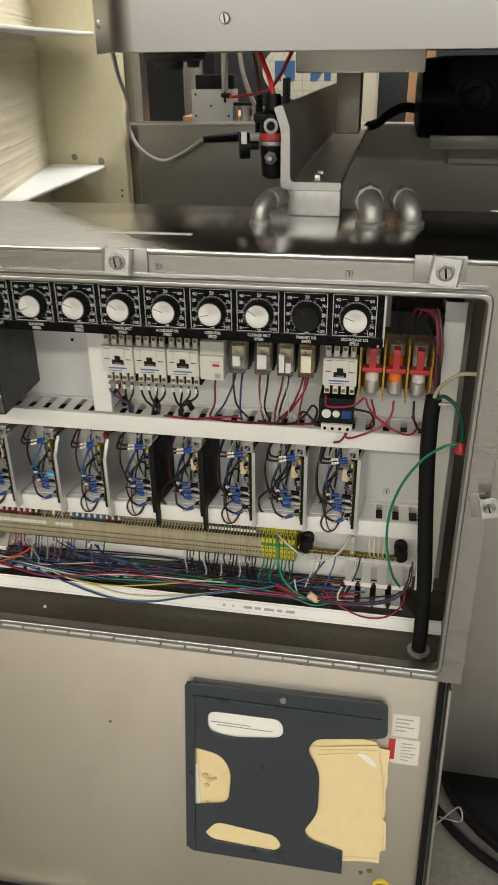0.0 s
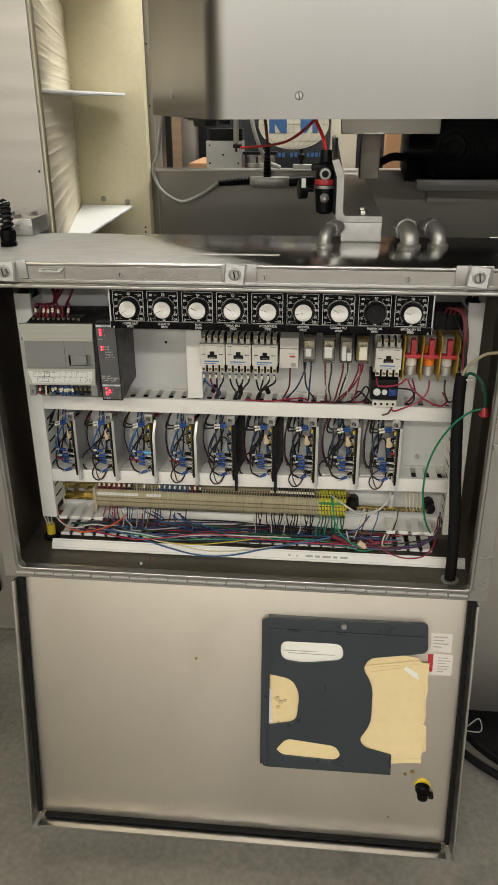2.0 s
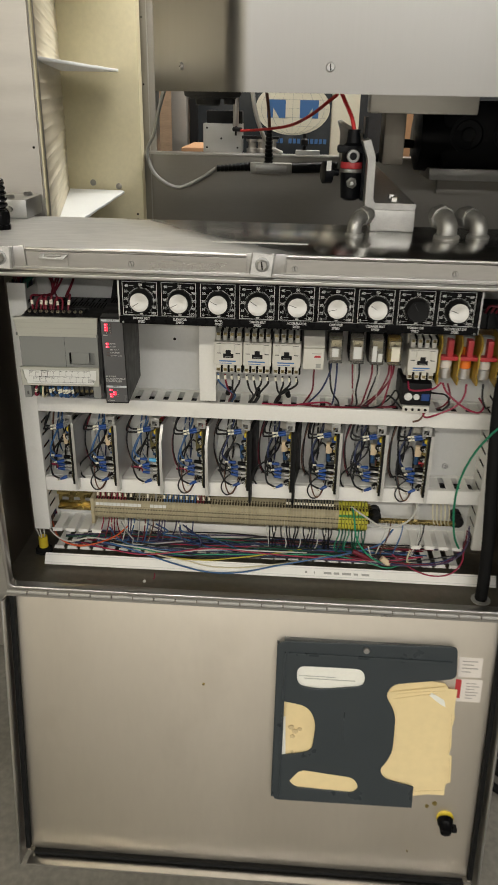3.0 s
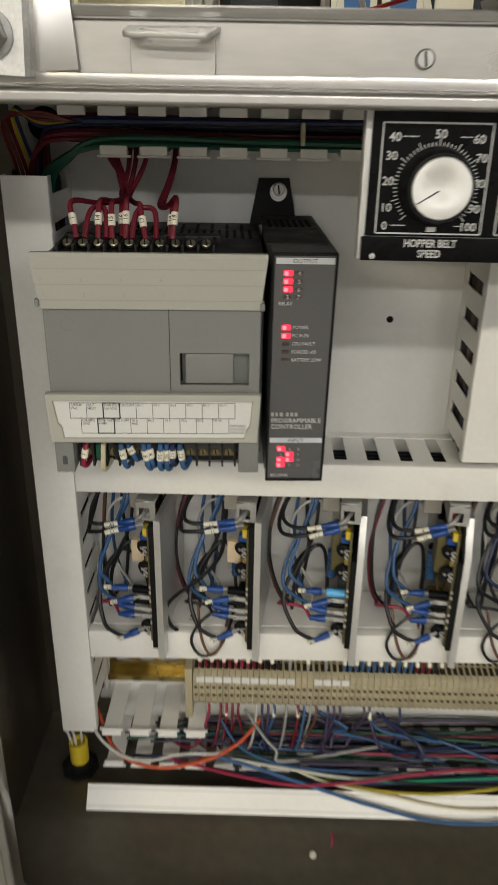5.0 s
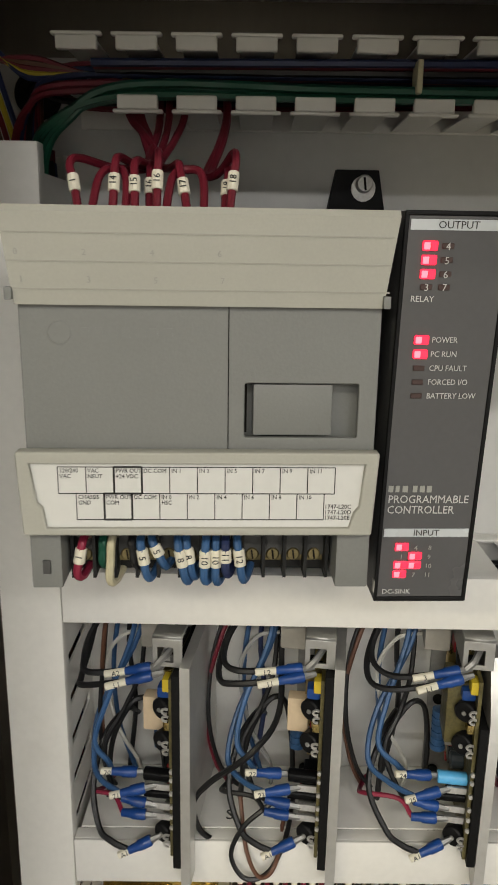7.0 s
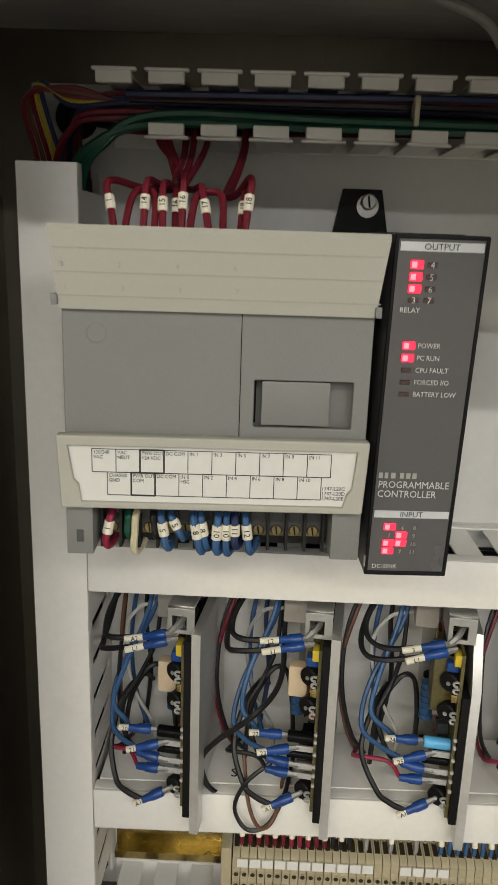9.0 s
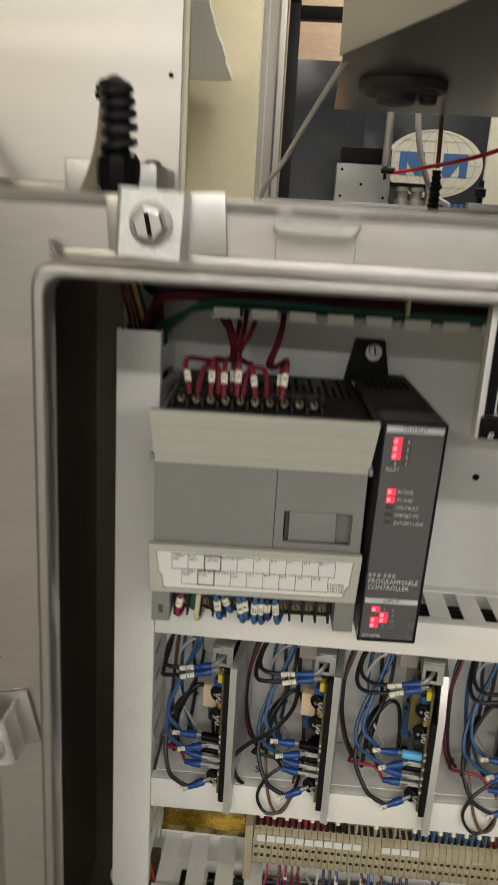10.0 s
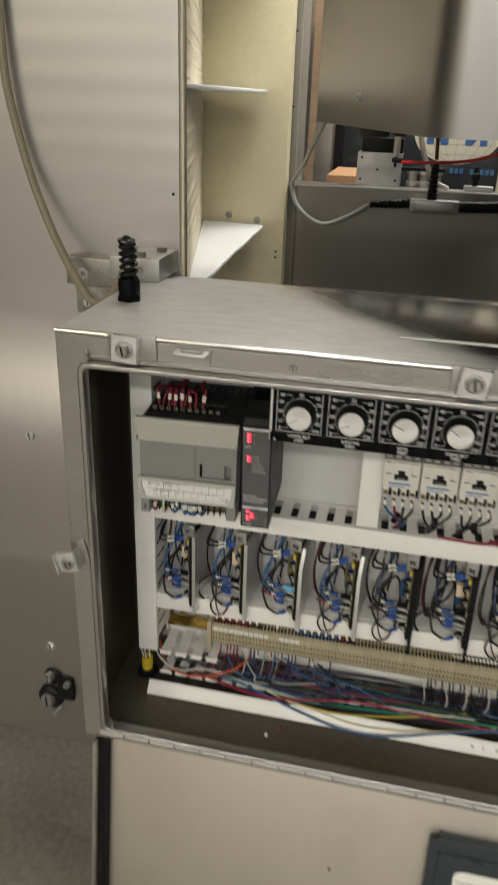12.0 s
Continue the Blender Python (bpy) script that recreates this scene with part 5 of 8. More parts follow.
lathe(bm, (-0.402, PY, 1.176), (0, -1, 0), [(0, 0.011), (0.005, 0.011), (0.006, 0.0095), (0.0065, 0.005), (0.004, 0.0045)], 20)
part("grommet", bm, M["rubber"], plate, "black rubber grommet")
for x, z in ((0.332, 0.825), (0.015, 0.700), (-0.065, 0.705)):
    screw((x, PY, z), (0, -1, 0), 0.0055, 0.0035, plate, 14, "zinc")
for x, z in ((-0.05, 0.700), (0.004, 0.704)):
    bm = bmesh.new()
    lathe(bm, (x, PY, z), (0, -1, 0), [(0, 0.007), (0.010, 0.007), (0.012, 0.003)], 14)
    part("plug", bm, M["rubber"], plate)

FW, FP = 0.0150, 0.0245


def finger_mesh(y0, y1, tee, fw=FW):
    bm = bmesh.new()
    bx(bm, -fw / 2, fw / 2, y0, y1, -0.0008, 0.0001)
    if tee:
        bx(bm, -0.0104, 0.0104, 0, 0.0032, 0.0008, 0.0024, 0.0005, 1)
        bx(bm, -0.0084, 0.0084, -0.0006, 0.0028, -0.0046, 0.0010, 0.0005, 1)
    return finish("finger", bm, M["duct"])


FINGER = {False: finger_mesh(0.0071, 0.0500, False), True: finger_mesh(0.003, PY - 0.1245, True), "close": finger_mesh(0.0071, 0.0500, False, 0.0182)}


def duct(a0, a1, c0, c1, upright, cover, label, skip=(), close=False):
    """A slotted wire duct on the plate, from a0 to a1 along its run, c0 to c1 across it; its side walls are rows of fingers."""
    d = thing("wire_duct", (0, 0, 0), label, "wire duct", "slotted wire ducts")
    yf = 0.1245

    def place(a, c):
        return (c, a) if upright else (a, c)

    def board(name, y0, y1, p0, p1, b=0.0006):
        (xa, za), (xb, zb) = place(a0, p0), place(a1, p1)
        return box_part(name, (min(xa, xb), max(xa, xb), y0, y1, min(za, zb), max(za, zb)), M["duct"], d, b)

    board("base", PY - 0.002, PY, c0, c1)
    if cover:
        board("cover", yf, yf + 0.0018, c0 - 0.0006, c1 + 0.0006)
        for c, s in ((c0, 1), (c1, -1)):
            board("cover_lip", yf + 0.0019, yf + 0.0095, c - s * 0.0006, c + s * 0.0006, 0.0003)
            board("wall_foot", yf + 0.0526, PY - 0.0021, c, c + s * 0.0016, 0.0003)
    k = 0
    pitch = 0.0240 if close else FP
    a = a0 + pitch * 0.5 + (0.0190 if close else 0)
    while a < a1 - FW * 0.4:
        for c, s in ((c0 + 0.0008, 1), (c1 - 0.0008, -1)):
            if (k, s) in skip:
                continue
            ob = new("finger", FINGER["close" if close else not cover])
            ob.parent = d
            x, z = place(a, c)
            ob.matrix_basis = pose(x, yf + (0.0025 if cover else 0), z, 0, (90 if upright else 0), 0) @ pose(0, 0, 0, 0, 180 if s > 0 and not upright else (0 if not upright else (180 if s < 0 else 0)), 0)
        a += pitch
        k += 1
    return d


duct(0.688, 1.148, -0.4165, -0.3880, True, True, "white slotted upright wire duct at the cabinet side", close=True)
duct(0.688, 1.146, 0.3865, 0.4125, True, True, "white slotted upright wire duct at the cabinet side", close=True)
duct(0.9575, 1.150, -0.1050, -0.0785, True, True, "short white slotted upright wire duct beside the contactors")
duct(-0.3870, 0.3855, 0.9265, 0.9525, False, True, "long white slotted wire duct under the controller")
low = duct(-0.3870, 0.3855, 0.7765, 0.8020, False, True, "long white slotted wire duct under the circuit boards")
box_part("closed_wall", (-0.385, 0.305, 0.1345, PY - 0.0022, 0.8022, 0.8032), M["duct"], low)
text("S", (-0.3065, 0.1400, 0.8034), 0.0105, M["ink"], low, tilt=0.0)
low.matrix_basis = pose(0, 0, 0.789, 0, -0.75, 0) @ pose(0, 0, -0.789)
duct(-0.3818, 0.3855, 1.1610, 1.1885, False, False, "open slotted wire duct full of wires at the cabinet top", skip=((0, 1),))
duct(-0.3870, 0.3855, 0.6480, 0.6900, False, False, "open slotted wire duct overflowing with wires at the cabinet bottom", skip=[(k, -1) for k in range(4, 27)])
strip = thing("duct_cover_strip", (0, 0.089, 0.6315), "loose white duct cover lying on the cabinet floor", "duct cover")
bm = bmesh.new()
sv = [(0.0, 0.0), (0.0, 0.0210), (0.0012, 0.0212), (0.0060, 0.0208), (0.0060, 0.0196), (0.0014, 0.0196), (0.0014, 0.0014), (0.0060, 0.0014), (0.0060, 0.0002)]
lean = math.radians(39)
prof = [(y * math.cos(lean) + z * math.sin(lean), z * math.cos(lean) - y * math.sin(lean)) for y, z in sv]
low_z = min(z for y, z in prof)
a = [bm.verts.new((-0.393, 0.0885 + y, 0.6315 + z - low_z)) for y, z in prof]
b = [bm.verts.new((0.430, 0.0885 + y, 0.6315 + z - low_z)) for y, z in prof]
skin(bm, a, b)
bm.faces.new(a[::-1])
bm.faces.new(b)
part("strip", bm, M["duct"], strip)
for h in (0.0032, 0.0172):
    bm = bmesh.new()
    bx(bm, -0.393, 0.430, -0.0004, 0.0002, h, h + 0.0011)
    ob = part("rib", bm, M["plate"], strip)
    ob.matrix_basis = Matrix.Translation(-Vector(strip.location)) @ pose(0, 0.0885, 0.6315 - low_z, -39)
for x, w in ((0.088, 0.004), (0.104, 0.002), (0.122, 0.014), (0.140, 0.010), (0.155, 0.016), (0.176, 0.008), (0.190, 0.014)):
    bm = bmesh.new()
    bx(bm, 0, w, -0.0003, 0.0001, 0.008, 0.0120)
    ob = part("print_bar", bm, M["grey_ink"], strip)
    ob.matrix_basis = Matrix.Translation(-Vector(strip.location)) @ pose(x, 0.0885, 0.6315 - low_z, -39)
for x, w in ((-0.262, 0.010), (-0.246, 0.004), (-0.238, 0.003), (-0.215, 0.012), (-0.198, 0.006), (-0.188, 0.014), (-0.170, 0.010)):
    box_part("print_bar", (x, x + w, PY - 0.0004, PY, 0.6955, 0.7010), M["ink"], plate)
# cabinet floor bits
cap = thing("yellow_capped_conduit", (-0.409, 0.140, 0.631), "yellow capped conduit end with loose wire ends", "conduit end")
bm = bmesh.new()
lathe(bm, (-0.409, 0.138, 0.631), (0, 0, 1), [(0, 0.017), (0.004, 0.017), (0.0045, 0.0125), (0.010, 0.0125)], 8)
part("locknut", bm, M["black"], cap)
bm = bmesh.new()
lathe(bm, (-0.409, 0.138, 0.641), (0, 0, 1), [(0, 0.0085), (0.022, 0.0085), (0.0225, 0.0065), (0.018, 0.006)], 18)
part("tube", bm, M["yellow"], cap, "yellow plastic tube")
for dx, dy in ((-0.004, 0), (0.003, 0.002), (0.0, -0.003)):
    wire([(-0.409 + dx, 0.138 + dy, 0.652), (-0.411 + dx * 1.5, 0.139 + dy, 0.668), (-0.414 + dx * 2, 0.145 + dy, 0.682), (-0.405, 0.160, 0.694)], "white", 0.0012)
bm = bmesh.new()
lathe(bm, (-0.20, 0.055, 0.631), (0, 0, 1), [(0, 0.003), (0.002, 0.0028), (0.0045, 0.001)], 8)
single("wire_scrap", bm, M["duct"], "white plastic scrap on the cabinet floor", "scrap")
wire([(-0.185, 0.062, 0.632), (-0.183, 0.066, 0.636), (-0.184, 0.071, 0.639)], "pink", 0.0011, "short red wire scrap on the cabinet floor")

# ---- programmable controller ----
plc = thing("programmable_controller", (-0.29, PY, 0.98), "grey programmable controller with lit red lamps on the mounting plate", "controller")
box_part("base", (-0.372, -0.2505, 0.052, PY, 0.996, 1.1085), M["plc_body"], plc, 0.002)
box_part("base_top", (-0.372, -0.2505, 0.0375, PY, 1.1087, 1.1130), M["plc_top"], plc, 0.001)
box_part("side_cheek", (-0.374, -0.3722, 0.038, PY, 0.996, 1.1130), M["plc_mid"], plc, 0.0005)
bm = bmesh.new()
for k in range(17):
    x = -0.333 + k * 0.0050
    if x < -0.255:
        bx(bm, x, x + 0.0022, 0.118, 0.150, 1.1128, 1.1134)
        if k % 2 == 0:
            bx(bm, x, x + 0.0022, 0.155, 0.176, 1.1128, 1.1134)
tagged(part("vent_slot", bm, M["hole"], plc), kind="stuff")
# pale upper cover
bm = bmesh.new()
prof = [(0.0335, 1.0885), (0.0285, 1.1165), (0.0300, 1.1185), (0.0365, 1.1180), (0.0365, 1.0885)]
a = [bm.verts.new((-0.3765 if z > 1.10 else -0.3740, y, z)) for y, z in prof]
b = [bm.verts.new((-0.2500 if z > 1.10 else -0.2530, y, z)) for y, z in prof]
skin(bm, a, b)
bm.faces.new(a[::-1])
bm.faces.new(b)
part("upper_cover", bm, M["plc_cover"], plc, "pale grey terminal cover")
bm = bmesh.new()
for z in (1.1105, 1.1020, 1.0935):
    y = 0.0335 - (z - 1.0885) / 0.028 * 0.005
    bx(bm, -0.3752, -0.2515, y - 0.00025, y + 0.0004, z - 0.00022, z + 0.00022)
part("cover_line", bm, M["cover_line"], plc)
for j, s in enumerate("0246"):
    text(s, (-0.3725 + j * 0.0215, 0.0302, 1.1038), 0.0028, M["grey_ink"], plc)
for j, s in enumerate("1357"):
    text(s, (-0.3715 + j * 0.0215, 0.0316, 1.0955), 0.0028, M["grey_ink"], plc)
for x, z in ((-0.3765, 1.090), (-0.2535, 1.0885)):
    box_part("cover_clip", (x, x + 0.0025, 0.031, 0.036, z, z + 0.004), M["plc_mid"], plc, 0.0005)
# middle panel with its recess
mid = outline_mesh("middle_panel", [[(-0.3735, 1.040), (-0.2528, 1.040), (-0.2528, 1.0890), (-0.3735, 1.0890)], rounded([(-0.2985, 1.0450), (-0.2985, 1.0635), (-0.2592, 1.0635), (-0.2592, 1.0450)], 0.001)], 0.003, 0.0004)
mid.materials.append(M["plc_mid"])
ob = hang(new("middle_panel", mid), plc)
ob.matrix_basis = Matrix.Translation(ob.location) @ pose(0, 0.0378, 0, 90)
box_part("panel_seam", (-0.30425, -0.30395, 0.0360, 0.0366, 1.0405, 1.0885), M["hole"], plc)
box_part("recess_floor", (-0.30, -0.2575, 0.0460, 0.0475, 1.043, 1.0655), M["plc_mid"], plc)
box_part("key_cover", (-0.2955, -0.2680, 0.0378, 0.0460, 1.0455, 1.0630), M["plc_mid"], plc, 0.0008)
bm = bmesh.new()
bx(bm, -0.2987, -0.2976, 0.0395, 0.0440, 1.0462, 1.0622)
part("key_slot", bm, M["hole"], plc)
# embossed emblem, unlettered
bm = bmesh.new()
lathe(bm, (-0.3605, 0.0364, 1.0795), (0, -1, 0), [(0, 0.0042), (0.0004, 0.0042), (0.0005, 0.0036), (0.0002, 0.0035)], 24)
part("emblem", bm, M["plc_mid"], plc)
for k, w in enumerate((0.003, 0.0028, 0.0030, 0.0026, 0.0032, 0.0028, 0.0030)):
    box_part("emblem_bar", (-0.3535 + k * 0.0046, -0.3535 + k * 0.0046 + w, 0.0361, 0.0365, 1.0782, 1.0812), M["plc_mid"], plc)
# lower frame with the label
fr = outline_mesh("lower_frame", [rounded([(-0.3760, 1.0415), (-0.2520, 1.0415), (-0.2535, 1.0125), (-0.3745, 1.0125)], 0.001),
                                  [(-0.3715, 1.0375), (-0.3695, 1.0240), (-0.3675, 1.0222), (-0.3665, 1.0150), (-0.2615, 1.0150), (-0.2600, 1.0205), (-0.2582, 1.0225), (-0.2568, 1.0375)]], 0.006, 0.0006)
fr.materials.append(M["plc_cover"])
ob = hang(new("lower_frame", fr), plc)
ob.matrix_basis = Matrix.Translation(ob.location) @ pose(0, 0.0320, 0, 90)
lab = box_part("label", (-0.3720, -0.2560, 0.0312, 0.0335, 1.0148, 1.0378), M["label"], plc, 0, "white printed terminal label")
LY = 0.03105


def rule(bm, x0, x1, z0, z1, w, y=LY):
    """A printed rectangle of line width w."""
    for q in ((x0, x1, z0 - w / 2, z0 + w / 2), (x0, x1, z1 - w / 2, z1 + w / 2), (x0 - w / 2, x0 + w / 2, z0, z1), (x1 - w / 2, x1 + w / 2, z0, z1)):
        bx(bm, q[0], q[1], y, y + 0.0001, q[2], q[3])


bm = bmesh.new()
C0, CP = -0.3622, 0.00953
for k in range(10):
    rule(bm, C0 + k * CP, C0 + (k + 1) * CP, 1.0268, 1.0360, 0.0007 if k == 2 else 0.00030)
for k in range(9):
    rule(bm, C0 + 0.0060 + k * CP, C0 + 0.0060 + (k + 1) * CP, 1.0176, 1.0268, 0.0007 if k == 1 else 0.00030)
tagged(part("label_rule", bm, M["ink"], lab), kind="stuff")
TOP = ["120/240\nVAC", "VAC\nNEUT", "PWR OUT\n+24 VDC", "DC COM", "IN 1", "IN 3", "IN 5", "IN 7", "IN 9", "IN 11"]
BOT = ["CHASSIS\nGND", "PWR OUT\nCOM", "DC COM", "IN 0\nHSC", "IN 2", "IN 4", "IN 6", "IN 8", "IN 10"]
for k, s in enumerate(TOP):
    text(s, (C0 + k * CP + 0.0006, LY, 1.0341), 0.00205, M["ink"], lab, sx=0.95)
for k, s in enumerate(BOT):
    text(s, (C0 + 0.006 + k * CP + 0.0006, LY, 1.0249), 0.00205, M["ink"], lab, sx=0.95)
text("1747-L20C\n1747-L20D\n1747-L20E", (-0.2702, LY, 1.0216), 0.0021, M["ink"], lab)
# feet and the lower terminal row
for x0, x1 in ((-0.3742, -0.3632), (-0.2645, -0.2525)):
    box_part("foot", (x0, x1, 0.036, 0.12, 0.9905, 1.0118), M["plc_mid"], plc, 0.0008)
bm = bmesh.new()
bx(bm, -0.3700, -0.3672, 0.0352, 0.0362, 0.9960, 1.0010, 0.0003)
part("foot_catch", bm, M["plc_body"], plc)
box_part("terminal_block", (-0.3630, -0.2647, 0.056, 0.12, 0.9895, 1.0115), M["plc_top"], plc, 0.0008, "black screw terminal block")
bm = bmesh.new()
bolt(bm, (0, 0, 0), (0, -1, 0), 0.0026, 0.002, True, 12)
bx(bm, -0.0034, 0.0034, 0, 0.0012, -0.0030, 0.0030)
scm = finish("terminal_screw", bm, [M["brass_old"], M["hole"]])
for k in range(12):
    ob = hang(new("terminal_screw", scm), plc)
    ob.location += Vector((-0.3575 + k * 0.0079, 0.0535, 0.9970))
bm = bmesh.new()
bx(bm, -0.0006, 0.0006, 0.046, 0.056, 0.9900, 1.0115)
fin = finish("terminal_barrier", bm, [M["plc_top"]])
for k in range(13):
    ob = hang(new("terminal_barrier", fin), plc)
    ob.location += Vector((-0.3613 + k * 0.0079, 0, 0))
bm = bmesh.new()
bolt(bm, (0, 0, 0), (0, -1, 0), 0.0029, 0.002, True, 12)
top_scm = finish("terminal_screw", bm, [M["brass_pale"], M["hole"]])
for k in range(10):
    ob = hang(new("terminal_screw", top_scm), plc)
    ob.matrix_basis = Matrix.Translation(ob.location) @ pose(-0.3640 + k * 0.0089, 0.0735, 1.1160, 35 - 90, 0, 0)
bm = bmesh.new()
for k in range(11):
    x = -0.3685 + k * 0.0089
    box_part("barrier", (x - 0.0008, x + 0.0008, 0.064, 0.095, 1.1131, 1.1175), M["plc_top"], plc, 0.0004)
bx(bm, -0.3700, -0.2760, 0.095, 0.105, 1.1131, 1.1180, 0.001)
part("barrier_back", bm, M["plc_top"], plc)
# mounting ears
for x in (-0.2393, ):
    bm = bmesh.new()
    pr = [(x - 0.0165, 1.1131), (x - 0.0105, 1.1430), (x + 0.0105, 1.1430), (x + 0.0165, 1.1131)]
    a = [bm.verts.new((u, PY - 0.0005, v)) for u, v in pr]
    b = [bm.verts.new((u, PY - 0.0075, v)) for u, v in pr]
    skin(bm, a, b)
    bm.faces.new(a)
    bm.faces.new(b[::-1])
    part("mounting_ear", bm, M["black"], plc)
    bm = bmesh.new()
    lathe(bm, (x + 0.003, PY - 0.0075, 1.1345), (0, -1, 0), [(0, 0.0060), (0.0012, 0.0060)], 18)
    part("washer", bm, M["zinc"], plc)
    screw((x + 0.003, PY - 0.0087, 1.1365), (0, -1, 0), 0.0042, 0.004, plc, 16, "zinc")
# lamp module, its face leaning back a little
LEAN_BACK = Matrix.Translation((0.0022, 0.0413, 1.05)) @ pose(0, 0, 0, 5.4) @ Matrix.Translation((0, -0.045, -1.05))


def lean_back(ob, m4=Matrix()):
    ob.matrix_basis = Matrix.Translation(-Vector(plc.location)) @ LEAN_BACK @ m4
    return ob


bm = bmesh.new()
pr = [(0.0490, 0.9795), (PY - 0.004, 0.9795), (PY - 0.004, 1.1190), (0.0356, 1.1190)]
a = [bm.verts.new((-0.2473, y, z)) for y, z in pr]
b = [bm.verts.new((-0.2116, y, z)) for y, z in pr]
skin(bm, a, b)
bm.faces.new(a[::-1])
bm.faces.new(b)
bmesh.ops.bevel(bm, geom=bm.edges[:], offset=0.0010, segments=2, affect="EDGES", profile=0.6)
part("module", bm, M["plc_body"], plc, "dark grey lamp module")
box_part("module_top", (-0.2490, -0.2143, 0.060, 0.17, 1.1188, 1.1197), M["plc_top"], plc)
bm = bmesh.new()
for k in range(7):
    bx(bm, -0.2455 + k * 0.0042, -0.2433 + k * 0.0042, 0.122, 0.152, 1.1196, 1.1201)
tagged(part("vent_slot", bm, M["hole"], plc), kind="stuff")
bzl = outline_mesh("bezel", [rounded([(-0.2496, 0.9793), (-0.2137, 0.9793), (-0.2137, 1.1192), (-0.2496, 1.1192)], 0.0008), rounded([(-0.2482, 0.9810), (-0.2482, 1.1178), (-0.2152, 1.1178), (-0.2152, 0.9810)], 0.0006)], 0.0022, 0.0003)
bzl.materials.append(M["black"])
lean_back(hang(new("bezel", bzl), plc), pose(0, 0.0455, 0, 90))
MY = 0.0450
face = lean_back(box_part("faceplate", (-0.2482, -0.2152, MY, 0.0462, 0.9812, 1.1176), M["plc_face"], plc, 0, "slate faceplate with lettering and lamps"))
band_m = mat("pale_band", (0.55, 0.58, 0.60), 0.3, 0, 0.02, 40, 300, 0)
for z0, z1, s in ((1.1133, 1.1166, "OUTPUT"), (1.0060, 1.0092, "INPUT")):
    box_part("title_band", (-0.2475, -0.2156, MY - 0.0003, MY - 0.00005, z0, z1), band_m, face)
    text(s, (-0.2317, MY - 0.0005, z0 + 0.0006), 0.0033, M["ink"], face, "CENTER", 1.05)
led_bm = bmesh.new()
bx(led_bm, -0.0026, 0.0026, -0.0006, 0, -0.0016, 0.0016, 0.0004, 1)
led_me = finish("indicator", led_bm, M["led_on"])
off_bm = bmesh.new()
bx(off_bm, -0.0020, 0.0020, -0.0004, 0, -0.0009, 0.0009, 0.0002, 1)
off_me = finish("dark_indicator", off_bm, M["led_off"])
core_bm = bmesh.new()
bx(core_bm, -0.0017, 0.0004, -0.0009, -0.0006, -0.0011, 0.0011, 0.0002, 1)
core_me = finish("indicator_core", core_bm, M["led_core"])


def led(x, z, on=True):
    ob = hang(new("indicator" if on else "dark_indicator", led_me if on else off_me), face)
    ob.location = (x, MY - 0.0002, z)
    if on:
        c = new("indicator_core", core_me)
        c.parent = ob
        c.location = (-0.0004, 0, 0)


for k in range(3):
    led(-0.2406, 1.1085 - k * 0.00440)
    text("012"[k], (-0.2406, MY - 0.0010, 1.1075 - k * 0.00440), 0.0026, M["red_plastic"], face, "CENTER")
    led(-0.2346, 1.1085 - k * 0.00440, False)
    text("456"[k], (-0.2346, MY - 0.0008, 1.1073 - k * 0.00440), 0.0033, M["white_ink"], face, "CENTER")
led(-0.2406, 1.0955, False)
led(-0.2346, 1.0955, False)
text("3", (-0.2406, MY - 0.0008, 1.0944), 0.0033, M["white_ink"], face, "CENTER")
text("7", (-0.2346, MY - 0.0008, 1.0944), 0.0033, M["white_ink"], face, "CENTER")
text("RELAY", (-0.2456, MY - 0.0003, 1.0908), 0.0028, M["white_ink"], face)
for k, s in enumerate(("POWER", "PC RUN", "CPU FAULT", "FORCED I/O", "BATTERY LOW")):
    z = 1.0783 - k * 0.00480
    led(-0.2405, z, k < 2)
    text(s, (-0.2369, MY - 0.0003, z - 0.0009), 0.0028, M["white_ink"], face, sx=0.92)
text("PROGRAMMABLE\nCONTROLLER", (-0.2472, MY - 0.0003, 1.0194), 0.0043, M["white_ink"], face, sx=0.905)
for k, w in enumerate((0.0022, 0.0018, 0.0024, 0.0020, 0.0022, 0.0022)):
    x = -0.2473 + 0.0026 * k + (0.0012 if k > 2 else 0)
    box_part("model_bar", (x, x + w * 0.8, MY - 0.0004, MY - 0.0001, 1.0236, 1.0260), M["grey_ink"], face)
LIT = {"0", "5", "2", "6", "3"}
for c in range(3):
    for r in range(4):
        s = str(c * 4 + r)
        x, z = -0.2404 + c * 0.0053, 1.0020 - r * 0.0037
        if s in LIT:
            led(x, z)
        text(s, (x, MY - 0.0010, z - 0.0010), 0.0026, M["red_plastic"] if s in LIT else M["grey_ink"], face, "CENTER")
text("DC-SINK", (-0.2465, MY - 0.0003, 0.9825), 0.0028, M["white_ink"], face)
lean_back(box_part("hinge_tab", (-0.2500, -0.2482, 0.0445, 0.0470, 0.9830, 0.9880), M["relay_grey"], plc, 0.0003))
plc.location.x, plc.location.z, plc.scale = -0.2965, 0.9751, (1, 0.960, 1.035)
plc.rotation_euler.z = math.radians(2.75)


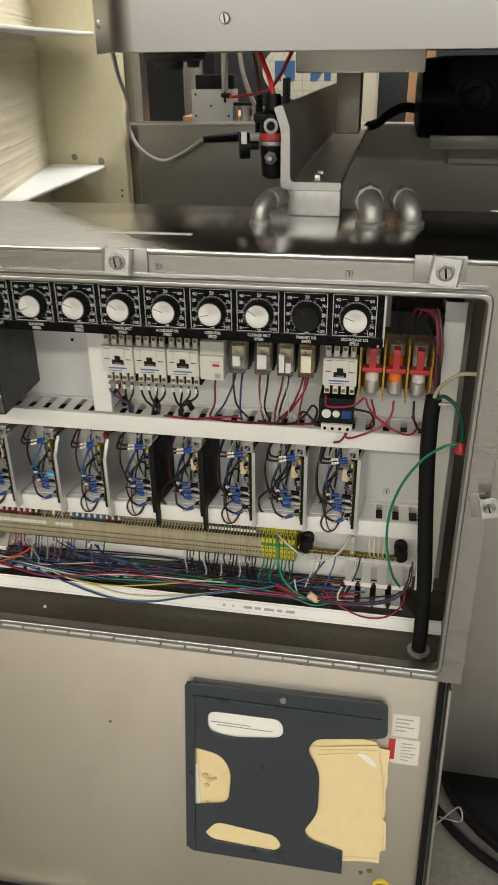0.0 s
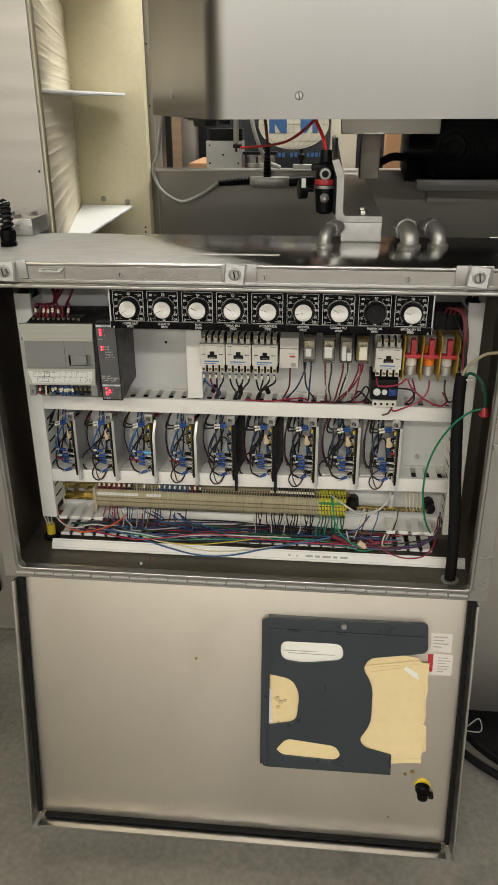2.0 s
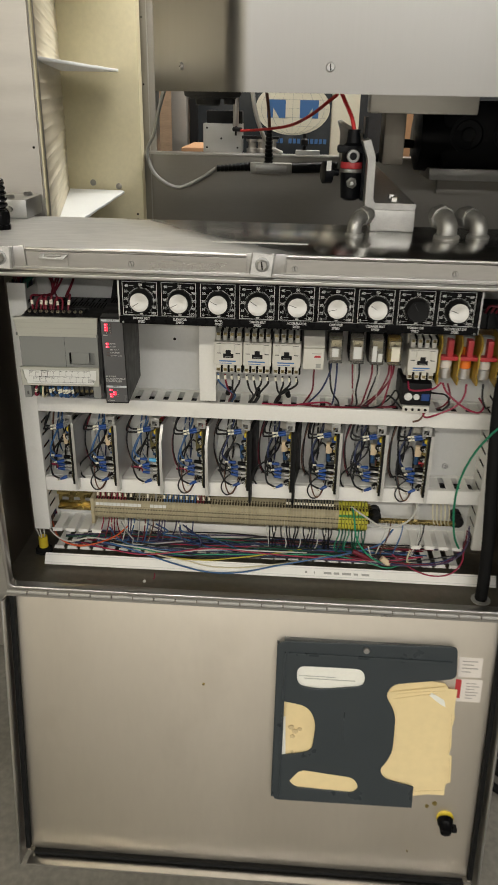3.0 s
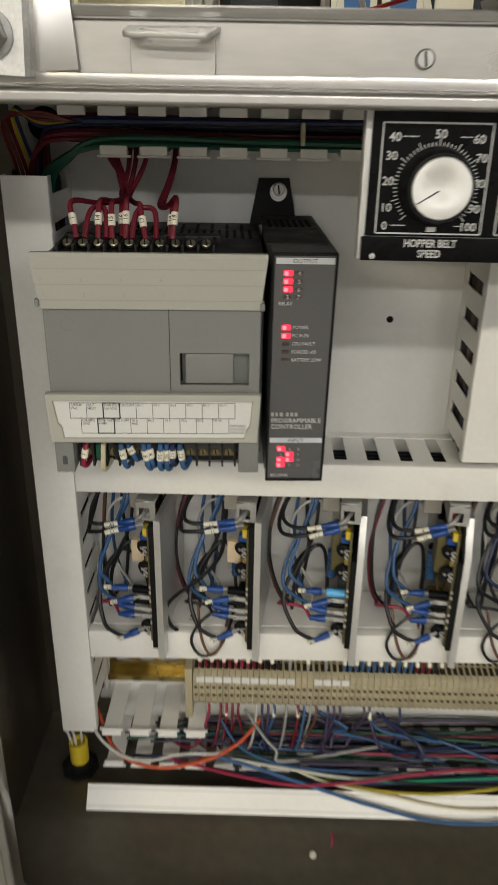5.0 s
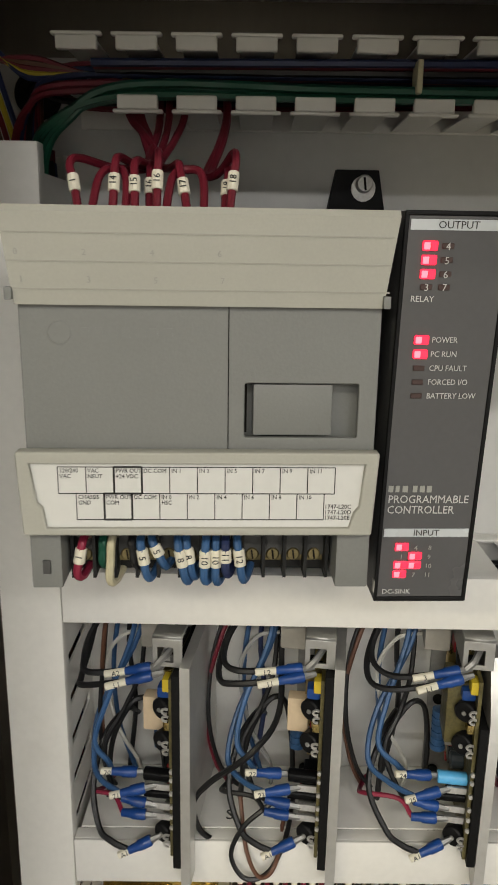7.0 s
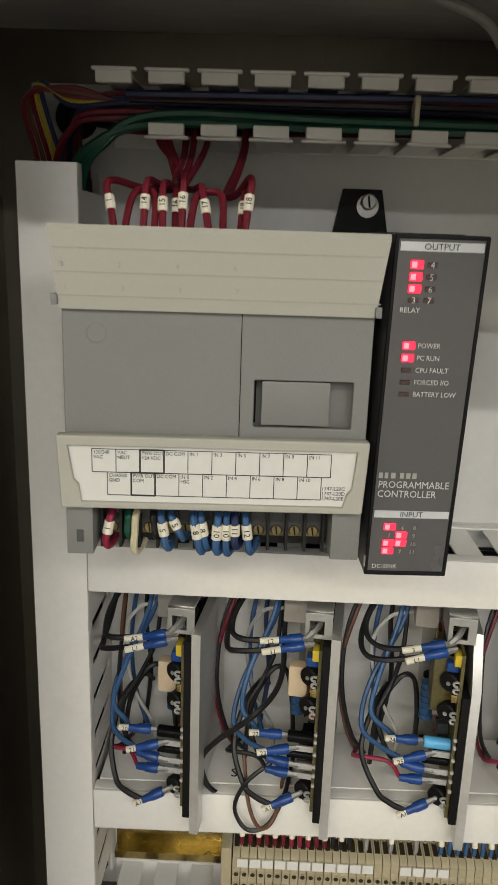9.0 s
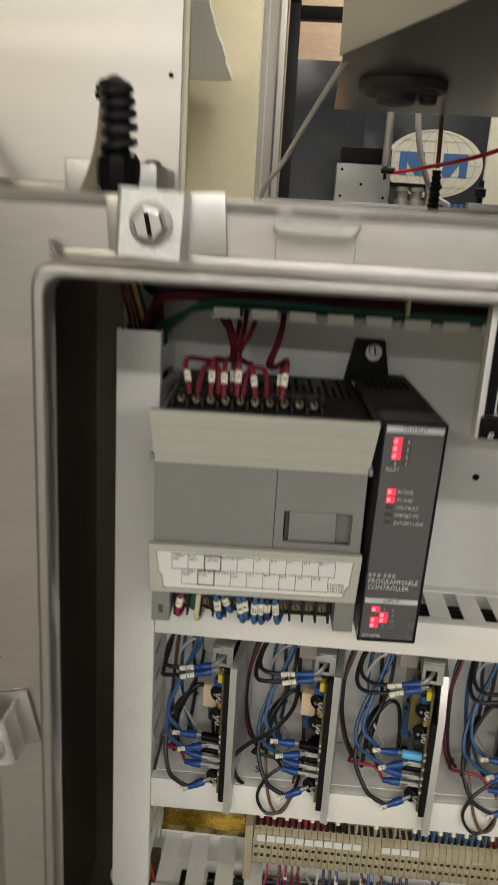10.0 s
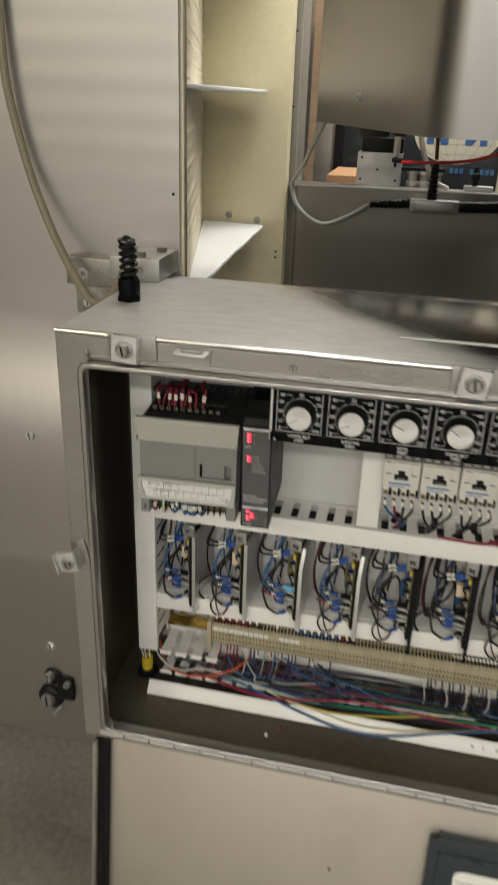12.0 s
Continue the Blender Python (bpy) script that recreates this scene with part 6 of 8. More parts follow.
def marker(p0, p1, s, r=0.0023, m="label"):
    """A cream sleeve with its number on a wire."""
    p0, p1 = Vector(p0), Vector(p1)
    bm = bmesh.new()
    cyl(bm, p0, p1, r, 10)
    mk = single("wire_marker", bm, M["sign"], "cream wire marker sleeve with black print", "wire marker", "wire markers")
    if s:
        d = (p1 - p0).normalized()
        if d.x < -0.3:
            d = -d
        mid = (p0 + p1) / 2
        fwd = Vector((0, -1, 0.25))
        fwd = (fwd - d * fwd.dot(d)).normalized()
        me = text_mesh(s, 0.0036, "CENTER")
        if not me.materials:
            me.materials.append(M["ink"])
        ob = new("lettering", me)
        ob.parent = mk
        rot = Matrix((d, fwd.cross(d), fwd)).transposed().to_4x4()
        ob.matrix_basis = Matrix.Translation(mid + fwd * (r + 0.0002)) @ rot @ Matrix.Translation((0, -0.0012, 0))
    return mk


# red wires from the upper terminals into the top duct
UP = [(-0.3608, "1", -0.3652, 1.1375, -0.347), (-0.3482, "14", -0.3482, 1.1380, -0.345), (-0.3400, "15", -0.3410, 1.1370, -0.350), (-0.3355, "16", -0.3362, 1.1365, -0.337),
      (-0.3320, "16", -0.3320, 1.1400, -0.333), (-0.3205, "17", -0.3240, 1.1360, -0.3265), (-0.3072, "18", -0.3062, 1.1360, -0.3085), (-0.3050, "18", -0.3030, 1.1400, -0.308)]
KNOT = Vector((-0.337, 0.112, 1.1370))
for i, (x, s, xt, zt, end) in enumerate(UP):
    back = i in (3, 6)
    base = Vector((x, 0.0785 + (0.007 if back else 0), 1.1185))
    top = Vector((xt, 0.0875 + (0.008 if back else 0), zt))
    knot = KNOT + Vector((0.0022 * (i % 3) - 0.002, 0.002 * (i % 2), 0.0015 * (i % 4))) if i < 6 else Vector((-0.3155 + 0.002 * (i - 6), 0.108, 1.1345))
    wire([base, base.lerp(top, 0.55), top - Vector((0, 0.0008, 0.0022)), top + Vector(((knot.x - xt) * 0.10, 0.0035, 0.0006)), top.lerp(knot, 0.55) + Vector((0, 0, -0.0016)), knot,
          knot.lerp(Vector((end, 0.135, 1.160)), 0.5) + Vector((0.001, 0, 0)), (end, 0.135, 1.160), (end - 0.001, 0.146, 1.174)], "red", 0.0016, "red wire from the controller into the top duct", n=8)
    marker(base.lerp(top, 0.36), base.lerp(top, 0.68), s, 0.0022)
for x0, x1 in ((-0.3560, -0.3440), (-0.3285, -0.3150)):
    wire([(x0, 0.0790, 1.1185), (x0 + 0.001, 0.086, 1.1290), (x0 + 0.003, 0.090, 1.1335), (x0 * 0.5 + x1 * 0.5, 0.092, 1.1345), (x1 - 0.002, 0.090, 1.1338), (x1, 0.086, 1.1290), (x1 + 0.0005, 0.0790, 1.1185)], "red", 0.0016, "red jumper wire on the controller terminals", n=8)
# wires from the lower terminals
DOWN = [(-0.3565, "pink", "1", -0.3592, 0.985), (-0.3497, "green", "", -0.3500, 0.989), (-0.3462, "cream", "", -0.3472, 0.983), (-0.3395, "black", "", -0.3380, 0.989), (-0.3362, "blue", "5", -0.3335, 0.985), (-0.3325, "blue", "5", -0.3275, 0.989),
        (-0.3225, "blue", "8", -0.3192, 0.984), (-0.3195, "blue", "8", -0.3168, 0.985), (-0.3115, "blue", "10", -0.3122, 0.984), (-0.3080, "blue", "10", -0.3080, 0.983), (-0.3045, "dark_blue", "11", -0.3042, 0.987), (-0.3005, "blue", "12", -0.2982, 0.984)]
for i, (x, c, s, xe, ze) in enumerate(DOWN):
    y0 = 0.0470 + 0.0018 * (i % 2)
    p1, p2 = Vector((x + (xe - x) * 0.2, y0, 1.0005)), Vector((xe, y0 - 0.001, ze + 0.0035))
    wire([(x, 0.0560, 1.0030), p1, p1.lerp(p2, 0.5), p2, (xe + 0.0012, y0 + 0.0035, ze + 0.0006), (xe + 0.0035, 0.064, ze + 0.0030), (x + 0.007, 0.085, 0.990), (x + 0.010, 0.12, 0.984), (x + 0.012, 0.150, 0.968), (x + 0.012, 0.162, 0.945)], c, 0.0016, c.replace("_", " ") + " wire from the controller terminals down into the duct", n=8)
    bm = bmesh.new()
    lathe(bm, (x, 0.0555, 1.0035), (0.05, -0.75, -0.65), [(0, 0.0022), (0.0045, 0.0016)], 8)
    single("ferrule", bm, M["brass_pale"], "tinned ferrule crimped on a controller wire", "ferrule", "ferrules")
    if s:
        marker(p1.lerp(p2, 0.18), p1.lerp(p2, 0.68), s, 0.0022)

# ---- speed control panel ----
KX = [-0.173 + 0.05625 * k for k in range(9)]
KN = ["HOPPER BELT\nSPEED", "ELEVATOR\nSPEED", "BOWL\nSPEED", "TIMING BELT\nSPEED", "ACCELERATOR\nSPEED", "ORIENTER\nSPEED", "CLEANER BELT\nSPEED", "PRIMARY DIS\nSPEED", "SECONDARY DIS\nSPEED"]
KA = [212, 206, 155, 145, 160, 193, 146, 120, 161]
ctl = thing("speed_control_panel", (0.05, 0.006, 1.124), "black speed control panel with nine graduated dials", "control panel")
box_part("bracket", (-0.2070, 0.3110, 0.0022, 0.0050, 1.1240, 1.1915), M["panel_white"], ctl, 0.0006)
box_part("bracket_side", (-0.2070, -0.2045, 0.0052, 0.012, 1.1240, 1.1915), M["panel_white"], ctl, 0.0006)
box_part("bracket_side", (0.3085, 0.3110, 0.0052, 0.012, 1.1240, 1.1915), M["panel_white"], ctl, 0.0006)
box_part("bracket_hanger", (-0.2040, 0.3080, 0.0052, 0.0075, 1.180, 1.2235), M["alu"], ctl)
box_part("overlay", (-0.2040, 0.3085, 0.0008, 0.0020, 1.1355, 1.1910), M["gloss_black"], ctl, 0, "black printed overlay")
box_part("caption_strip", (-0.2055, 0.3095, -0.0006, 0.0020, 1.1240, 1.1350), M["gloss_black"], ctl, 0.0003)
# printed scale of one dial
bm = bmesh.new()
ZC = -0.0012
rule(bm, -0.0262, 0.0232, -0.0222, 0.0262, 0.0007, 0.0)
for k in range(51):
    a = math.radians(225 - 270 * k / 50)
    long = k % 5 == 0
    r0, r1 = 0.0178, (0.0212 if long else 0.0196)
    d = Vector((math.cos(a), 0, math.sin(a)))
    n2 = Vector((-d.z, 0, d.x))
    q = [bm.verts.new(Vector((0, 0, ZC)) + d * r + n2 * s * 0.00022) for r, s in ((r0, -1), (r1, -1), (r1, 1), (r0, 1))]
    bm.faces.new(q)
NUM = [("0", -0.0222, -0.0190), ("10", -0.0222, -0.0108), ("20", -0.0222, 0.0010), ("30", -0.0215, 0.0120), ("40", -0.0205, 0.0200), ("50", 0, 0.0215), ("60", 0.0175, 0.0195), ("70", 0.0195, 0.0115), ("80", 0.0198, 0.0005), ("90", 0.0190, -0.0108), ("100", 0.0170, -0.0190)]
for s, x, z in NUM:
    join_bm(bm, text_mesh(s, 0.0054, "CENTER", bold=0.00008), pose(x, 0, z - 0.0016, 90))
for x0, x1, z in ((-0.0195, -0.0125, -0.0185), (-0.017, -0.010, 0.0205), (0.009, 0.0145, 0.0205), (0.0105, 0.0135, -0.0185)):
    bx(bm, x0, x1, 0, 0.0001, z - 0.0002, z + 0.0002)
bx(bm, -0.0022, 0.0022, 0, 0.0001, -0.0213, -0.0190)
scale_me = finish("dial_scale", bm, M["white_ink"])
bm = bmesh.new()
prof = [(0, 0.0172), (0.004, 0.0168), (0.0115, 0.0158), (0.0125, 0.0150)]
lathe(bm, (0, 0, 0), (0, -1, 0), prof, 40)
for i, v in enumerate(bm.verts):
    if i % 2 and 0 < -v.co.y < 0.012:
        v.co.x *= 0.965
        v.co.z *= 0.965
skirt_me = finish("skirt", bm, M["black"])
bm = bmesh.new()
lathe(bm, (0, -0.0125, 0), (0, -1, 0), [(0, 0.0134), (0.0012, 0.0136), (0.0018, 0.0131), (0.0020, 0.0082), (0.0019, 0.0078)], 40)
cap_me = finish("knob_cap", bm, M["alu_cap"])
bm = bmesh.new()
lathe(bm, (0, -0.0125, 0), (0, -1, 0), [(0, 0.0148), (0.0010, 0.0145), (0.0005, 0.012)], 40)
dark_me = finish("knob_end", bm, M["black"])
bm = bmesh.new()
bx(bm, 0.0015, 0.0126, -0.01475, -0.0144, -0.0003, 0.0003)
line_me = finish("pointer", bm, M["ink"])
for k, x in enumerate(KX):
    ob = hang(new("dial_scale", scale_me), ctl)
    ob.location += Vector((x, 0.0006, 1.1590))
    kn = hang(new("knob", skirt_me), ctl)
    kn.matrix_basis = Matrix.Translation(kn.location) @ pose(x, 0.0006, 1.1585, 0, -KA[k], 0)
    tagged(kn, "plain black knob without its cap" if k == 7 else "black knob with an aluminium cap")
    c = new("knob_cap" if k != 7 else "knob_end", cap_me if k != 7 else dark_me)
    c.parent = kn
    pl = new("pointer", line_me)
    pl.parent = kn
    if k == 7:
        pl.location = (0, 0.0010, 0)
    text(KN[k], (x, -0.0008, 1.1308), 0.0051, M["white_ink"], ctl, "CENTER", 0.80, bold=0.0001)
for x in (-0.2, 0.304):
    screw((x, -0.0006, 1.1262), (0, -1, 0), 0.0015, 0.0008, ctl, 10, "zinc")


# ---- contactors, relays, fuses ----
def contactor(x, z0=1.010, z1=1.088, yf=0.108):
    c = thing("contactor", (0, 0, 0), "pale grey three-pole contactor on the mounting plate", "contactor", "contactors")
    w = 0.0232
    box_part("base", (-w, w, 0.030, PY - yf, -0.036, 0.036), M["contactor"], c, 0.001)
    bm = bmesh.new()
    bx(bm, -w * 0.98, w * 0.98, 0.0, 0.032, -0.0205, 0.0190, 0.0012)
    part("body", bm, M["contactor"], c)
    box_part("bridge", (-0.0105, 0.0105, -0.0020, 0.002, 0.0035, 0.0165), M["contactor"], c, 0.0008)
    for s in (-1, 1):
        box_part("side_rib", (s * 0.0175 - 0.0040, s * 0.0175 + 0.0040, -0.0012, 0.002, 0.0005, 0.0150), M["contactor"], c, 0.0006)
    box_part("window", (-0.0085, 0.0085, -0.0008, 0.001, -0.0080, -0.0010), M["black"], c, 0.0005)
    box_part("window_neck", (-0.0042, 0.0042, -0.0024, 0.001, -0.0018, 0.0058), M["black"], c, 0.0005)
    box_part("armature", (-0.0055, 0.0055, -0.0014, -0.0006, -0.0066, -0.0052), M["plc_mid"], c, 0.0003)
    for s in (1, -1):
        for k in range(4):
            xx = -0.0168 + k * 0.0112
            box_part("terminal", (xx - 0.0036, xx + 0.0036, 0.006, 0.034, s * 0.0265 - 0.0085, s * 0.0265 + 0.0065), M["contactor"], c, 0.0006)
            # dark block stands for the shade between two terminals
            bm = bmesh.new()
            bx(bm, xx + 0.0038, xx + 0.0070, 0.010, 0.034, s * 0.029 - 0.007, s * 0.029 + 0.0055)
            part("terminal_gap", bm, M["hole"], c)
            ob = hang(new("terminal_screw", scm), c)
            ob.location = (xx, 0.0055, s * 0.0300)
            ob.scale = (0.8, 1, 0.8)
    box_part("print_bar", (-0.0145, 0.0125, -0.0004, 0.0, -0.0145, -0.0125), M["logo_blue"], c)
    box_part("print_bar", (-0.0145, 0.0060, -0.0004, 0.0, -0.0178, -0.0168), M["logo_blue"], c)
    for q in ((-0.019, -0.011, 0.0150, 0.0156), (0.010, 0.019, 0.0150, 0.0156), (0.012, 0.019, -0.001, 0.0008), (-0.019, -0.012, -0.001, 0.0002)):
        box_part("print_line", (q[0], q[1], -0.0003, 0, q[2], q[3]), M["ink"], c)
    c.location = (x, yf, (z0 + z1) / 2)
    return c


for x in (-0.0560, -0.0090, 0.0385, 0.2560):
    contactor(x)

tm = thing("timer_relay", (0.082, PY, 1.03), "grey and white timer relay with a red mark", "timer relay")
box_part("body", (0.0655, 0.0985, 0.102, PY, 1.0650, 1.0840), M["contactor"], tm, 0.001)
box_part("front_block", (0.0655, 0.0985, 0.098, PY, 1.0300, 1.0645), M["contactor"], tm, 0.001)
box_part("red_mark", (0.0830, 0.0930, 0.0975, 0.0979, 1.0500, 1.0535), M["red_plastic"], tm)
box_part("print_bar", (0.0790, 0.0940, 0.0975, 0.0979, 1.0560, 1.0572), M["grey_ink"], tm)
box_part("code_mark", (0.0860, 0.0940, 0.0975, 0.0979, 1.0330, 1.0400), M["grey_ink"], tm)

RX = [(0.1170, "blade"), (0.1515, "white"), (0.1825, "pair"), (0.2105, "yellow")]
for x, kind_ in RX:
    r = thing("plug_in_relay", (x, PY, 1.03), "clear plug-in relay in a black socket", "relay", "plug-in relays")
    box_part("socket", (x - 0.0112, x + 0.0112, 0.135, PY, 1.034, 1.094), M["black"], r, 0.001)
    for s in (-0.006, 0.006):
        ob = hang(new("terminal_screw", scm), r)
        ob.location += Vector((x + s * 0.9, 0.1345, 1.0885))
    box_part("inner_block", (x - 0.0092, x + 0.0092, 0.114, 0.1342, 1.043, 1.081), M["relay_grey" if kind_ != "yellow" else "fuse_block"], r, 0.001)
    box_part("coil", (x - 0.0065, x + 0.0065, 0.106, 0.1138, 1.047, 1.061), M["relay_grey" if kind_ != "yellow" else "yellow"], r, 0.001)
    box_part("frame", (x - 0.008, x + 0.008, 0.108, 0.1138, 1.066, 1.078), M["brass_pale"], r, 0.001)
    bm = bmesh.new()
    bx(bm, x - 0.0108, x + 0.0108, 0.100, 0.1348, 1.041, 1.083, 0.0012)
    part("clear_case", bm, M["clear"], r, "clear plastic case")
    for dx0, dx1, za, zb in {"blade": ((-0.006, 0.004, 1.052, 1.066),), "white": ((-0.007, 0.006, 1.050, 1.070),), "pair": ((-0.008, -0.001, 1.046, 1.072), (0.001, 0.008, 1.046, 1.060)), "yellow": ((-0.006, 0.007, 1.048, 1.072),)}[kind_]:
        box_part("paper_tag", (x + dx0, x + dx1, 0.0992, 0.0998, za, zb), M["label" if kind_ != "yellow" else "sign"], r)

ol = thing("overload_relay", (0.252, PY, 0.957), "black overload relay with two white dials and a blue button", "overload relay")
box_part("body", (0.2290, 0.2770, 0.112, PY, 0.9700, 1.0080), M["black"], ol, 0.0015)
box_part("terminal_row", (0.2330, 0.2760, 0.110, PY, 0.9575, 0.9690), M["contactor"], ol, 0.001)
for x, rr in ((0.2400, 0.0065), (0.2535, 0.0050)):
    bm = bmesh.new()
    lathe(bm, (x, 0.112, 0.9850), (0, -1, 0), [(0, rr), (0.002, rr), (0.0025, rr * 0.8)], 20)
    bx(bm, x - rr * 0.7, x + rr * 0.7, 0.1090, 0.1097, 0.9845, 0.9855)
    part("set_dial", bm, M["label"], ol)
box_part("reset_button", (0.2610, 0.2745, 0.109, 0.112, 0.9790, 0.9910), M["blue"], ol, 0.001)
for k in range(4):
    bm = bmesh.new()
    cyl(bm, (0.2385 + k * 0.0105, 0.1101, 0.9630), (0.2385 + k * 0.0105, 0.1094, 0.9630), 0.0024, 10)
    part("terminal_hole", bm, M["hole"], ol)

fb = thing("fuse_block", (0.328, PY, 1.008), "amber moulded fuse block with three cartridge fuses", "fuse block")
box_part("base", (0.2810, 0.3770, 0.160, PY, 1.0080, 1.0890), M["fuse_base"], fb, 0.001)
for x in (0.2825, 0.3140, 0.3450, 0.3755):
    bm = bmesh.new()
    pr = [(0.160, 1.008), (0.105, 1.010), (0.103, 1.020), (0.112, 1.024), (0.108, 1.040), (0.110, 1.060), (0.103, 1.068), (0.100, 1.080), (0.110, 1.090), (0.160, 1.090)]
    a = [bm.verts.new((x - 0.0012, y, z)) for y, z in pr]
    b = [bm.verts.new((x + 0.0012, y, z)) for y, z in pr]
    skin(bm, a, b)
    bm.faces.new(a[::-1])
    bm.faces.new(b)
    part("barrier", bm, M["fuse_block"], fb)
for x, m in ((0.2985, "ceramic"), (0.3295, "orange"), (0.3605, "ceramic")):
    f = thing("cartridge_fuse", (x, 0.14, 1.02), "cartridge fuse with " + ("an orange" if m == "orange" else "a white") + " body and metal ends", "fuse", "cartridge fuses")
    bm = bmesh.new()
    cyl(bm, (x, 0.137, 1.030), (x, 0.137, 1.068), 0.0098, 18)
    part("barrel", bm, M[m], f)
    for za, zb in ((1.012, 1.0305), (1.0675, 1.084)):
        bm = bmesh.new()
        cyl(bm, (x, 0.137, za), (x, 0.137, zb), 0.0104, 18)
        part("end_cap", bm, M["zinc"], f)
    pu = thing("fuse_puller", (x, 0.12, 1.05), "red plastic fuse clip holder", "fuse puller", "fuse pullers")
    bm = bmesh.new()
    bx(bm, x - 0.0045, x + 0.0045, 0.110, 0.1275, 1.056, 1.083, 0.001)
    bx(bm, x - 0.0135, x + 0.0135, 0.112, 0.1272, 1.049, 1.0555, 0.001)
    part("clip", bm, M["red_plastic"], pu)
pd = thing("power_block", (0.36, PY, 1.10), "black power distribution block above the fuses", "terminal block")
box_part("body", (0.3180, 0.3850, 0.120, PY, 1.1010, 1.1330), M["black"], pd, 0.002)
for k in range(3):
    box_part("barrier", (0.3300 + k * 0.020, 0.3325 + k * 0.020, 0.112, 0.1195, 1.1020, 1.1320), M["black"], pd, 0.0006)

# ---- terminal rail ----
rail = thing("din_rail", (-0.1, PY, 0.70), "yellow passivated mounting rail with slots", "rail")
bm = bmesh.new()
pr = [(0.1705, 0.7435), (0.1705, 0.7380), (0.1795, 0.7380), (0.1795, 0.7110), (0.1705, 0.7110), (0.1705, 0.7055),
      (0.1720, 0.7055), (0.1720, 0.7095), (PY, 0.7095), (PY, 0.7395), (0.1720, 0.7395), (0.1720, 0.7435)]
a = [bm.verts.new((-0.3850, y, z)) for y, z in pr]
b = [bm.verts.new((0.2050, y, z)) for y, z in pr]
skin(bm, a, b)
bm.faces.new(a[::-1])
bm.faces.new(b)
part("profile", bm, M["rail"], rail)
for x in (-0.372, -0.350, -0.328):
    bm = bmesh.new()
    bx(bm, x - 0.006, x + 0.006, 0.1790, 0.1796, 0.7215, 0.7275, 0.0002, 1)
    part("slot", bm, M["alu_dull"], rail)
ts = thing("terminal_strip", (-0.05, 0.16, 0.70), "long strip of beige screw terminals on the rail", "terminal strip")
TP = 0.00515


def terminal_bm(m0, stripe=False):
    bm = bmesh.new()
    pr = [(0.1705, 0.6970), (0.1520, 0.7000), (0.1430, 0.7085), (0.1360, 0.7150), (0.1335, 0.7190), (0.1335, 0.7310), (0.1322, 0.7320), (0.1322, 0.7385), (0.1335, 0.7395), (0.1335, 0.7465), (0.1360, 0.7490), (0.1470, 0.7510), (0.1520, 0.7540), (0.1705, 0.7540)]
    w = TP * 0.46
    a = [bm.verts.new((-w, y, z)) for y, z in pr]
    b = [bm.verts.new((w, y, z)) for y, z in pr]
    skin(bm, a, b)
    bm.faces.new(a[::-1])
    bm.faces.new(b)
    for (y, z), (dy, dz) in (((0.1490, 0.7525), (-0.5, 0.86)), ((0.1395, 0.7118), (-0.7, -0.7)), ((0.1322, 0.7353), (-1, 0)), ((0.1335, 0.7258), (-1, 0))):
        lathe(bm, (0, y, z), (0, dy, dz), [(-0.0003, 0.0023), (0.0006, 0.0022), (0.0006, 0.0016)], 8, 0)
        lathe(bm, (0, y, z), (0, dy, dz), [(0.0003, 0.0015), (0.00075, 0.0015)], 8, 1)
    # dark quads on the slope paint the shade of the wire entries
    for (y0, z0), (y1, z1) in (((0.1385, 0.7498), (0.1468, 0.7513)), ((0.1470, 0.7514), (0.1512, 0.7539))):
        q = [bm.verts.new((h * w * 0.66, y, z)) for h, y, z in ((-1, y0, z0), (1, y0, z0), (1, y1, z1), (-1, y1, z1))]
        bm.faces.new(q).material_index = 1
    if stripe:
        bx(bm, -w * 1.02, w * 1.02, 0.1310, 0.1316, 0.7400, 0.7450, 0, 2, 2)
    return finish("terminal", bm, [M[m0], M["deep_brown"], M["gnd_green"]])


tmesh = terminal_bm("terminal")
gmesh = terminal_bm("gnd", True)
x = -0.3010
while x < 0.1420:
    ob = hang(new("terminal", tmesh), ts)
    ob.location += Vector((x, 0, 0))
    x += TP
gx = []
while x < 0.198:
    ob = hang(new("ground_terminal", gmesh), ts)
    ob.location += Vector((x, 0, 0))
    gx.append(x)
    x += TP * 1.15
box_part("end_stop", (-0.3105, -0.3040, 0.132, 0.175, 0.700, 0.754), M["terminal"], ts, 0.001)
bm = bmesh.new()
for k in range(17):
    if k not in (11, 12):
        bx(bm, -0.3005 + k * TP * 1.5, -0.3005 + k * TP * 1.5 + 0.0066, 0.1322, 0.1330, 0.7400, 0.7460)
tagged(part("marker_tag", bm, M["label"], ts), kind="stuff")
rng = random.Random(3)
tw = Bundle()
cols_up = ["red"] * 6 + ["pink"] * 3 + ["red"] * 2 + ["black"] * 3 + ["grey"] * 10 + ["blue"] * 12 + ["red"] * 3 + ["black", "black"]
for k, c in enumerate(cols_up):
    x = -0.298 + k * TP
    if c == "grey" and k % 3:
        continue
    tw.add([(x, 0.1415, 0.7480), (x, 0.1405, 0.7560), (x + rng.uniform(-0.002, 0.002), 0.146, 0.768), (x + rng.uniform(-0.004, 0.004), 0.165, 0.788)], c, 0.0014)
    if k % 2 == 0:
        marker((x, 0.1404, 0.7560), (x, 0.1425, 0.7620), "", 0.0018)
for k in range(17):
    x = 0.050 + k * TP
    tw.add([(x, 0.1415, 0.7480), (x, 0.1405, 0.7560), (x, 0.146, 0.768), (x + rng.uniform(-0.003, 0.003), 0.165, 0.788)], "black", 0.0014)
    marker((x, 0.1404, 0.7560), (x, 0.1420, 0.7605), "", 0.0017)
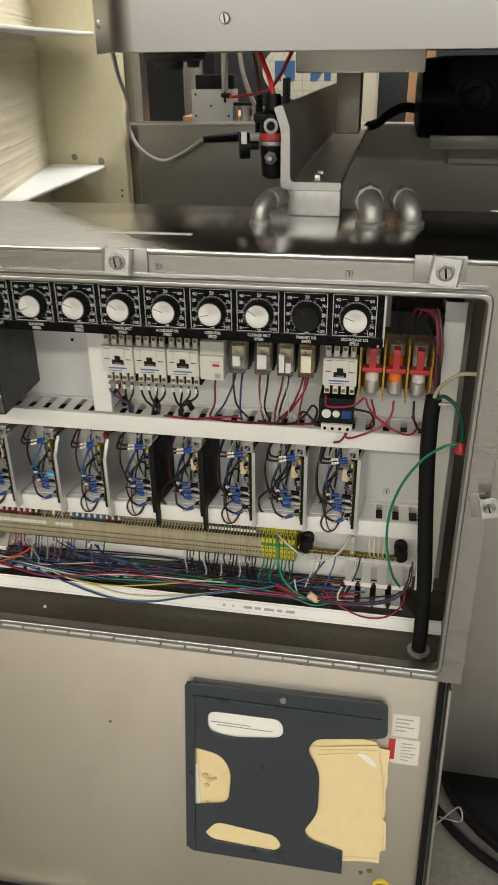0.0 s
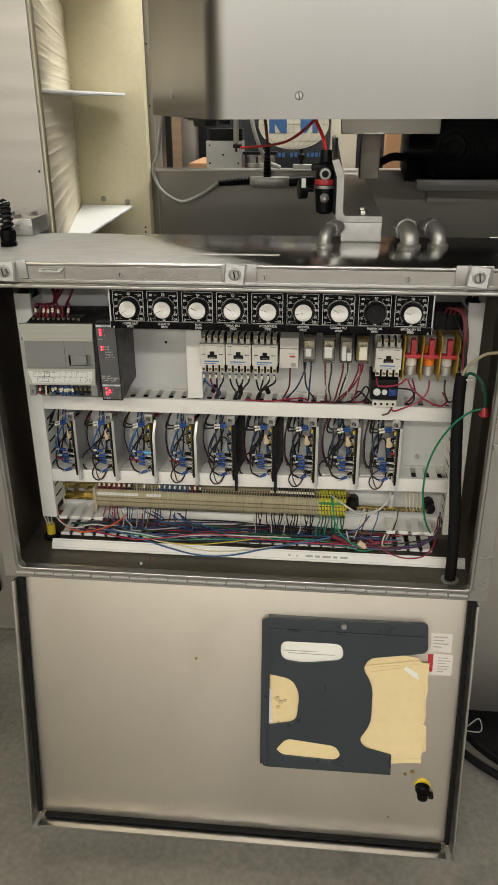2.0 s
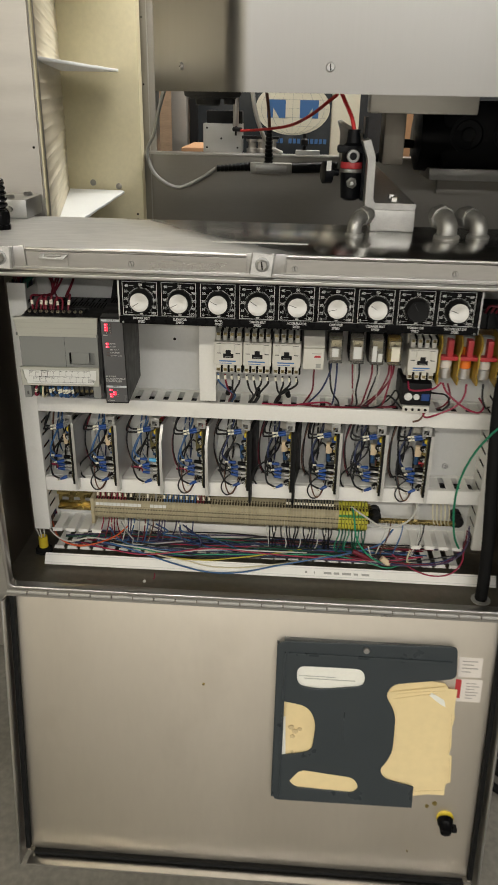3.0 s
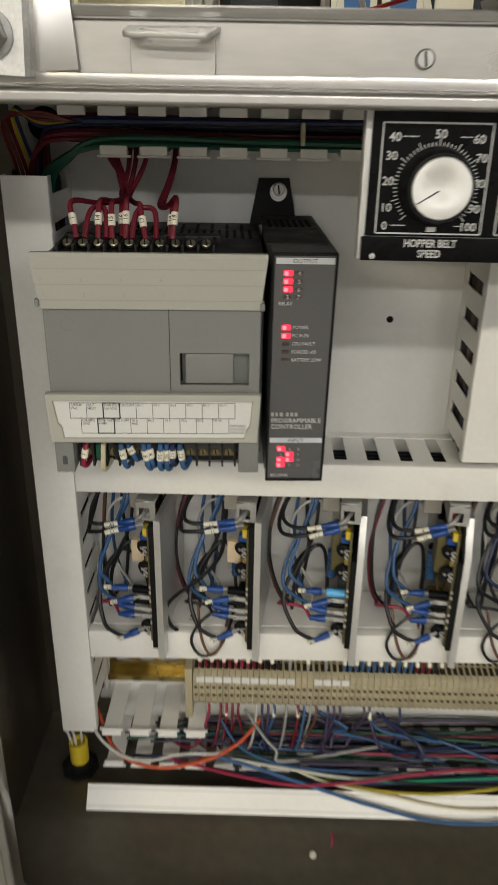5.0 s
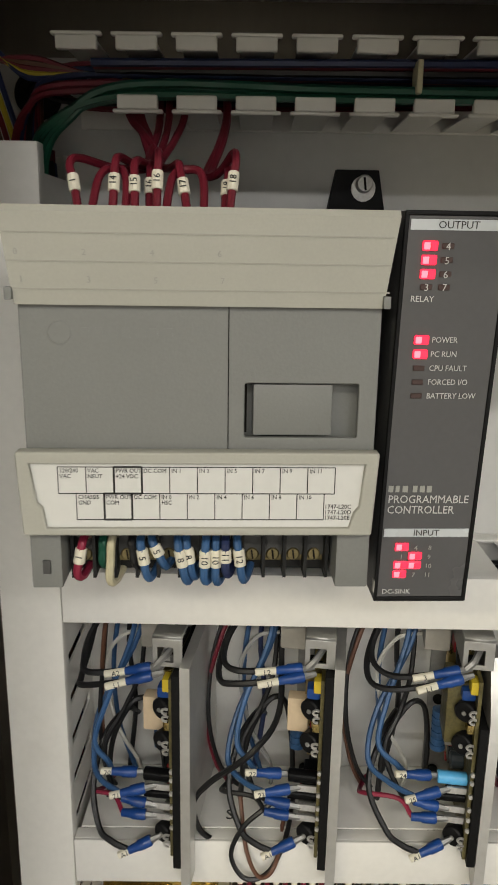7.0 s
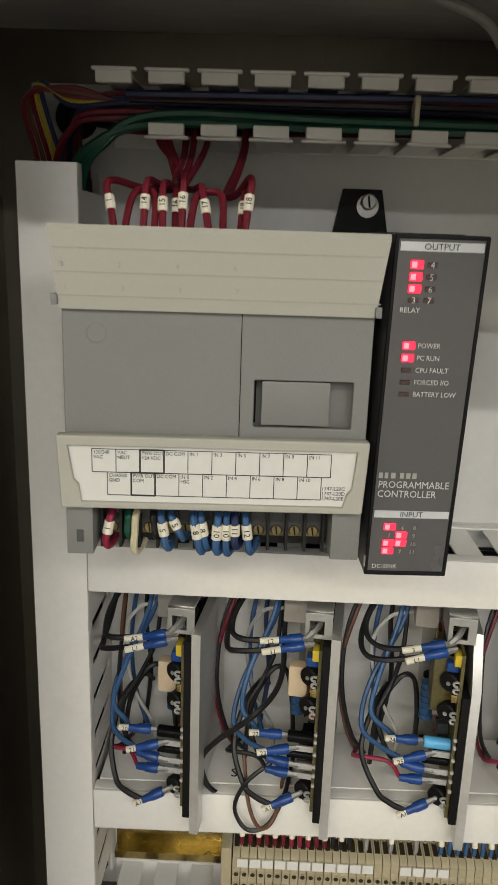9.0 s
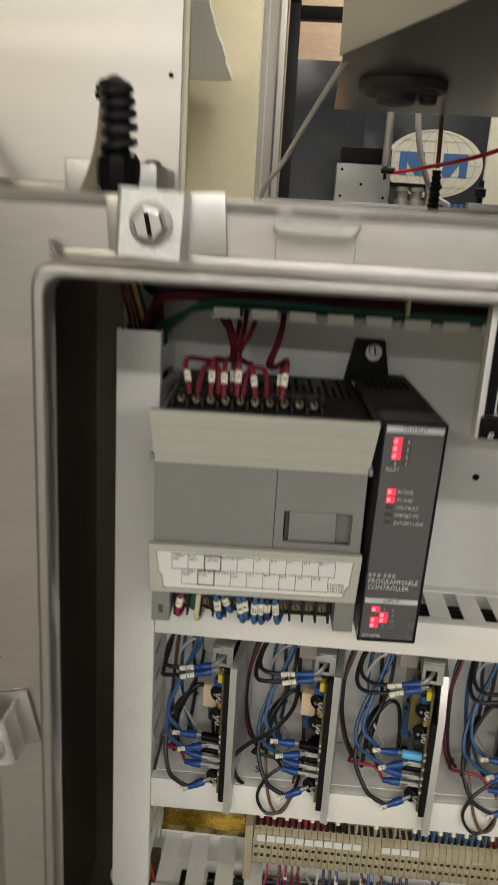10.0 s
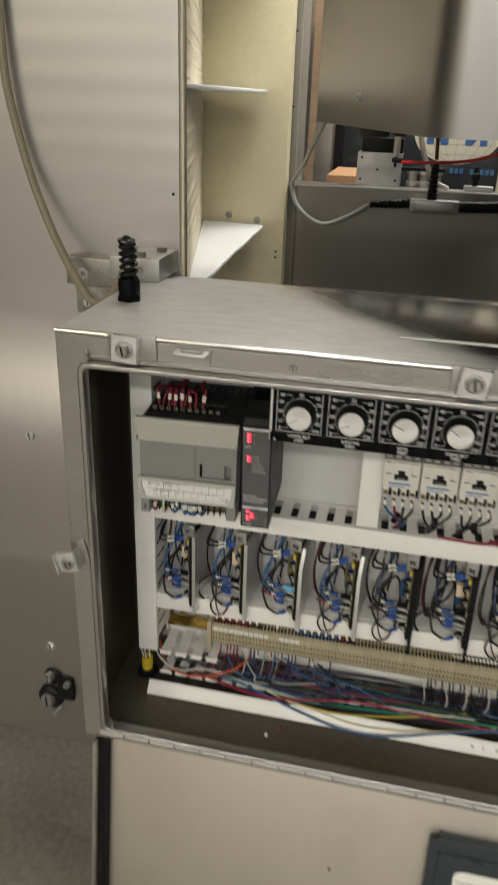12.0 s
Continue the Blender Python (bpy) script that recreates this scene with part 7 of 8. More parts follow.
low_cols = ["red", "red", "pink", "brown", "black", "blue", "blue", "purple", "dark_blue", "blue", "purple", "grey", "red", "purple", "blue", "blue", "dark_blue", "black", "blue", "black", "white"]
for k in range(38):
    x = -0.296 + k * TP * 1.02
    c = low_cols[rng.randrange(len(low_cols))] if k > 6 else ("red", "pink", "red")[k % 3]
    if rng.random() < 0.5:
        continue
    dx = rng.uniform(-0.02, 0.03)
    tw.add([(x, 0.1430, 0.7085), (x, 0.1380, 0.7000), (x + dx * 0.4, 0.136 + rng.uniform(-0.01, 0.01), 0.676), (x + dx, 0.135, 0.662), (x + dx * 2, 0.15, 0.655)], c, 0.0012)
    if k % 4 == 0:
        marker((x, 0.1405, 0.7045), (x, 0.1375, 0.6985), "", 0.0016)
for k in range(24):
    x = 0.015 + k * TP
    if k % 5 == 4:
        continue
    tw.add([(x, 0.1430, 0.7085), (x, 0.1380, 0.7000), (x + rng.uniform(-0.006, 0.006), 0.139, 0.674), (x + rng.uniform(-0.01, 0.01), 0.142, 0.655)], "black" if k % 6 else "white", 0.0012)
    if k % 3 == 0:
        marker((x, 0.1405, 0.7045), (x, 0.1375, 0.6985), "", 0.0015)
for k, gxx in enumerate(gx):
    c = "green" if k % 3 else "bright_green"
    tw.add([(gxx, 0.1430, 0.7085), (gxx, 0.137, 0.700), (gxx + rng.uniform(-0.01, 0.015), 0.132, 0.672), (gxx + rng.uniform(-0.02, 0.02), 0.14, 0.655)], c, 0.0013)
tw.done("terminal_wires", "short coloured wires on the terminal strip")
wire([(0.168, 0.149, 0.752), (0.171, 0.130, 0.745), (0.178, 0.110, 0.708), (0.198, 0.100, 0.684), (0.225, 0.105, 0.665), (0.25, 0.12, 0.655)], "bright_green", 0.0017, "bright green ground wire crossing the terminals")

# earth bar
eb = thing("earth_bar", (0.29, 0.15, 0.72), "brass earth bar with screws between black insulators", "earth bar")
box_part("bar", (0.2180, 0.3560, 0.1450, 0.1535, 0.7240, 0.7305), M["rail"], eb, 0.0008)
for k in range(13):
    screw((0.2240 + k * 0.0105, 0.1450, 0.7272), (0, -1, 0), 0.0030, 0.002, eb, 12, "brass")
for x in (0.2130, 0.3620):
    bm = bmesh.new()
    lathe(bm, (x, PY, 0.7280), (0, -1, 0), [(0, 0.0105), (0.010, 0.011), (0.012, 0.008), (0.022, 0.008), (0.024, 0.011), (0.036, 0.0105), (0.040, 0.007)], 12)
    part("insulator", bm, M["black"], eb)
box_part("bracket", (0.2830, 0.2900, 0.154, PY, 0.7260, 0.7560), M["zinc"], eb, 0.0008)
for k in range(5):
    x = 0.318 + k * 0.0065
    wire([(x, 0.1430, 0.7275), (x - 0.004, 0.136, 0.738), (x - 0.006 + k * 0.001, 0.142, 0.752), (x - 0.004, 0.165, 0.775)], "cream", 0.0012)
wire([(0.166, 0.149, 0.752), (0.190, 0.128, 0.746), (0.222, 0.112, 0.735), (0.255, 0.108, 0.745), (0.275, 0.120, 0.760), (0.285, 0.15, 0.778)], "white", 0.0018)
for x, c in ((0.232, "white"), (0.240, "brown"), (0.262, "blue"), (0.295, "white"), (0.300, "black")):
    wire([(x, 0.1430, 0.7260), (x - 0.003, 0.132, 0.712), (x - 0.010, 0.126, 0.690), (x - 0.016, 0.128, 0.668)], c, 0.0012)

# ---- circuit boards ----
BX = [-0.3275, -0.2525, -0.175, -0.095, -0.018, 0.058, 0.135, 0.212, 0.288]


def spade(p0, p1, parent, r=0.0025):
    """A blue insulated spade connector; the metal tongue is at p0."""
    p0, p1 = Vector(p0), Vector(p1)
    d = (p1 - p0).normalized()
    bm = bmesh.new()
    lathe(bm, p0 + d * 0.004, d, [(0, r * 1.05), (0.001, r * 1.2), (0.007, r * 1.15), (0.008, r * 0.95), (0.013, r * 0.8)], 10)
    sp = part("spade_sleeve", bm, M["blue"], parent, "blue insulated connector")
    bm = bmesh.new()
    lathe(bm, p0 - d * 0.002, d, [(0, 0.0013), (0.007, 0.0020)], 6)
    tg = new("tongue", finish("tongue", bm, M["alu_dull"]))
    tg.parent = sp


def circuit_board(i, x0):
    dark = i in (4, 5)
    g = thing("circuit_board", (0, 0, 0), "motor speed circuit board on a black heat sink plate" if dark else "motor speed circuit board on an aluminium plate", "circuit board", "motor speed circuit boards")
    sink = M["black"] if dark else M["sink"]
    yb = PY - 0.1205 - 0.0030
    bm = bmesh.new()
    t = 0.0040 if dark else 0.0050
    if i in (2, 3):
        pr = [(-0.0085, -0.010), (-0.0085, 0.092), (0.006, 0.120), (yb, 0.120), (yb, 0.016), (0.003, 0.016), (0.003, -0.010)]
    else:
        pr = [(-0.0085, -0.007 if not dark else -0.020), (-0.0085, 0.121), (yb, 0.124), (yb, 0.016), (0.003, 0.016), (0.003, -0.007 if not dark else -0.020)]
    a = [bm.verts.new((0, y, z)) for y, z in pr]
    b = [bm.verts.new((t, y, z)) for y, z in pr]
    skin(bm, a, b)
    bm.faces.new(a[::-1])
    bm.faces.new(b)
    part("heat_sink", bm, sink, g)
    box_part("mounting_flange", (-0.022, 0.0, yb - 0.003, yb, 0.000, 0.120), M["alu_dull"], g, 0.0005)
    for z in (0.012, 0.060, 0.105):
        bm = bmesh.new()
        cyl(bm, (-0.016, yb - 0.0031, z), (-0.016, yb - 0.005, z), 0.0032, 10)
        part("rivet", bm, M["rubber"], g)
    box_part("insulator", (-0.0044, -0.0002, -0.0080, 0.058, 0.003 if i not in (2, 3) else 0.006, 0.116 if i not in (2, 3) else 0.088), M["rubber"], g, 0.0005)
    box_part("board", (-0.0064, -0.0046, -0.0050, 0.062, 0.008, 0.112), M["pcb"], g)
    # bracket and relay at the head
    hb = outline_mesh("head_bracket", [[(-0.0150, -0.002), (0.0, -0.002), (0.0, 0.036), (-0.0150, 0.036)], [(-0.0110, 0.010), (-0.0110, 0.024), (-0.0040, 0.024), (-0.0040, 0.010)]], 0.0016, 0.0003)
    hb.materials.append(M["alu"])
    ob = hang(new("head_bracket", hb), g)
    ob.location = (0, 0, 0.1330)
    fl = outline_mesh("bracket_flange", [[(-0.0150, 0.117), (0.0, 0.117), (0.0, 0.1322), (-0.0150, 0.1322)], [(-0.0125, 0.1195), (-0.0125, 0.1275), (-0.0045, 0.1275), (-0.0045, 0.1195)]], 0.0016, 0.0003)
    fl.materials.append(M["alu"])
    ob = hang(new("bracket_flange", fl), g)
    ob.matrix_basis = pose(0, -0.0012, 0, 90)
    box_part("bracket_cheek", (-0.0150, -0.0136, -0.0002, 0.036, 0.117, 0.1322), M["alu_dull"], g, 0.0003)
    bm = bmesh.new()
    sweep(bm, [(-0.006, 0.004, 0.1250), (-0.010, -0.003, 0.1215), (-0.0135, -0.004, 0.1180)], 0.0017, 6, 3)
    part("lug", bm, M["alu_dull"], g)
    box_part("relay", (-0.030, -0.0165, 0.030, 0.052, 0.108, 0.132), M["relay_grey"], g, 0.001, "grey board relay")
    rg = random.Random(20 + i)
    for z in (0.0925, 0.0735, 0.0180):
        bm = bmesh.new()
        lathe(bm, (-0.0085, 0.004, z), (-0.50, -0.87, 0), [(0, 0.0056), (0.0060, 0.0056), (0.0068, 0.0048)], 18)
        part("trim_pot", bm, M["black"], g, "black trimmer")
        bm = bmesh.new()
        lathe(bm, (-0.0120, -0.0021, z), (-0.50, -0.87, 0), [(0, 0.0013), (0.0006, 0.0011)], 8)
        part("trim_screw", bm, M["zinc"], g)
        for dx, dz, a0 in ((-0.0004, 0.0022, 50), (-0.0002, -0.0020, 50)):
            bm = bmesh.new()
            sweep(bm, [(-0.0074 + dx + 0.0019 * math.cos(math.radians(a0 + q)), -0.0060, z + dz + 0.0014 * math.sin(math.radians(a0 + q))) for q in range(0, 241, 40)], 0.0007, 5, 2)
            part("solder_joint", bm, M["solder"], g)
    if i not in (2, 3, 4):
        box_part("film_capacitor", (-0.0235, -0.0125, 0.008, 0.016, 0.073, 0.0925), M["tan"], g, 0.0012, "tan film capacitor")
    box_part("yellow_capacitor", (-0.0100, -0.0052, -0.0040, 0.004, 0.1040, 0.1110), M["yellow"], g, 0.0008)
    box_part("blue_capacitor", (-0.0135, -0.0065, -0.001, 0.007, 0.0985, 0.1045), M["blue"], g, 0.0014)
    box_part("yellow_capacitor", (-0.0100, -0.0050, -0.0035, 0.004, 0.0815, 0.0865), M["rail"], g, 0.0008)
    for k in range(28):
        z = rg.uniform(0.022, 0.116)
        y = rg.uniform(0.008, 0.056)
        r_ = rg.uniform(0.0018, 0.0052)
        bm = bmesh.new()
        if k % 2:
            cyl(bm, (-0.0064, y, z), (-0.0064 - rg.uniform(0.003, 0.010), y, z), r_, 10)
        else:
            bx(bm, -0.0064 - rg.uniform(0.003, 0.009), -0.0064, y - r_, y + r_, z - r_ * 1.6, z + r_ * 1.6, 0.0004, 1)
        part("component", bm, M[("black", "relay_grey", "rail", "brass", "motor", "pocket", "red_plastic")[k % 7]], g)
    if i in (2, 3):
        bm = bmesh.new()
        bx(bm, -0.0200, -0.0066, 0.004, 0.024, 0.0700, 0.1060, 0.002)
        part("choke", bm, M["pcb"], g, "dark wound choke")
    bm = bmesh.new()
    prof = []
    for k in range(6):
        prof += [(k * 0.0042, 0.0042), (k * 0.0042 + 0.0030, 0.0042), (k * 0.0042 + 0.0032, 0.0037)]
    lathe(bm, (-0.0190, 0.028, 0.050), (0, 0, 1), prof, 12)
    part("power_resistor", bm, M["wire_blue"], g, "banded blue resistor")
    for z in (0.0515, 0.0405):
        bm = bmesh.new()
        cyl(bm, (-0.0066, 0.002, z), (-0.0215, 0.002, z), 0.0034 if z > 0.05 else 0.0028, 14)
        part("electrolytic", bm, M["gloss_black" if (i != 2 or z < 0.05) else "sky_blue"], g, "small electrolytic capacitor")
    for z in (0.0460, 0.0345, 0.0280):
        box_part("tab", (-0.0165, -0.0066, -0.0010, 0.0002, z - 0.0018, z + 0.0018), M["zinc"], g)
    for z in (0.0600, 0.0550, 0.0470, 0.0390, 0.0330, 0.0265):
        bm = bmesh.new()
        cyl(bm, (-0.0052, -0.0050, z), (-0.0052, -0.0066, z), 0.0013, 7)
        part("solder_joint", bm, M["solder"], g)
    # connectors
    s1 = rg.uniform(-0.002, 0.002)
    L = [((-0.012, -0.001, 0.1165), (-0.034, -0.004, 0.1130 + s1)), ((-0.011, -0.003, 0.1140), (-0.033, -0.009, 0.1095 + s1)), ((-0.0215, 0.002, 0.0520), (-0.038, -0.002, 0.0535)),
         ((-0.0165, -0.0004, 0.0460), (-0.036, -0.006, 0.0430 + s1)), ((-0.0165, -0.0004, 0.0345), (-0.034, -0.002, 0.0380)), ((-0.0165, -0.0004, 0.0280), (-0.034, -0.001, 0.0285 + s1)), ((-0.0135, -0.002, 0.0165), (-0.030, -0.008, 0.0095))]
    L = [(p0, tuple(Vector(p0) + (Vector(p1) - Vector(p0)).normalized() * 0.0165)) for p0, p1 in L]
    for p0, p1 in L:
        spade(p0, p1, g)
    g.matrix_basis = pose(x0, 0.1205, 0.7885 + 0.0055 * (i / 8), 0, 0, -7.5)
    O = g.matrix_basis.copy()
    j = lambda s=0.004: Vector((rg.uniform(-s, s), rg.uniform(-s, s), rg.uniform(-s, s)))
    W = lambda pts, c, r=0.0014: wire([O @ Vector((max(p[0], -0.0525) if i == 0 else p[0], p[1], p[2])) for p in pts], c, r, c.replace("_", " ") + " wire at the circuit board", n=6)
    Q = [p1 for p0, p1 in L]
    w1 = rg.uniform(-0.004, 0.004)
    W([(-0.030, 0.050, 0.150), (-0.044, 0.034, 0.136), (-0.055 + w1, 0.016, 0.122), (-0.0560 + w1, 0.004, 0.1135), (-0.048, -0.003, 0.1115 + s1), Q[0]], "black", 0.0016)
    W([(-0.034, 0.048, 0.150), (-0.050, 0.030, 0.133), (-0.058 + w1, 0.012, 0.115), (-0.0575 + w1, -0.001, 0.1060), (-0.049, -0.007, 0.1065 + s1), Q[1]], "black", 0.0016)
    W([(-0.036, 0.050, 0.142), (-0.036 + w1, 0.040, 0.110), (-0.048, 0.025, 0.078), (-0.050 + w1, 0.012, 0.060), (-0.042, 0.005, 0.0535), Q[2]], "blue" if i < 4 else "dark_blue", 0.0015)
    W([(-0.033, 0.052, 0.142), (-0.035, 0.042, 0.108), (-0.051 + w1, 0.026, 0.072), (-0.055 + w1, 0.012, 0.050), (-0.046, 0.003, 0.0440), Q[3]], "blue" if i < 4 else "black", 0.0015)
    W([Q[4], (-0.040, 0.004, 0.0385), (-0.048, 0.018, 0.055 + w1), (-0.040, 0.030, 0.070), (-0.034, 0.045, 0.090), (-0.034, 0.055, 0.140)], "black", 0.0014)
    W([Q[5], (-0.040, 0.006, 0.032), (-0.056 + w1, 0.010, 0.030), (-0.060, 0.025, 0.020), (-0.055, 0.050, 0.010), (-0.050, 0.06, -0.004)], "pink" if i in (0, 2, 3) else "black", 0.0013)
    W([Q[6], (-0.038, -0.006, 0.0135), (-0.046, -0.002, 0.018), (-0.054 + w1, 0.010, 0.035), (-0.050, 0.025, 0.055), (-0.042, 0.040, 0.062), (-0.04, 0.055, 0.05)], "black", 0.0016)
    W([(-0.050, 0.050, 0.142), (-0.062 + w1, 0.036, 0.112), (-0.070 + w1, 0.028, 0.075), (-0.066, 0.030, 0.035), (-0.056, 0.045, 0.004), (-0.054, 0.055, -0.004)], "red" if i % 2 == 1 else "brown", 0.0013)
    W([(-0.052, 0.048, 0.142), (-0.066 + w1, 0.036, 0.105), (-0.068 + w1, 0.024, 0.068), (-0.062, 0.030, 0.030), (-0.050, 0.045, 0.004), (-0.050, 0.055, -0.004)], "black", 0.0013)
    W([(-0.028, 0.045, 0.110), (-0.044, 0.040, 0.108), (-0.052 + w1, 0.034, 0.090), (-0.046, 0.034, 0.055), (-0.034, 0.036, 0.030), (-0.036, 0.05, 0.0)], "grey" if i % 2 else "white", 0.0012)
    W([(-0.050, 0.026, 0.014), (-0.047, 0.028, 0.050), (-0.036, 0.032, 0.074 + w1), (-0.027, 0.036, 0.072 + w1), (-0.023, 0.040, 0.046), (-0.022, 0.046, 0.020)], "black", 0.0016)
    W([(-0.040, 0.054, 0.142), (-0.043, 0.050, 0.100), (-0.040, 0.050, 0.060), (-0.046, 0.054, 0.012)], "dark_blue" if i % 2 else "black", 0.0015)
    W([(-0.044, 0.055, 0.142), (-0.052, 0.050, 0.092), (-0.050, 0.048, 0.050), (-0.042, 0.054, 0.012)], "blue" if i < 4 else "black", 0.0015)
    if i in (1, 3, 4, 6, 8):
        W([(-0.030, 0.002, 0.0325), (-0.044, -0.003, 0.020), (-0.050, -0.006, 0.004), (-0.042, -0.008, -0.008), (-0.030, -0.004, -0.006), (-0.022, 0.004, 0.010), (-0.020, 0.03, 0.016)], "black", 0.0013)
        W([(-0.048, 0.010, 0.030), (-0.042, -0.004, 0.006), (-0.034, -0.008, -0.006), (-0.026, -0.005, 0.002), (-0.024, 0.02, 0.014)], "brown", 0.0012)
    if i in (1, 5, 7):
        W([(-0.030, 0.03, 0.004), (-0.050, 0.006, 0.002), (-0.066, -0.002, 0.012), (-0.071, -0.002, 0.030), (-0.062, -0.004, 0.046), (-0.040, -0.006, 0.068), (-0.028, 0.010, 0.082), (-0.030, 0.04, 0.105), (-0.03, 0.055, 0.14)], "black", 0.0016)
    for k, tt in ((0, ("A2", "L2", "3", "4", "A2", "2", "7", "8", "9")[i]), (1, ("L1", "11", "L1", "12", "L1", "11", "L1", "12", "L1")[i]), (2, str(20 + 2 * i)), (3, str(21 + 2 * i)), (6, "A1")):
        p0, p1 = Vector(L[k][0]), Vector(L[k][1])
        d = (p1 - p0).normalized()
        marker(O @ (p1 - d * 0.001), O @ (p1 + d * (0.0110 if k < 2 else 0.0062)), tt, 0.0019)
    return g


for i, x0 in enumerate(BX):
    circuit_board(i, x0)

# ---- wire runs ----
rng = random.Random(12)


def run(x0, x1, y, z, c, r=0.0014, sag=0.004, n_pts=9, ends=None):
    """A wire that lies along x in a duct with small waves."""
    pts = []
    ph = rng.uniform(0, 6)
    for k in range(n_pts):
        s = k / (n_pts - 1)
        pts.append(Vector((x0 + (x1 - x0) * s, y + sag * math.sin(ph + s * 9 + rng.uniform(-0.4, 0.4)), z + sag * 0.8 * math.cos(ph * 1.7 + s * 8 + rng.uniform(-0.4, 0.4)))))
    if ends:
        pts = [Vector(p) for p in ends[0]] + pts + [Vector(p) for p in ends[1]]
    return wire(pts, c, r, c.replace("_", " ") + " wire lying along the duct", "wires along the ducts")


for k, c in enumerate(["red", "red", "red", "dark_blue", "dark_blue", "red", "black", "black", "black", "dark_blue", "red", "black", "red", "brown"]):
    run(-0.375, 0.36, 0.135 + 0.0028 * k, 1.169 + 0.0024 * (k % 6), c, 0.0015, 0.0016, 9, ([(-0.409 + 0.0013 * k, 0.150 + 0.001 * k, 1.120), (-0.404 + 0.001 * k, 0.146, 1.148), (-0.395, 0.140 + 0.0025 * k, 1.163 + 0.0015 * k)], []))
for k in range(4):
    run(-0.350, 0.34, 0.126 + 0.0030 * (k % 2), 1.1665 + 0.0032 * (k // 2), "green", 0.0018, 0.0008, 9, ([(-0.398 + 0.002 * k, 0.150, 1.120), (-0.394 + 0.002 * k, 0.140, 1.143), (-0.382 + 0.002 * k, 0.129, 1.156)], []))
for k, c in enumerate(["red", "brown", "red", "yellow", "dark_blue"]):
    wire([(-0.412 + 0.004 * k, 0.160, 1.120), (-0.414 + 0.003 * k, 0.150, 1.152), (-0.418 + 0.002 * k, 0.146, 1.178 + 0.002 * k), (-0.395, 0.145, 1.184 - 0.002 * k), (-0.370, 0.146, 1.178), (-0.33, 0.15, 1.174)], c, 0.0014)
for k, c in enumerate(["dark_blue", "red", "black", "blue", "black", "red", "dark_blue", "black", "black", "dark_blue", "black", "red"]):
    run(-0.365, 0.36, 0.131 + 0.0040 * k, 1.1805 - 0.0006 * (k % 3), c, 0.0017, 0.0010, 8)
# wires packed in the covered ducts, coloured dark so the slots look shaded
PACK = ["black", "black", "dark_blue", "black", "brown", "black", "black", "black", "brown", "black", "black", "dark_blue"] * 2


def along(a0, a1, place):
    return [place(a0 + (a1 - a0) * k / 6) for k in range(7)]


for zc, rise in ((0.9395, 0.0), (0.7892, 0.0131)):
    b = Bundle()
    for k, c in enumerate(["red"] + ["black"] * 15):
        y, z, ph = 0.1350 + 0.0060 * (k % 8), zc - 0.0078 + 0.0060 * (k // 8), rng.uniform(0, 6)
        b.add(along(-0.380, 0.380, lambda a: (a, y + 0.0008 * math.sin(ph + a * 40), z + rise * a + 0.0008 * math.cos(ph + a * 33))), c, 0.0029)
    b.done("wire_bundle", "wires packed in a covered wire duct, darkened for the shade in its slots")
for xc, z0, z1 in ((-0.4022, 0.690, 1.144), (0.3995, 0.690, 1.142), (-0.0918, 0.956, 1.146)):
    b = Bundle()
    for k, c in enumerate(PACK):
        x, y, ph = xc - 0.0078 + 0.0078 * (k // 8), 0.1350 + 0.0060 * (k % 8), rng.uniform(0, 6)
        b.add(along(z0, z1, lambda a: (x + 0.0008 * math.sin(ph + a * 40), y + 0.0008 * math.cos(ph + a * 33), a)), c, 0.0029)
    b.done("wire_bundle", "wires packed in an upright wire duct, darkened for the shade in its slots")
bm = bmesh.new()
bx(bm, -0.2308, -0.2282, 0.1225, 0.134, 1.168, 1.181, 0.001)
single("cable_tie", bm, M["wire_cream"], "cream cable tie round the wires", "cable tie")
bot = ["red", "dark_blue", "black", "purple", "green", "green", "white", "black", "pink", "black", "blue", "dark_blue", "purple", "black", "green", "dark_blue", "black", "red", "dark_blue", "purple", "black", "green", "brown", "dark_blue", "red", "black", "purple", "black"]
tangle = Bundle()
for k in range(6):
    x0 = rng.uniform(-0.26, -0.09)
    c = ("purple", "blue", "dark_blue", "blue", "purple", "grey", "dark_blue", "black")[k % 8]
    pts = [(x0, 0.146, 0.698)]
    for q in range(4):
        pts.append((x0 + 0.022 * (q + 1) * rng.uniform(0.2, 1.5), rng.uniform(0.112, 0.145), 0.690 - 0.008 * q + rng.uniform(-0.004, 0.004)))
    tangle.add(pts, c, 0.0014)
tangle.done("wire_tangle", "tangled blue and purple wires under the terminals")
for k, c in enumerate(bot):
    x0 = rng.uniform(-0.38, -0.22)
    x1 = rng.uniform(0.12, 0.375)
    run(x0, x1, 0.118 + 0.0020 * k, 0.657 + 0.0055 * rng.random() + 0.003 * (k % 3), c, 0.0013, 0.0055, 10)
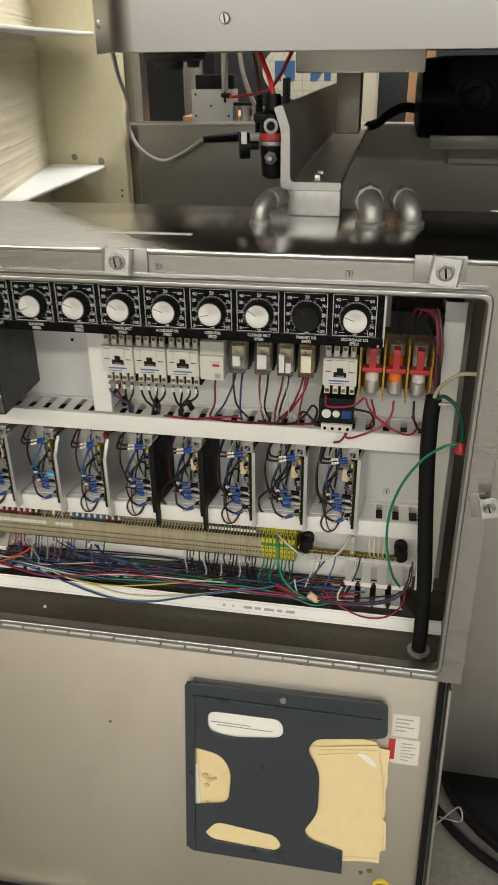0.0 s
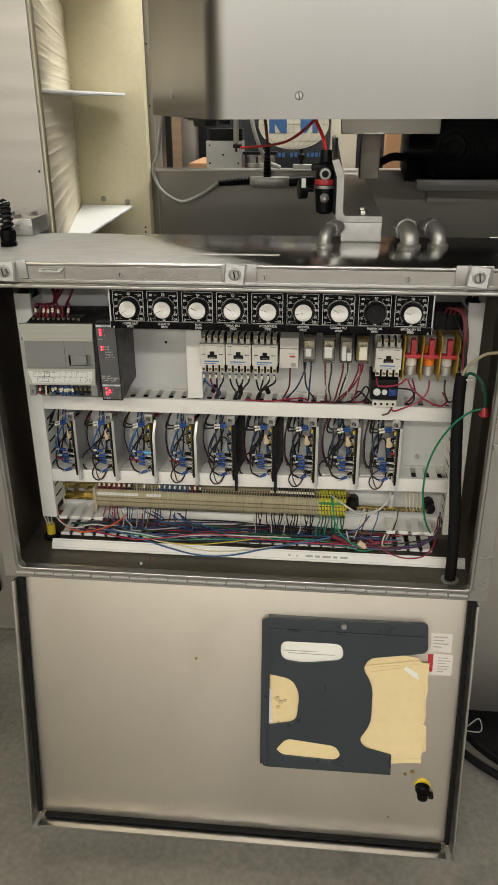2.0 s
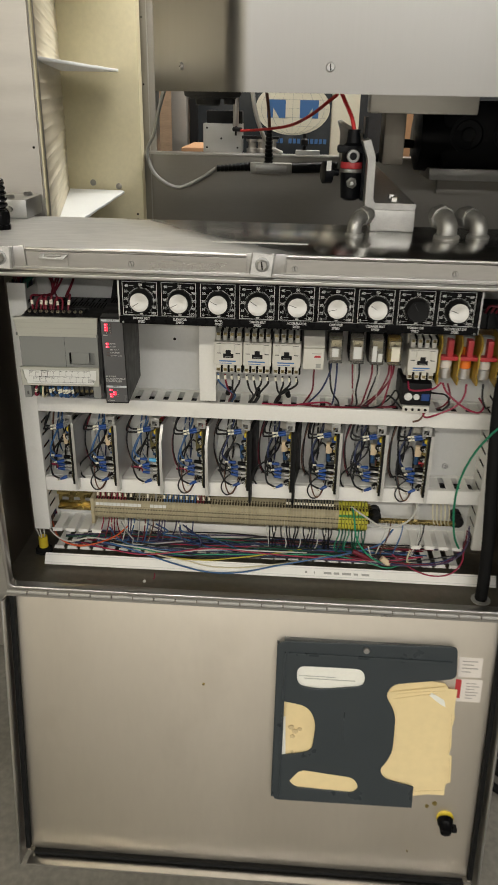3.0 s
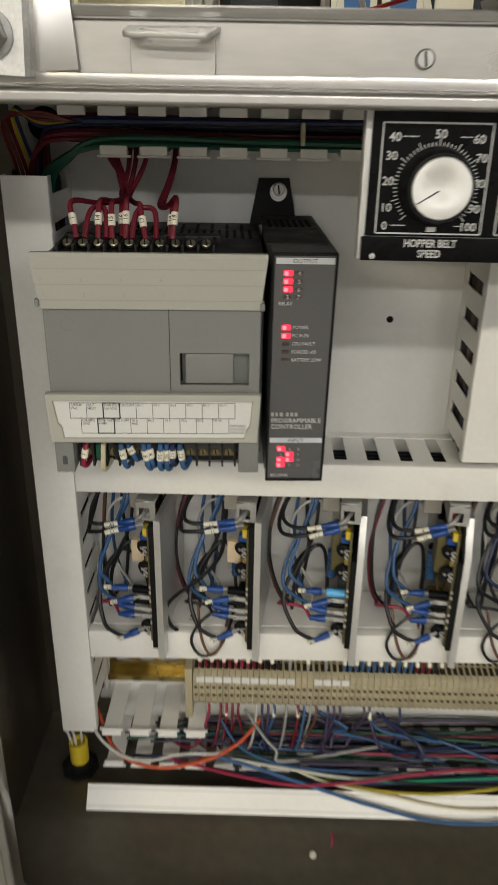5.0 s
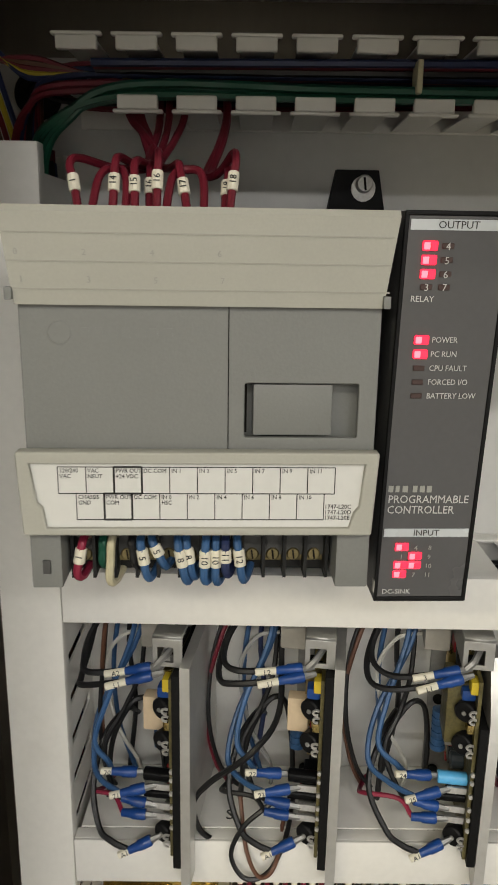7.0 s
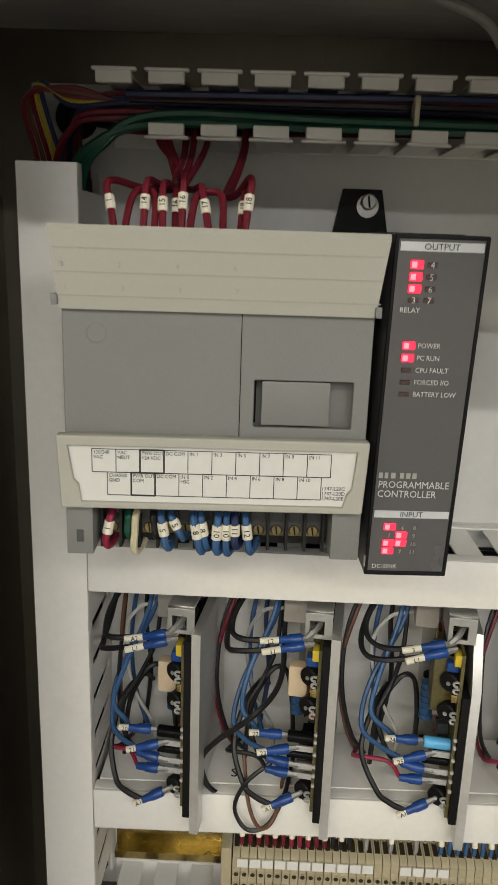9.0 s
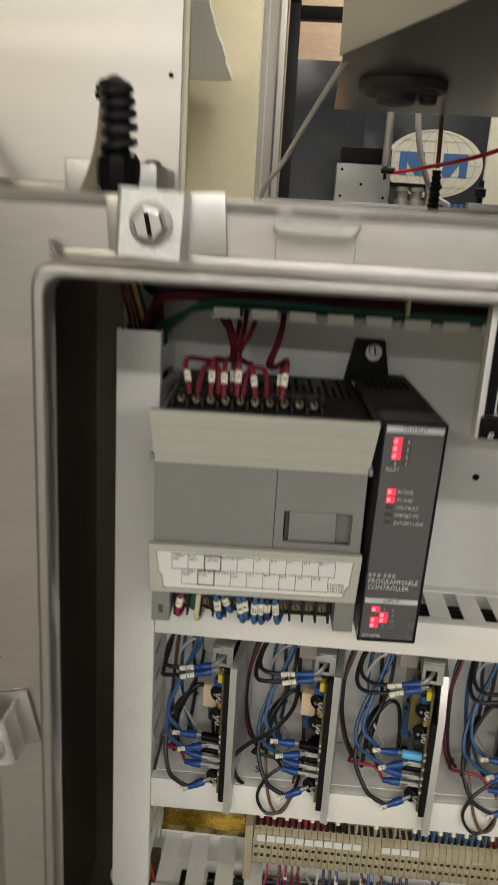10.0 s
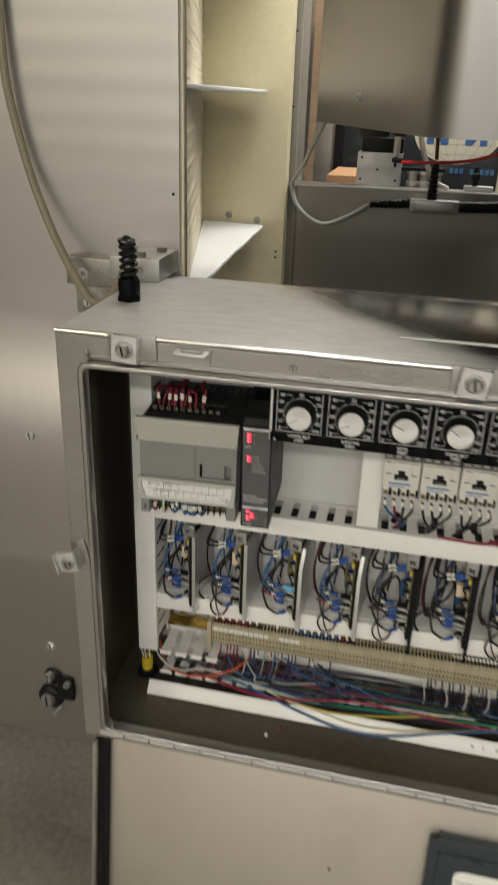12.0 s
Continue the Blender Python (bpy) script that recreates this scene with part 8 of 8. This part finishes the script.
# loops that spill over the front
SP = [("orange", 0.0019, [(-0.392, 0.150, 0.690), (-0.372, 0.118, 0.676), (-0.345, 0.108, 0.668), (-0.315, 0.108, 0.668), (-0.285, 0.110, 0.677), (-0.262, 0.122, 0.684), (-0.244, 0.140, 0.694)]),
      ("orange", 0.0019, [(-0.394, 0.155, 0.686), (-0.370, 0.120, 0.672), (-0.335, 0.110, 0.664), (-0.300, 0.112, 0.670), (-0.26, 0.13, 0.676)]),
      ("white", 0.0018, [(-0.400, 0.140, 0.700), (-0.384, 0.120, 0.686), (-0.362, 0.110, 0.676), (-0.340, 0.106, 0.676), (-0.318, 0.104, 0.685), (-0.300, 0.106, 0.686), (-0.283, 0.112, 0.680), (-0.265, 0.13, 0.672)]),
      ("blue", 0.0021, [(-0.300, 0.125, 0.668), (-0.255, 0.112, 0.667), (-0.205, 0.100, 0.660), (-0.150, 0.090, 0.649), (-0.090, 0.083, 0.640), (-0.030, 0.084, 0.642), (0.040, 0.094, 0.655), (0.100, 0.102, 0.666), (0.160, 0.110, 0.676), (0.22, 0.125, 0.690), (0.245, 0.14, 0.715)]),
      ("cream", 0.0017, [(-0.230, 0.120, 0.664), (-0.185, 0.105, 0.657), (-0.130, 0.097, 0.652), (-0.080, 0.093, 0.645), (-0.020, 0.092, 0.648), (0.060, 0.100, 0.658), (0.13, 0.12, 0.664)]),
      ("yellow", 0.0018, [(-0.215, 0.125, 0.660), (-0.165, 0.105, 0.654), (-0.100, 0.098, 0.655), (-0.040, 0.100, 0.662), (0.030, 0.112, 0.668), (0.08, 0.13, 0.668)]),
      ("pink", 0.0019, [(-0.330, 0.122, 0.664), (-0.270, 0.108, 0.661), (-0.215, 0.100, 0.659), (-0.160, 0.098, 0.667), (-0.105, 0.100, 0.677), (-0.060, 0.106, 0.676), (0.000, 0.108, 0.670), (0.080, 0.106, 0.668), (0.160, 0.104, 0.668), (0.24, 0.108, 0.668), (0.30, 0.12, 0.672)]),
      ("pink", 0.0018, [(0.245, 0.120, 0.674), (0.275, 0.102, 0.660), (0.310, 0.094, 0.650), (0.345, 0.097, 0.652), (0.368, 0.110, 0.668), (0.374, 0.13, 0.690)]),
      ("white", 0.0017, [(-0.27, 0.118, 0.668), (-0.215, 0.108, 0.668), (-0.16, 0.104, 0.664), (-0.11, 0.106, 0.670), (-0.05, 0.108, 0.674), (0.02, 0.112, 0.672), (0.09, 0.12, 0.668)]),
      ("bright_green", 0.0018, [(-0.25, 0.12, 0.664), (-0.19, 0.11, 0.660), (-0.13, 0.106, 0.660), (-0.05, 0.108, 0.664), (0.05, 0.110, 0.668), (0.13, 0.11, 0.672), (0.20, 0.104, 0.664), (0.235, 0.102, 0.656), (0.27, 0.112, 0.662)]),
      ("red", 0.0017, [(0.10, 0.116, 0.668), (0.17, 0.108, 0.670), (0.23, 0.104, 0.668), (0.29, 0.106, 0.664), (0.34, 0.112, 0.668), (0.372, 0.13, 0.690), (0.378, 0.14, 0.72)]),
      ("dark_blue", 0.0018, [(-0.32, 0.12, 0.660), (-0.22, 0.108, 0.656), (-0.12, 0.106, 0.658), (0.0, 0.110, 0.662), (0.12, 0.108, 0.664), (0.24, 0.106, 0.662), (0.33, 0.112, 0.668), (0.372, 0.125, 0.685)]),
      ("purple", 0.0018, [(0.0, 0.118, 0.668), (0.10, 0.108, 0.664), (0.20, 0.104, 0.664), (0.28, 0.104, 0.662), (0.345, 0.110, 0.670), (0.376, 0.125, 0.695), (0.38, 0.14, 0.73)]),
      ("black", 0.0018, [(-0.22, 0.115, 0.664), (-0.10, 0.104, 0.660), (0.02, 0.104, 0.664), (0.15, 0.106, 0.668), (0.27, 0.108, 0.668), (0.36, 0.118, 0.680)]),
      ("blue", 0.0016, [(-0.28, 0.14, 0.690), (-0.26, 0.122, 0.676), (-0.22, 0.112, 0.668), (-0.15, 0.11, 0.665), (-0.08, 0.112, 0.668), (0.0, 0.118, 0.67)]),
      ("white", 0.0018, [(0.20, 0.118, 0.690), (0.205, 0.108, 0.676), (0.215, 0.106, 0.664), (0.225, 0.115, 0.655)]),
      ("cream", 0.0022, [(0.275, 0.112, 0.690), (0.270, 0.104, 0.680), (0.272, 0.106, 0.668), (0.29, 0.12, 0.664)])]
for c, r, pts in SP:
    wire(pts, c, r * 0.74, c.replace("_", " ") + " wire spilling over the bottom duct", "wires along the ducts", n=8)
bm = bmesh.new()
lathe(bm, (0.224, 0.108, 0.672), (0.8, -0.1, -0.55), [(0, 0.006), (0.014, 0.006), (0.020, 0.003)], 10)
single("wire_nut", bm, M["tan"], "tan wire nut among the wiring", "wire nut")
bm = bmesh.new()
lathe(bm, (0.172, 0.108, 0.684), (0.9, -0.1, -0.35), [(0, 0.0045), (0.03, 0.0045), (0.034, 0.003)], 10)
single("red_sleeve", bm, M["wire_red"], "red heat-shrink sleeve among the wiring", "sleeve")

# wires under contactors and relays
for q, xc in enumerate((-0.0560, -0.0090, 0.0385)):
    for k in range(4):
        xx = xc - 0.0168 + k * 0.0112
        tgt = xc + (0.008, 0.0, -0.006)[q] + rng.uniform(-0.006, 0.006)
        c = "black" if (q, k) not in ((0, 0), (0, 1)) else ("blue", "red")[k]
        wire([(xx, 0.112, 1.0120), (xx + 0.002, 0.108, 1.000), ((xx + tgt) / 2, 0.112, 0.986), (tgt, 0.122, 0.972), (tgt - 0.006, 0.138, 0.955), (tgt - 0.008, 0.15, 0.942)], c, 0.0017, n=6)
        marker((xx, 0.1105, 1.0095), (xx + 0.001, 0.1085, 1.0035), "", 0.0021)
        wire([(xx, 0.112, 1.090), (xx, 0.114, 1.100), (xx + rng.uniform(-0.004, 0.004), 0.13, 1.125), (xx, 0.15, 1.17)], "black", 0.0017)
        marker((xx, 0.1120, 1.0925), (xx, 0.1130, 1.0990), "", 0.0021)
    bm = bmesh.new()
    cyl(bm, (xc + 0.002, 0.118, 0.986), (xc - 0.002 + 0.004 * q, 0.124, 0.972), 0.0042, 10)
    single("tape_wrap", bm, M["rubber"], "black tape round the contactor wires", "tape")
for x, c, xe in ((0.085, "red", 0.072), (0.112, "dark_blue", 0.080), (0.121, "dark_blue", 0.118), (0.108, "black", 0.128), (0.146, "red", 0.150), (0.157, "black", 0.158), (0.150, "white", 0.155),
                 (0.178, "red", 0.166), (0.186, "black", 0.172), (0.190, "white", 0.168), (0.184, "white", 0.189), (0.206, "red", 0.172), (0.213, "red", 0.178), (0.209, "pink", 0.200)):
    wire([(x, 0.120, 1.036), (x + (xe - x) * 0.1, 0.108, 1.020), (x + (xe - x) * 0.5 + rng.uniform(-0.005, 0.005), 0.106, 0.992), (xe, 0.120, 0.966), (xe - 0.004, 0.15, 0.948)], c, 0.0015)
wire([(0.0, 0.128, 0.956), (0.045, 0.122, 0.957), (0.075, 0.120, 0.962), (0.105, 0.124, 0.964), (0.118, 0.130, 0.958)], "pink", 0.0016)
wire([(0.064, 0.13, 0.956), (0.105, 0.122, 0.957), (0.15, 0.124, 0.957), (0.19, 0.128, 0.957), (0.225, 0.135, 0.957)], "red", 0.0016)
wire([(0.14, 0.13, 0.957), (0.185, 0.122, 0.959), (0.208, 0.118, 0.975), (0.219, 0.118, 0.992), (0.226, 0.12, 0.985), (0.222, 0.13, 0.965), (0.215, 0.15, 0.95)], "black", 0.0016)
wire([(0.232, 0.115, 0.962), (0.222, 0.108, 0.975), (0.208, 0.112, 0.985), (0.200, 0.118, 0.970), (0.196, 0.14, 0.953)], "black", 0.0016)
for pts, c in (([(0.238, 0.116, 1.010), (0.242, 0.102, 1.000), (0.275, 0.100, 1.004), (0.290, 0.110, 1.012)], "pink"),
               ([(0.292, 0.110, 1.012), (0.300, 0.102, 0.998), (0.325, 0.096, 0.978), (0.352, 0.100, 0.966), (0.364, 0.112, 0.972), (0.356, 0.12, 0.985)], "pink"),
               ([(0.330, 0.108, 1.012), (0.328, 0.104, 0.992), (0.315, 0.098, 0.976), (0.290, 0.098, 0.962), (0.272, 0.105, 0.952), (0.266, 0.108, 0.958)], "pink"),
               ([(0.300, 0.108, 1.012), (0.306, 0.104, 0.990), (0.300, 0.112, 0.972), (0.296, 0.14, 0.955)], "red"),
               ([(0.278, 0.12, 0.990), (0.300, 0.106, 0.992), (0.306, 0.106, 0.976), (0.302, 0.13, 0.956)], "black"),
               ([(0.357, 0.110, 1.012), (0.358, 0.106, 0.990), (0.366, 0.108, 0.972), (0.378, 0.13, 0.965)], "black"),
               ([(0.270, 0.112, 0.958), (0.262, 0.104, 0.948), (0.252, 0.108, 0.942)], "brown")):
    wire(pts, c, 0.0016, n=6)
for k, c in enumerate(("red", "red", "red", "brown")):
    wire([(0.345 + 0.008 * k, 0.116, 1.128), (0.350 + 0.008 * k, 0.104, 1.142), (0.372 + 0.002 * k, 0.100, 1.132), (0.378 + 0.002 * k, 0.090, 1.095), (0.380 + 0.001 * k, 0.085, 1.050), (0.3815, 0.08, 1.030)], c, 0.0020, "red power wire into the black cable", n=8)
wire([(0.312, 0.11, 1.178), (0.322, 0.104, 1.165), (0.326, 0.108, 1.150), (0.325, 0.12, 1.135)], "black", 0.0020, "black power wire over the fuses", n=8)
wire([(0.362, 0.112, 1.125), (0.372, 0.096, 1.105), (0.382, 0.086, 1.075), (0.384, 0.080, 1.030)], "black", 0.0024, "black power wire into the black cable", n=8)

mc = thing("main_cable", (0.39, 0.07, 0.631), "thick black main cable rising from the cabinet floor", "cable")
bm = bmesh.new()
sweep(bm, [(0.396, 0.054, 0.631), (0.396, 0.056, 0.68), (0.393, 0.062, 0.76), (0.386, 0.068, 0.85), (0.380, 0.074, 0.94), (0.3785, 0.080, 1.0), (0.3800, 0.082, 1.032)], 0.0105, 16)
part("sheath", bm, M["rubber"], mc)
bm = bmesh.new()
lathe(bm, (0.396, 0.054, 0.631), (0, 0, 1), [(0, 0.0165), (0.003, 0.0165), (0.0035, 0.012)], 20)
part("collar", bm, M["zinc"], mc)
bm = bmesh.new()
bx(bm, 0.3860, 0.4000, 0.073, 0.079, 1.0240, 1.0275, 0.0008)
part("cut_foil", bm, M["zinc"], mc)
wire([(0.3800, 0.080, 1.030), (0.3835, 0.070, 1.048), (0.392, 0.050, 1.068), (0.405, 0.030, 1.086), (0.420, 0.006, 1.096), (0.428, -0.003, 1.100)], "cream", 0.0026, "cream wire running from the main cable to the cabinet edge", n=8)
wire([(0.3830, 0.078, 1.030), (0.392, 0.066, 1.040), (0.408, 0.056, 1.030), (0.417, 0.050, 1.005), (0.418, 0.050, 0.985)], "green", 0.0026, "green ground wire from the main cable to the red nut", n=8)
wire([(0.418, 0.050, 0.980), (0.412, 0.050, 0.982), (0.395, 0.052, 0.975), (0.372, 0.060, 0.950), (0.350, 0.072, 0.905), (0.338, 0.084, 0.855), (0.336, 0.094, 0.805), (0.342, 0.104, 0.755), (0.352, 0.116, 0.715), (0.366, 0.128, 0.685)], "bright_green", 0.0019, "bright green ground wire hanging in an arc", n=8)
bm = bmesh.new()
lathe(bm, (0.418, 0.050, 0.985), (0.05, -0.05, -1), [(0, 0.0035), (0.006, 0.0065), (0.014, 0.0078), (0.016, 0.006)], 12)
bx(bm, 0.4095, 0.427, 0.048, 0.052, 0.970, 0.975, 0.001)
single("wire_nut", bm, M["red_plastic"], "red wing wire nut joining green wires", "wire nut")
# light grey cord across the cabinet roof
wire([(-0.19, 0.13, 1.200), (-0.205, 0.12, 1.212), (-0.235, 0.11, 1.219), (-0.27, 0.10, 1.2215)], "grey", 0.0022, "grey cord under the cabinet roof", n=8)

# wires filling the upright ducts, added so the slots look dark
rng = random.Random(31)
for x0, x1, z0, z1 in ((-0.4140, -0.3905, 0.692, 1.150), (0.3890, 0.4100, 0.692, 1.148), (-0.1025, -0.0810, 0.957, 1.150)):
    for k in range(9):
        colour = ("black", "dark_blue", "black", "red", "purple", "black", "blue", "black", "red")[k]
        x, y = x0 + 0.003 + (x1 - x0 - 0.006) * ((k * 0.37) % 1.0), 0.142 + 0.036 * ((k * 0.61) % 1.0)
        pts = []
        for j in range(9):
            pts.append((min(x1 - 0.0025, max(x0 + 0.0025, x + rng.uniform(-0.004, 0.004))), min(0.181, max(0.1385, y + rng.uniform(-0.006, 0.006))), z0 + (z1 - z0) * j / 8))
        wire(pts, colour, 0.0022, colour.replace("_", " ") + " wire running inside the upright duct", "wires in the upright ducts", n=6, step=4)
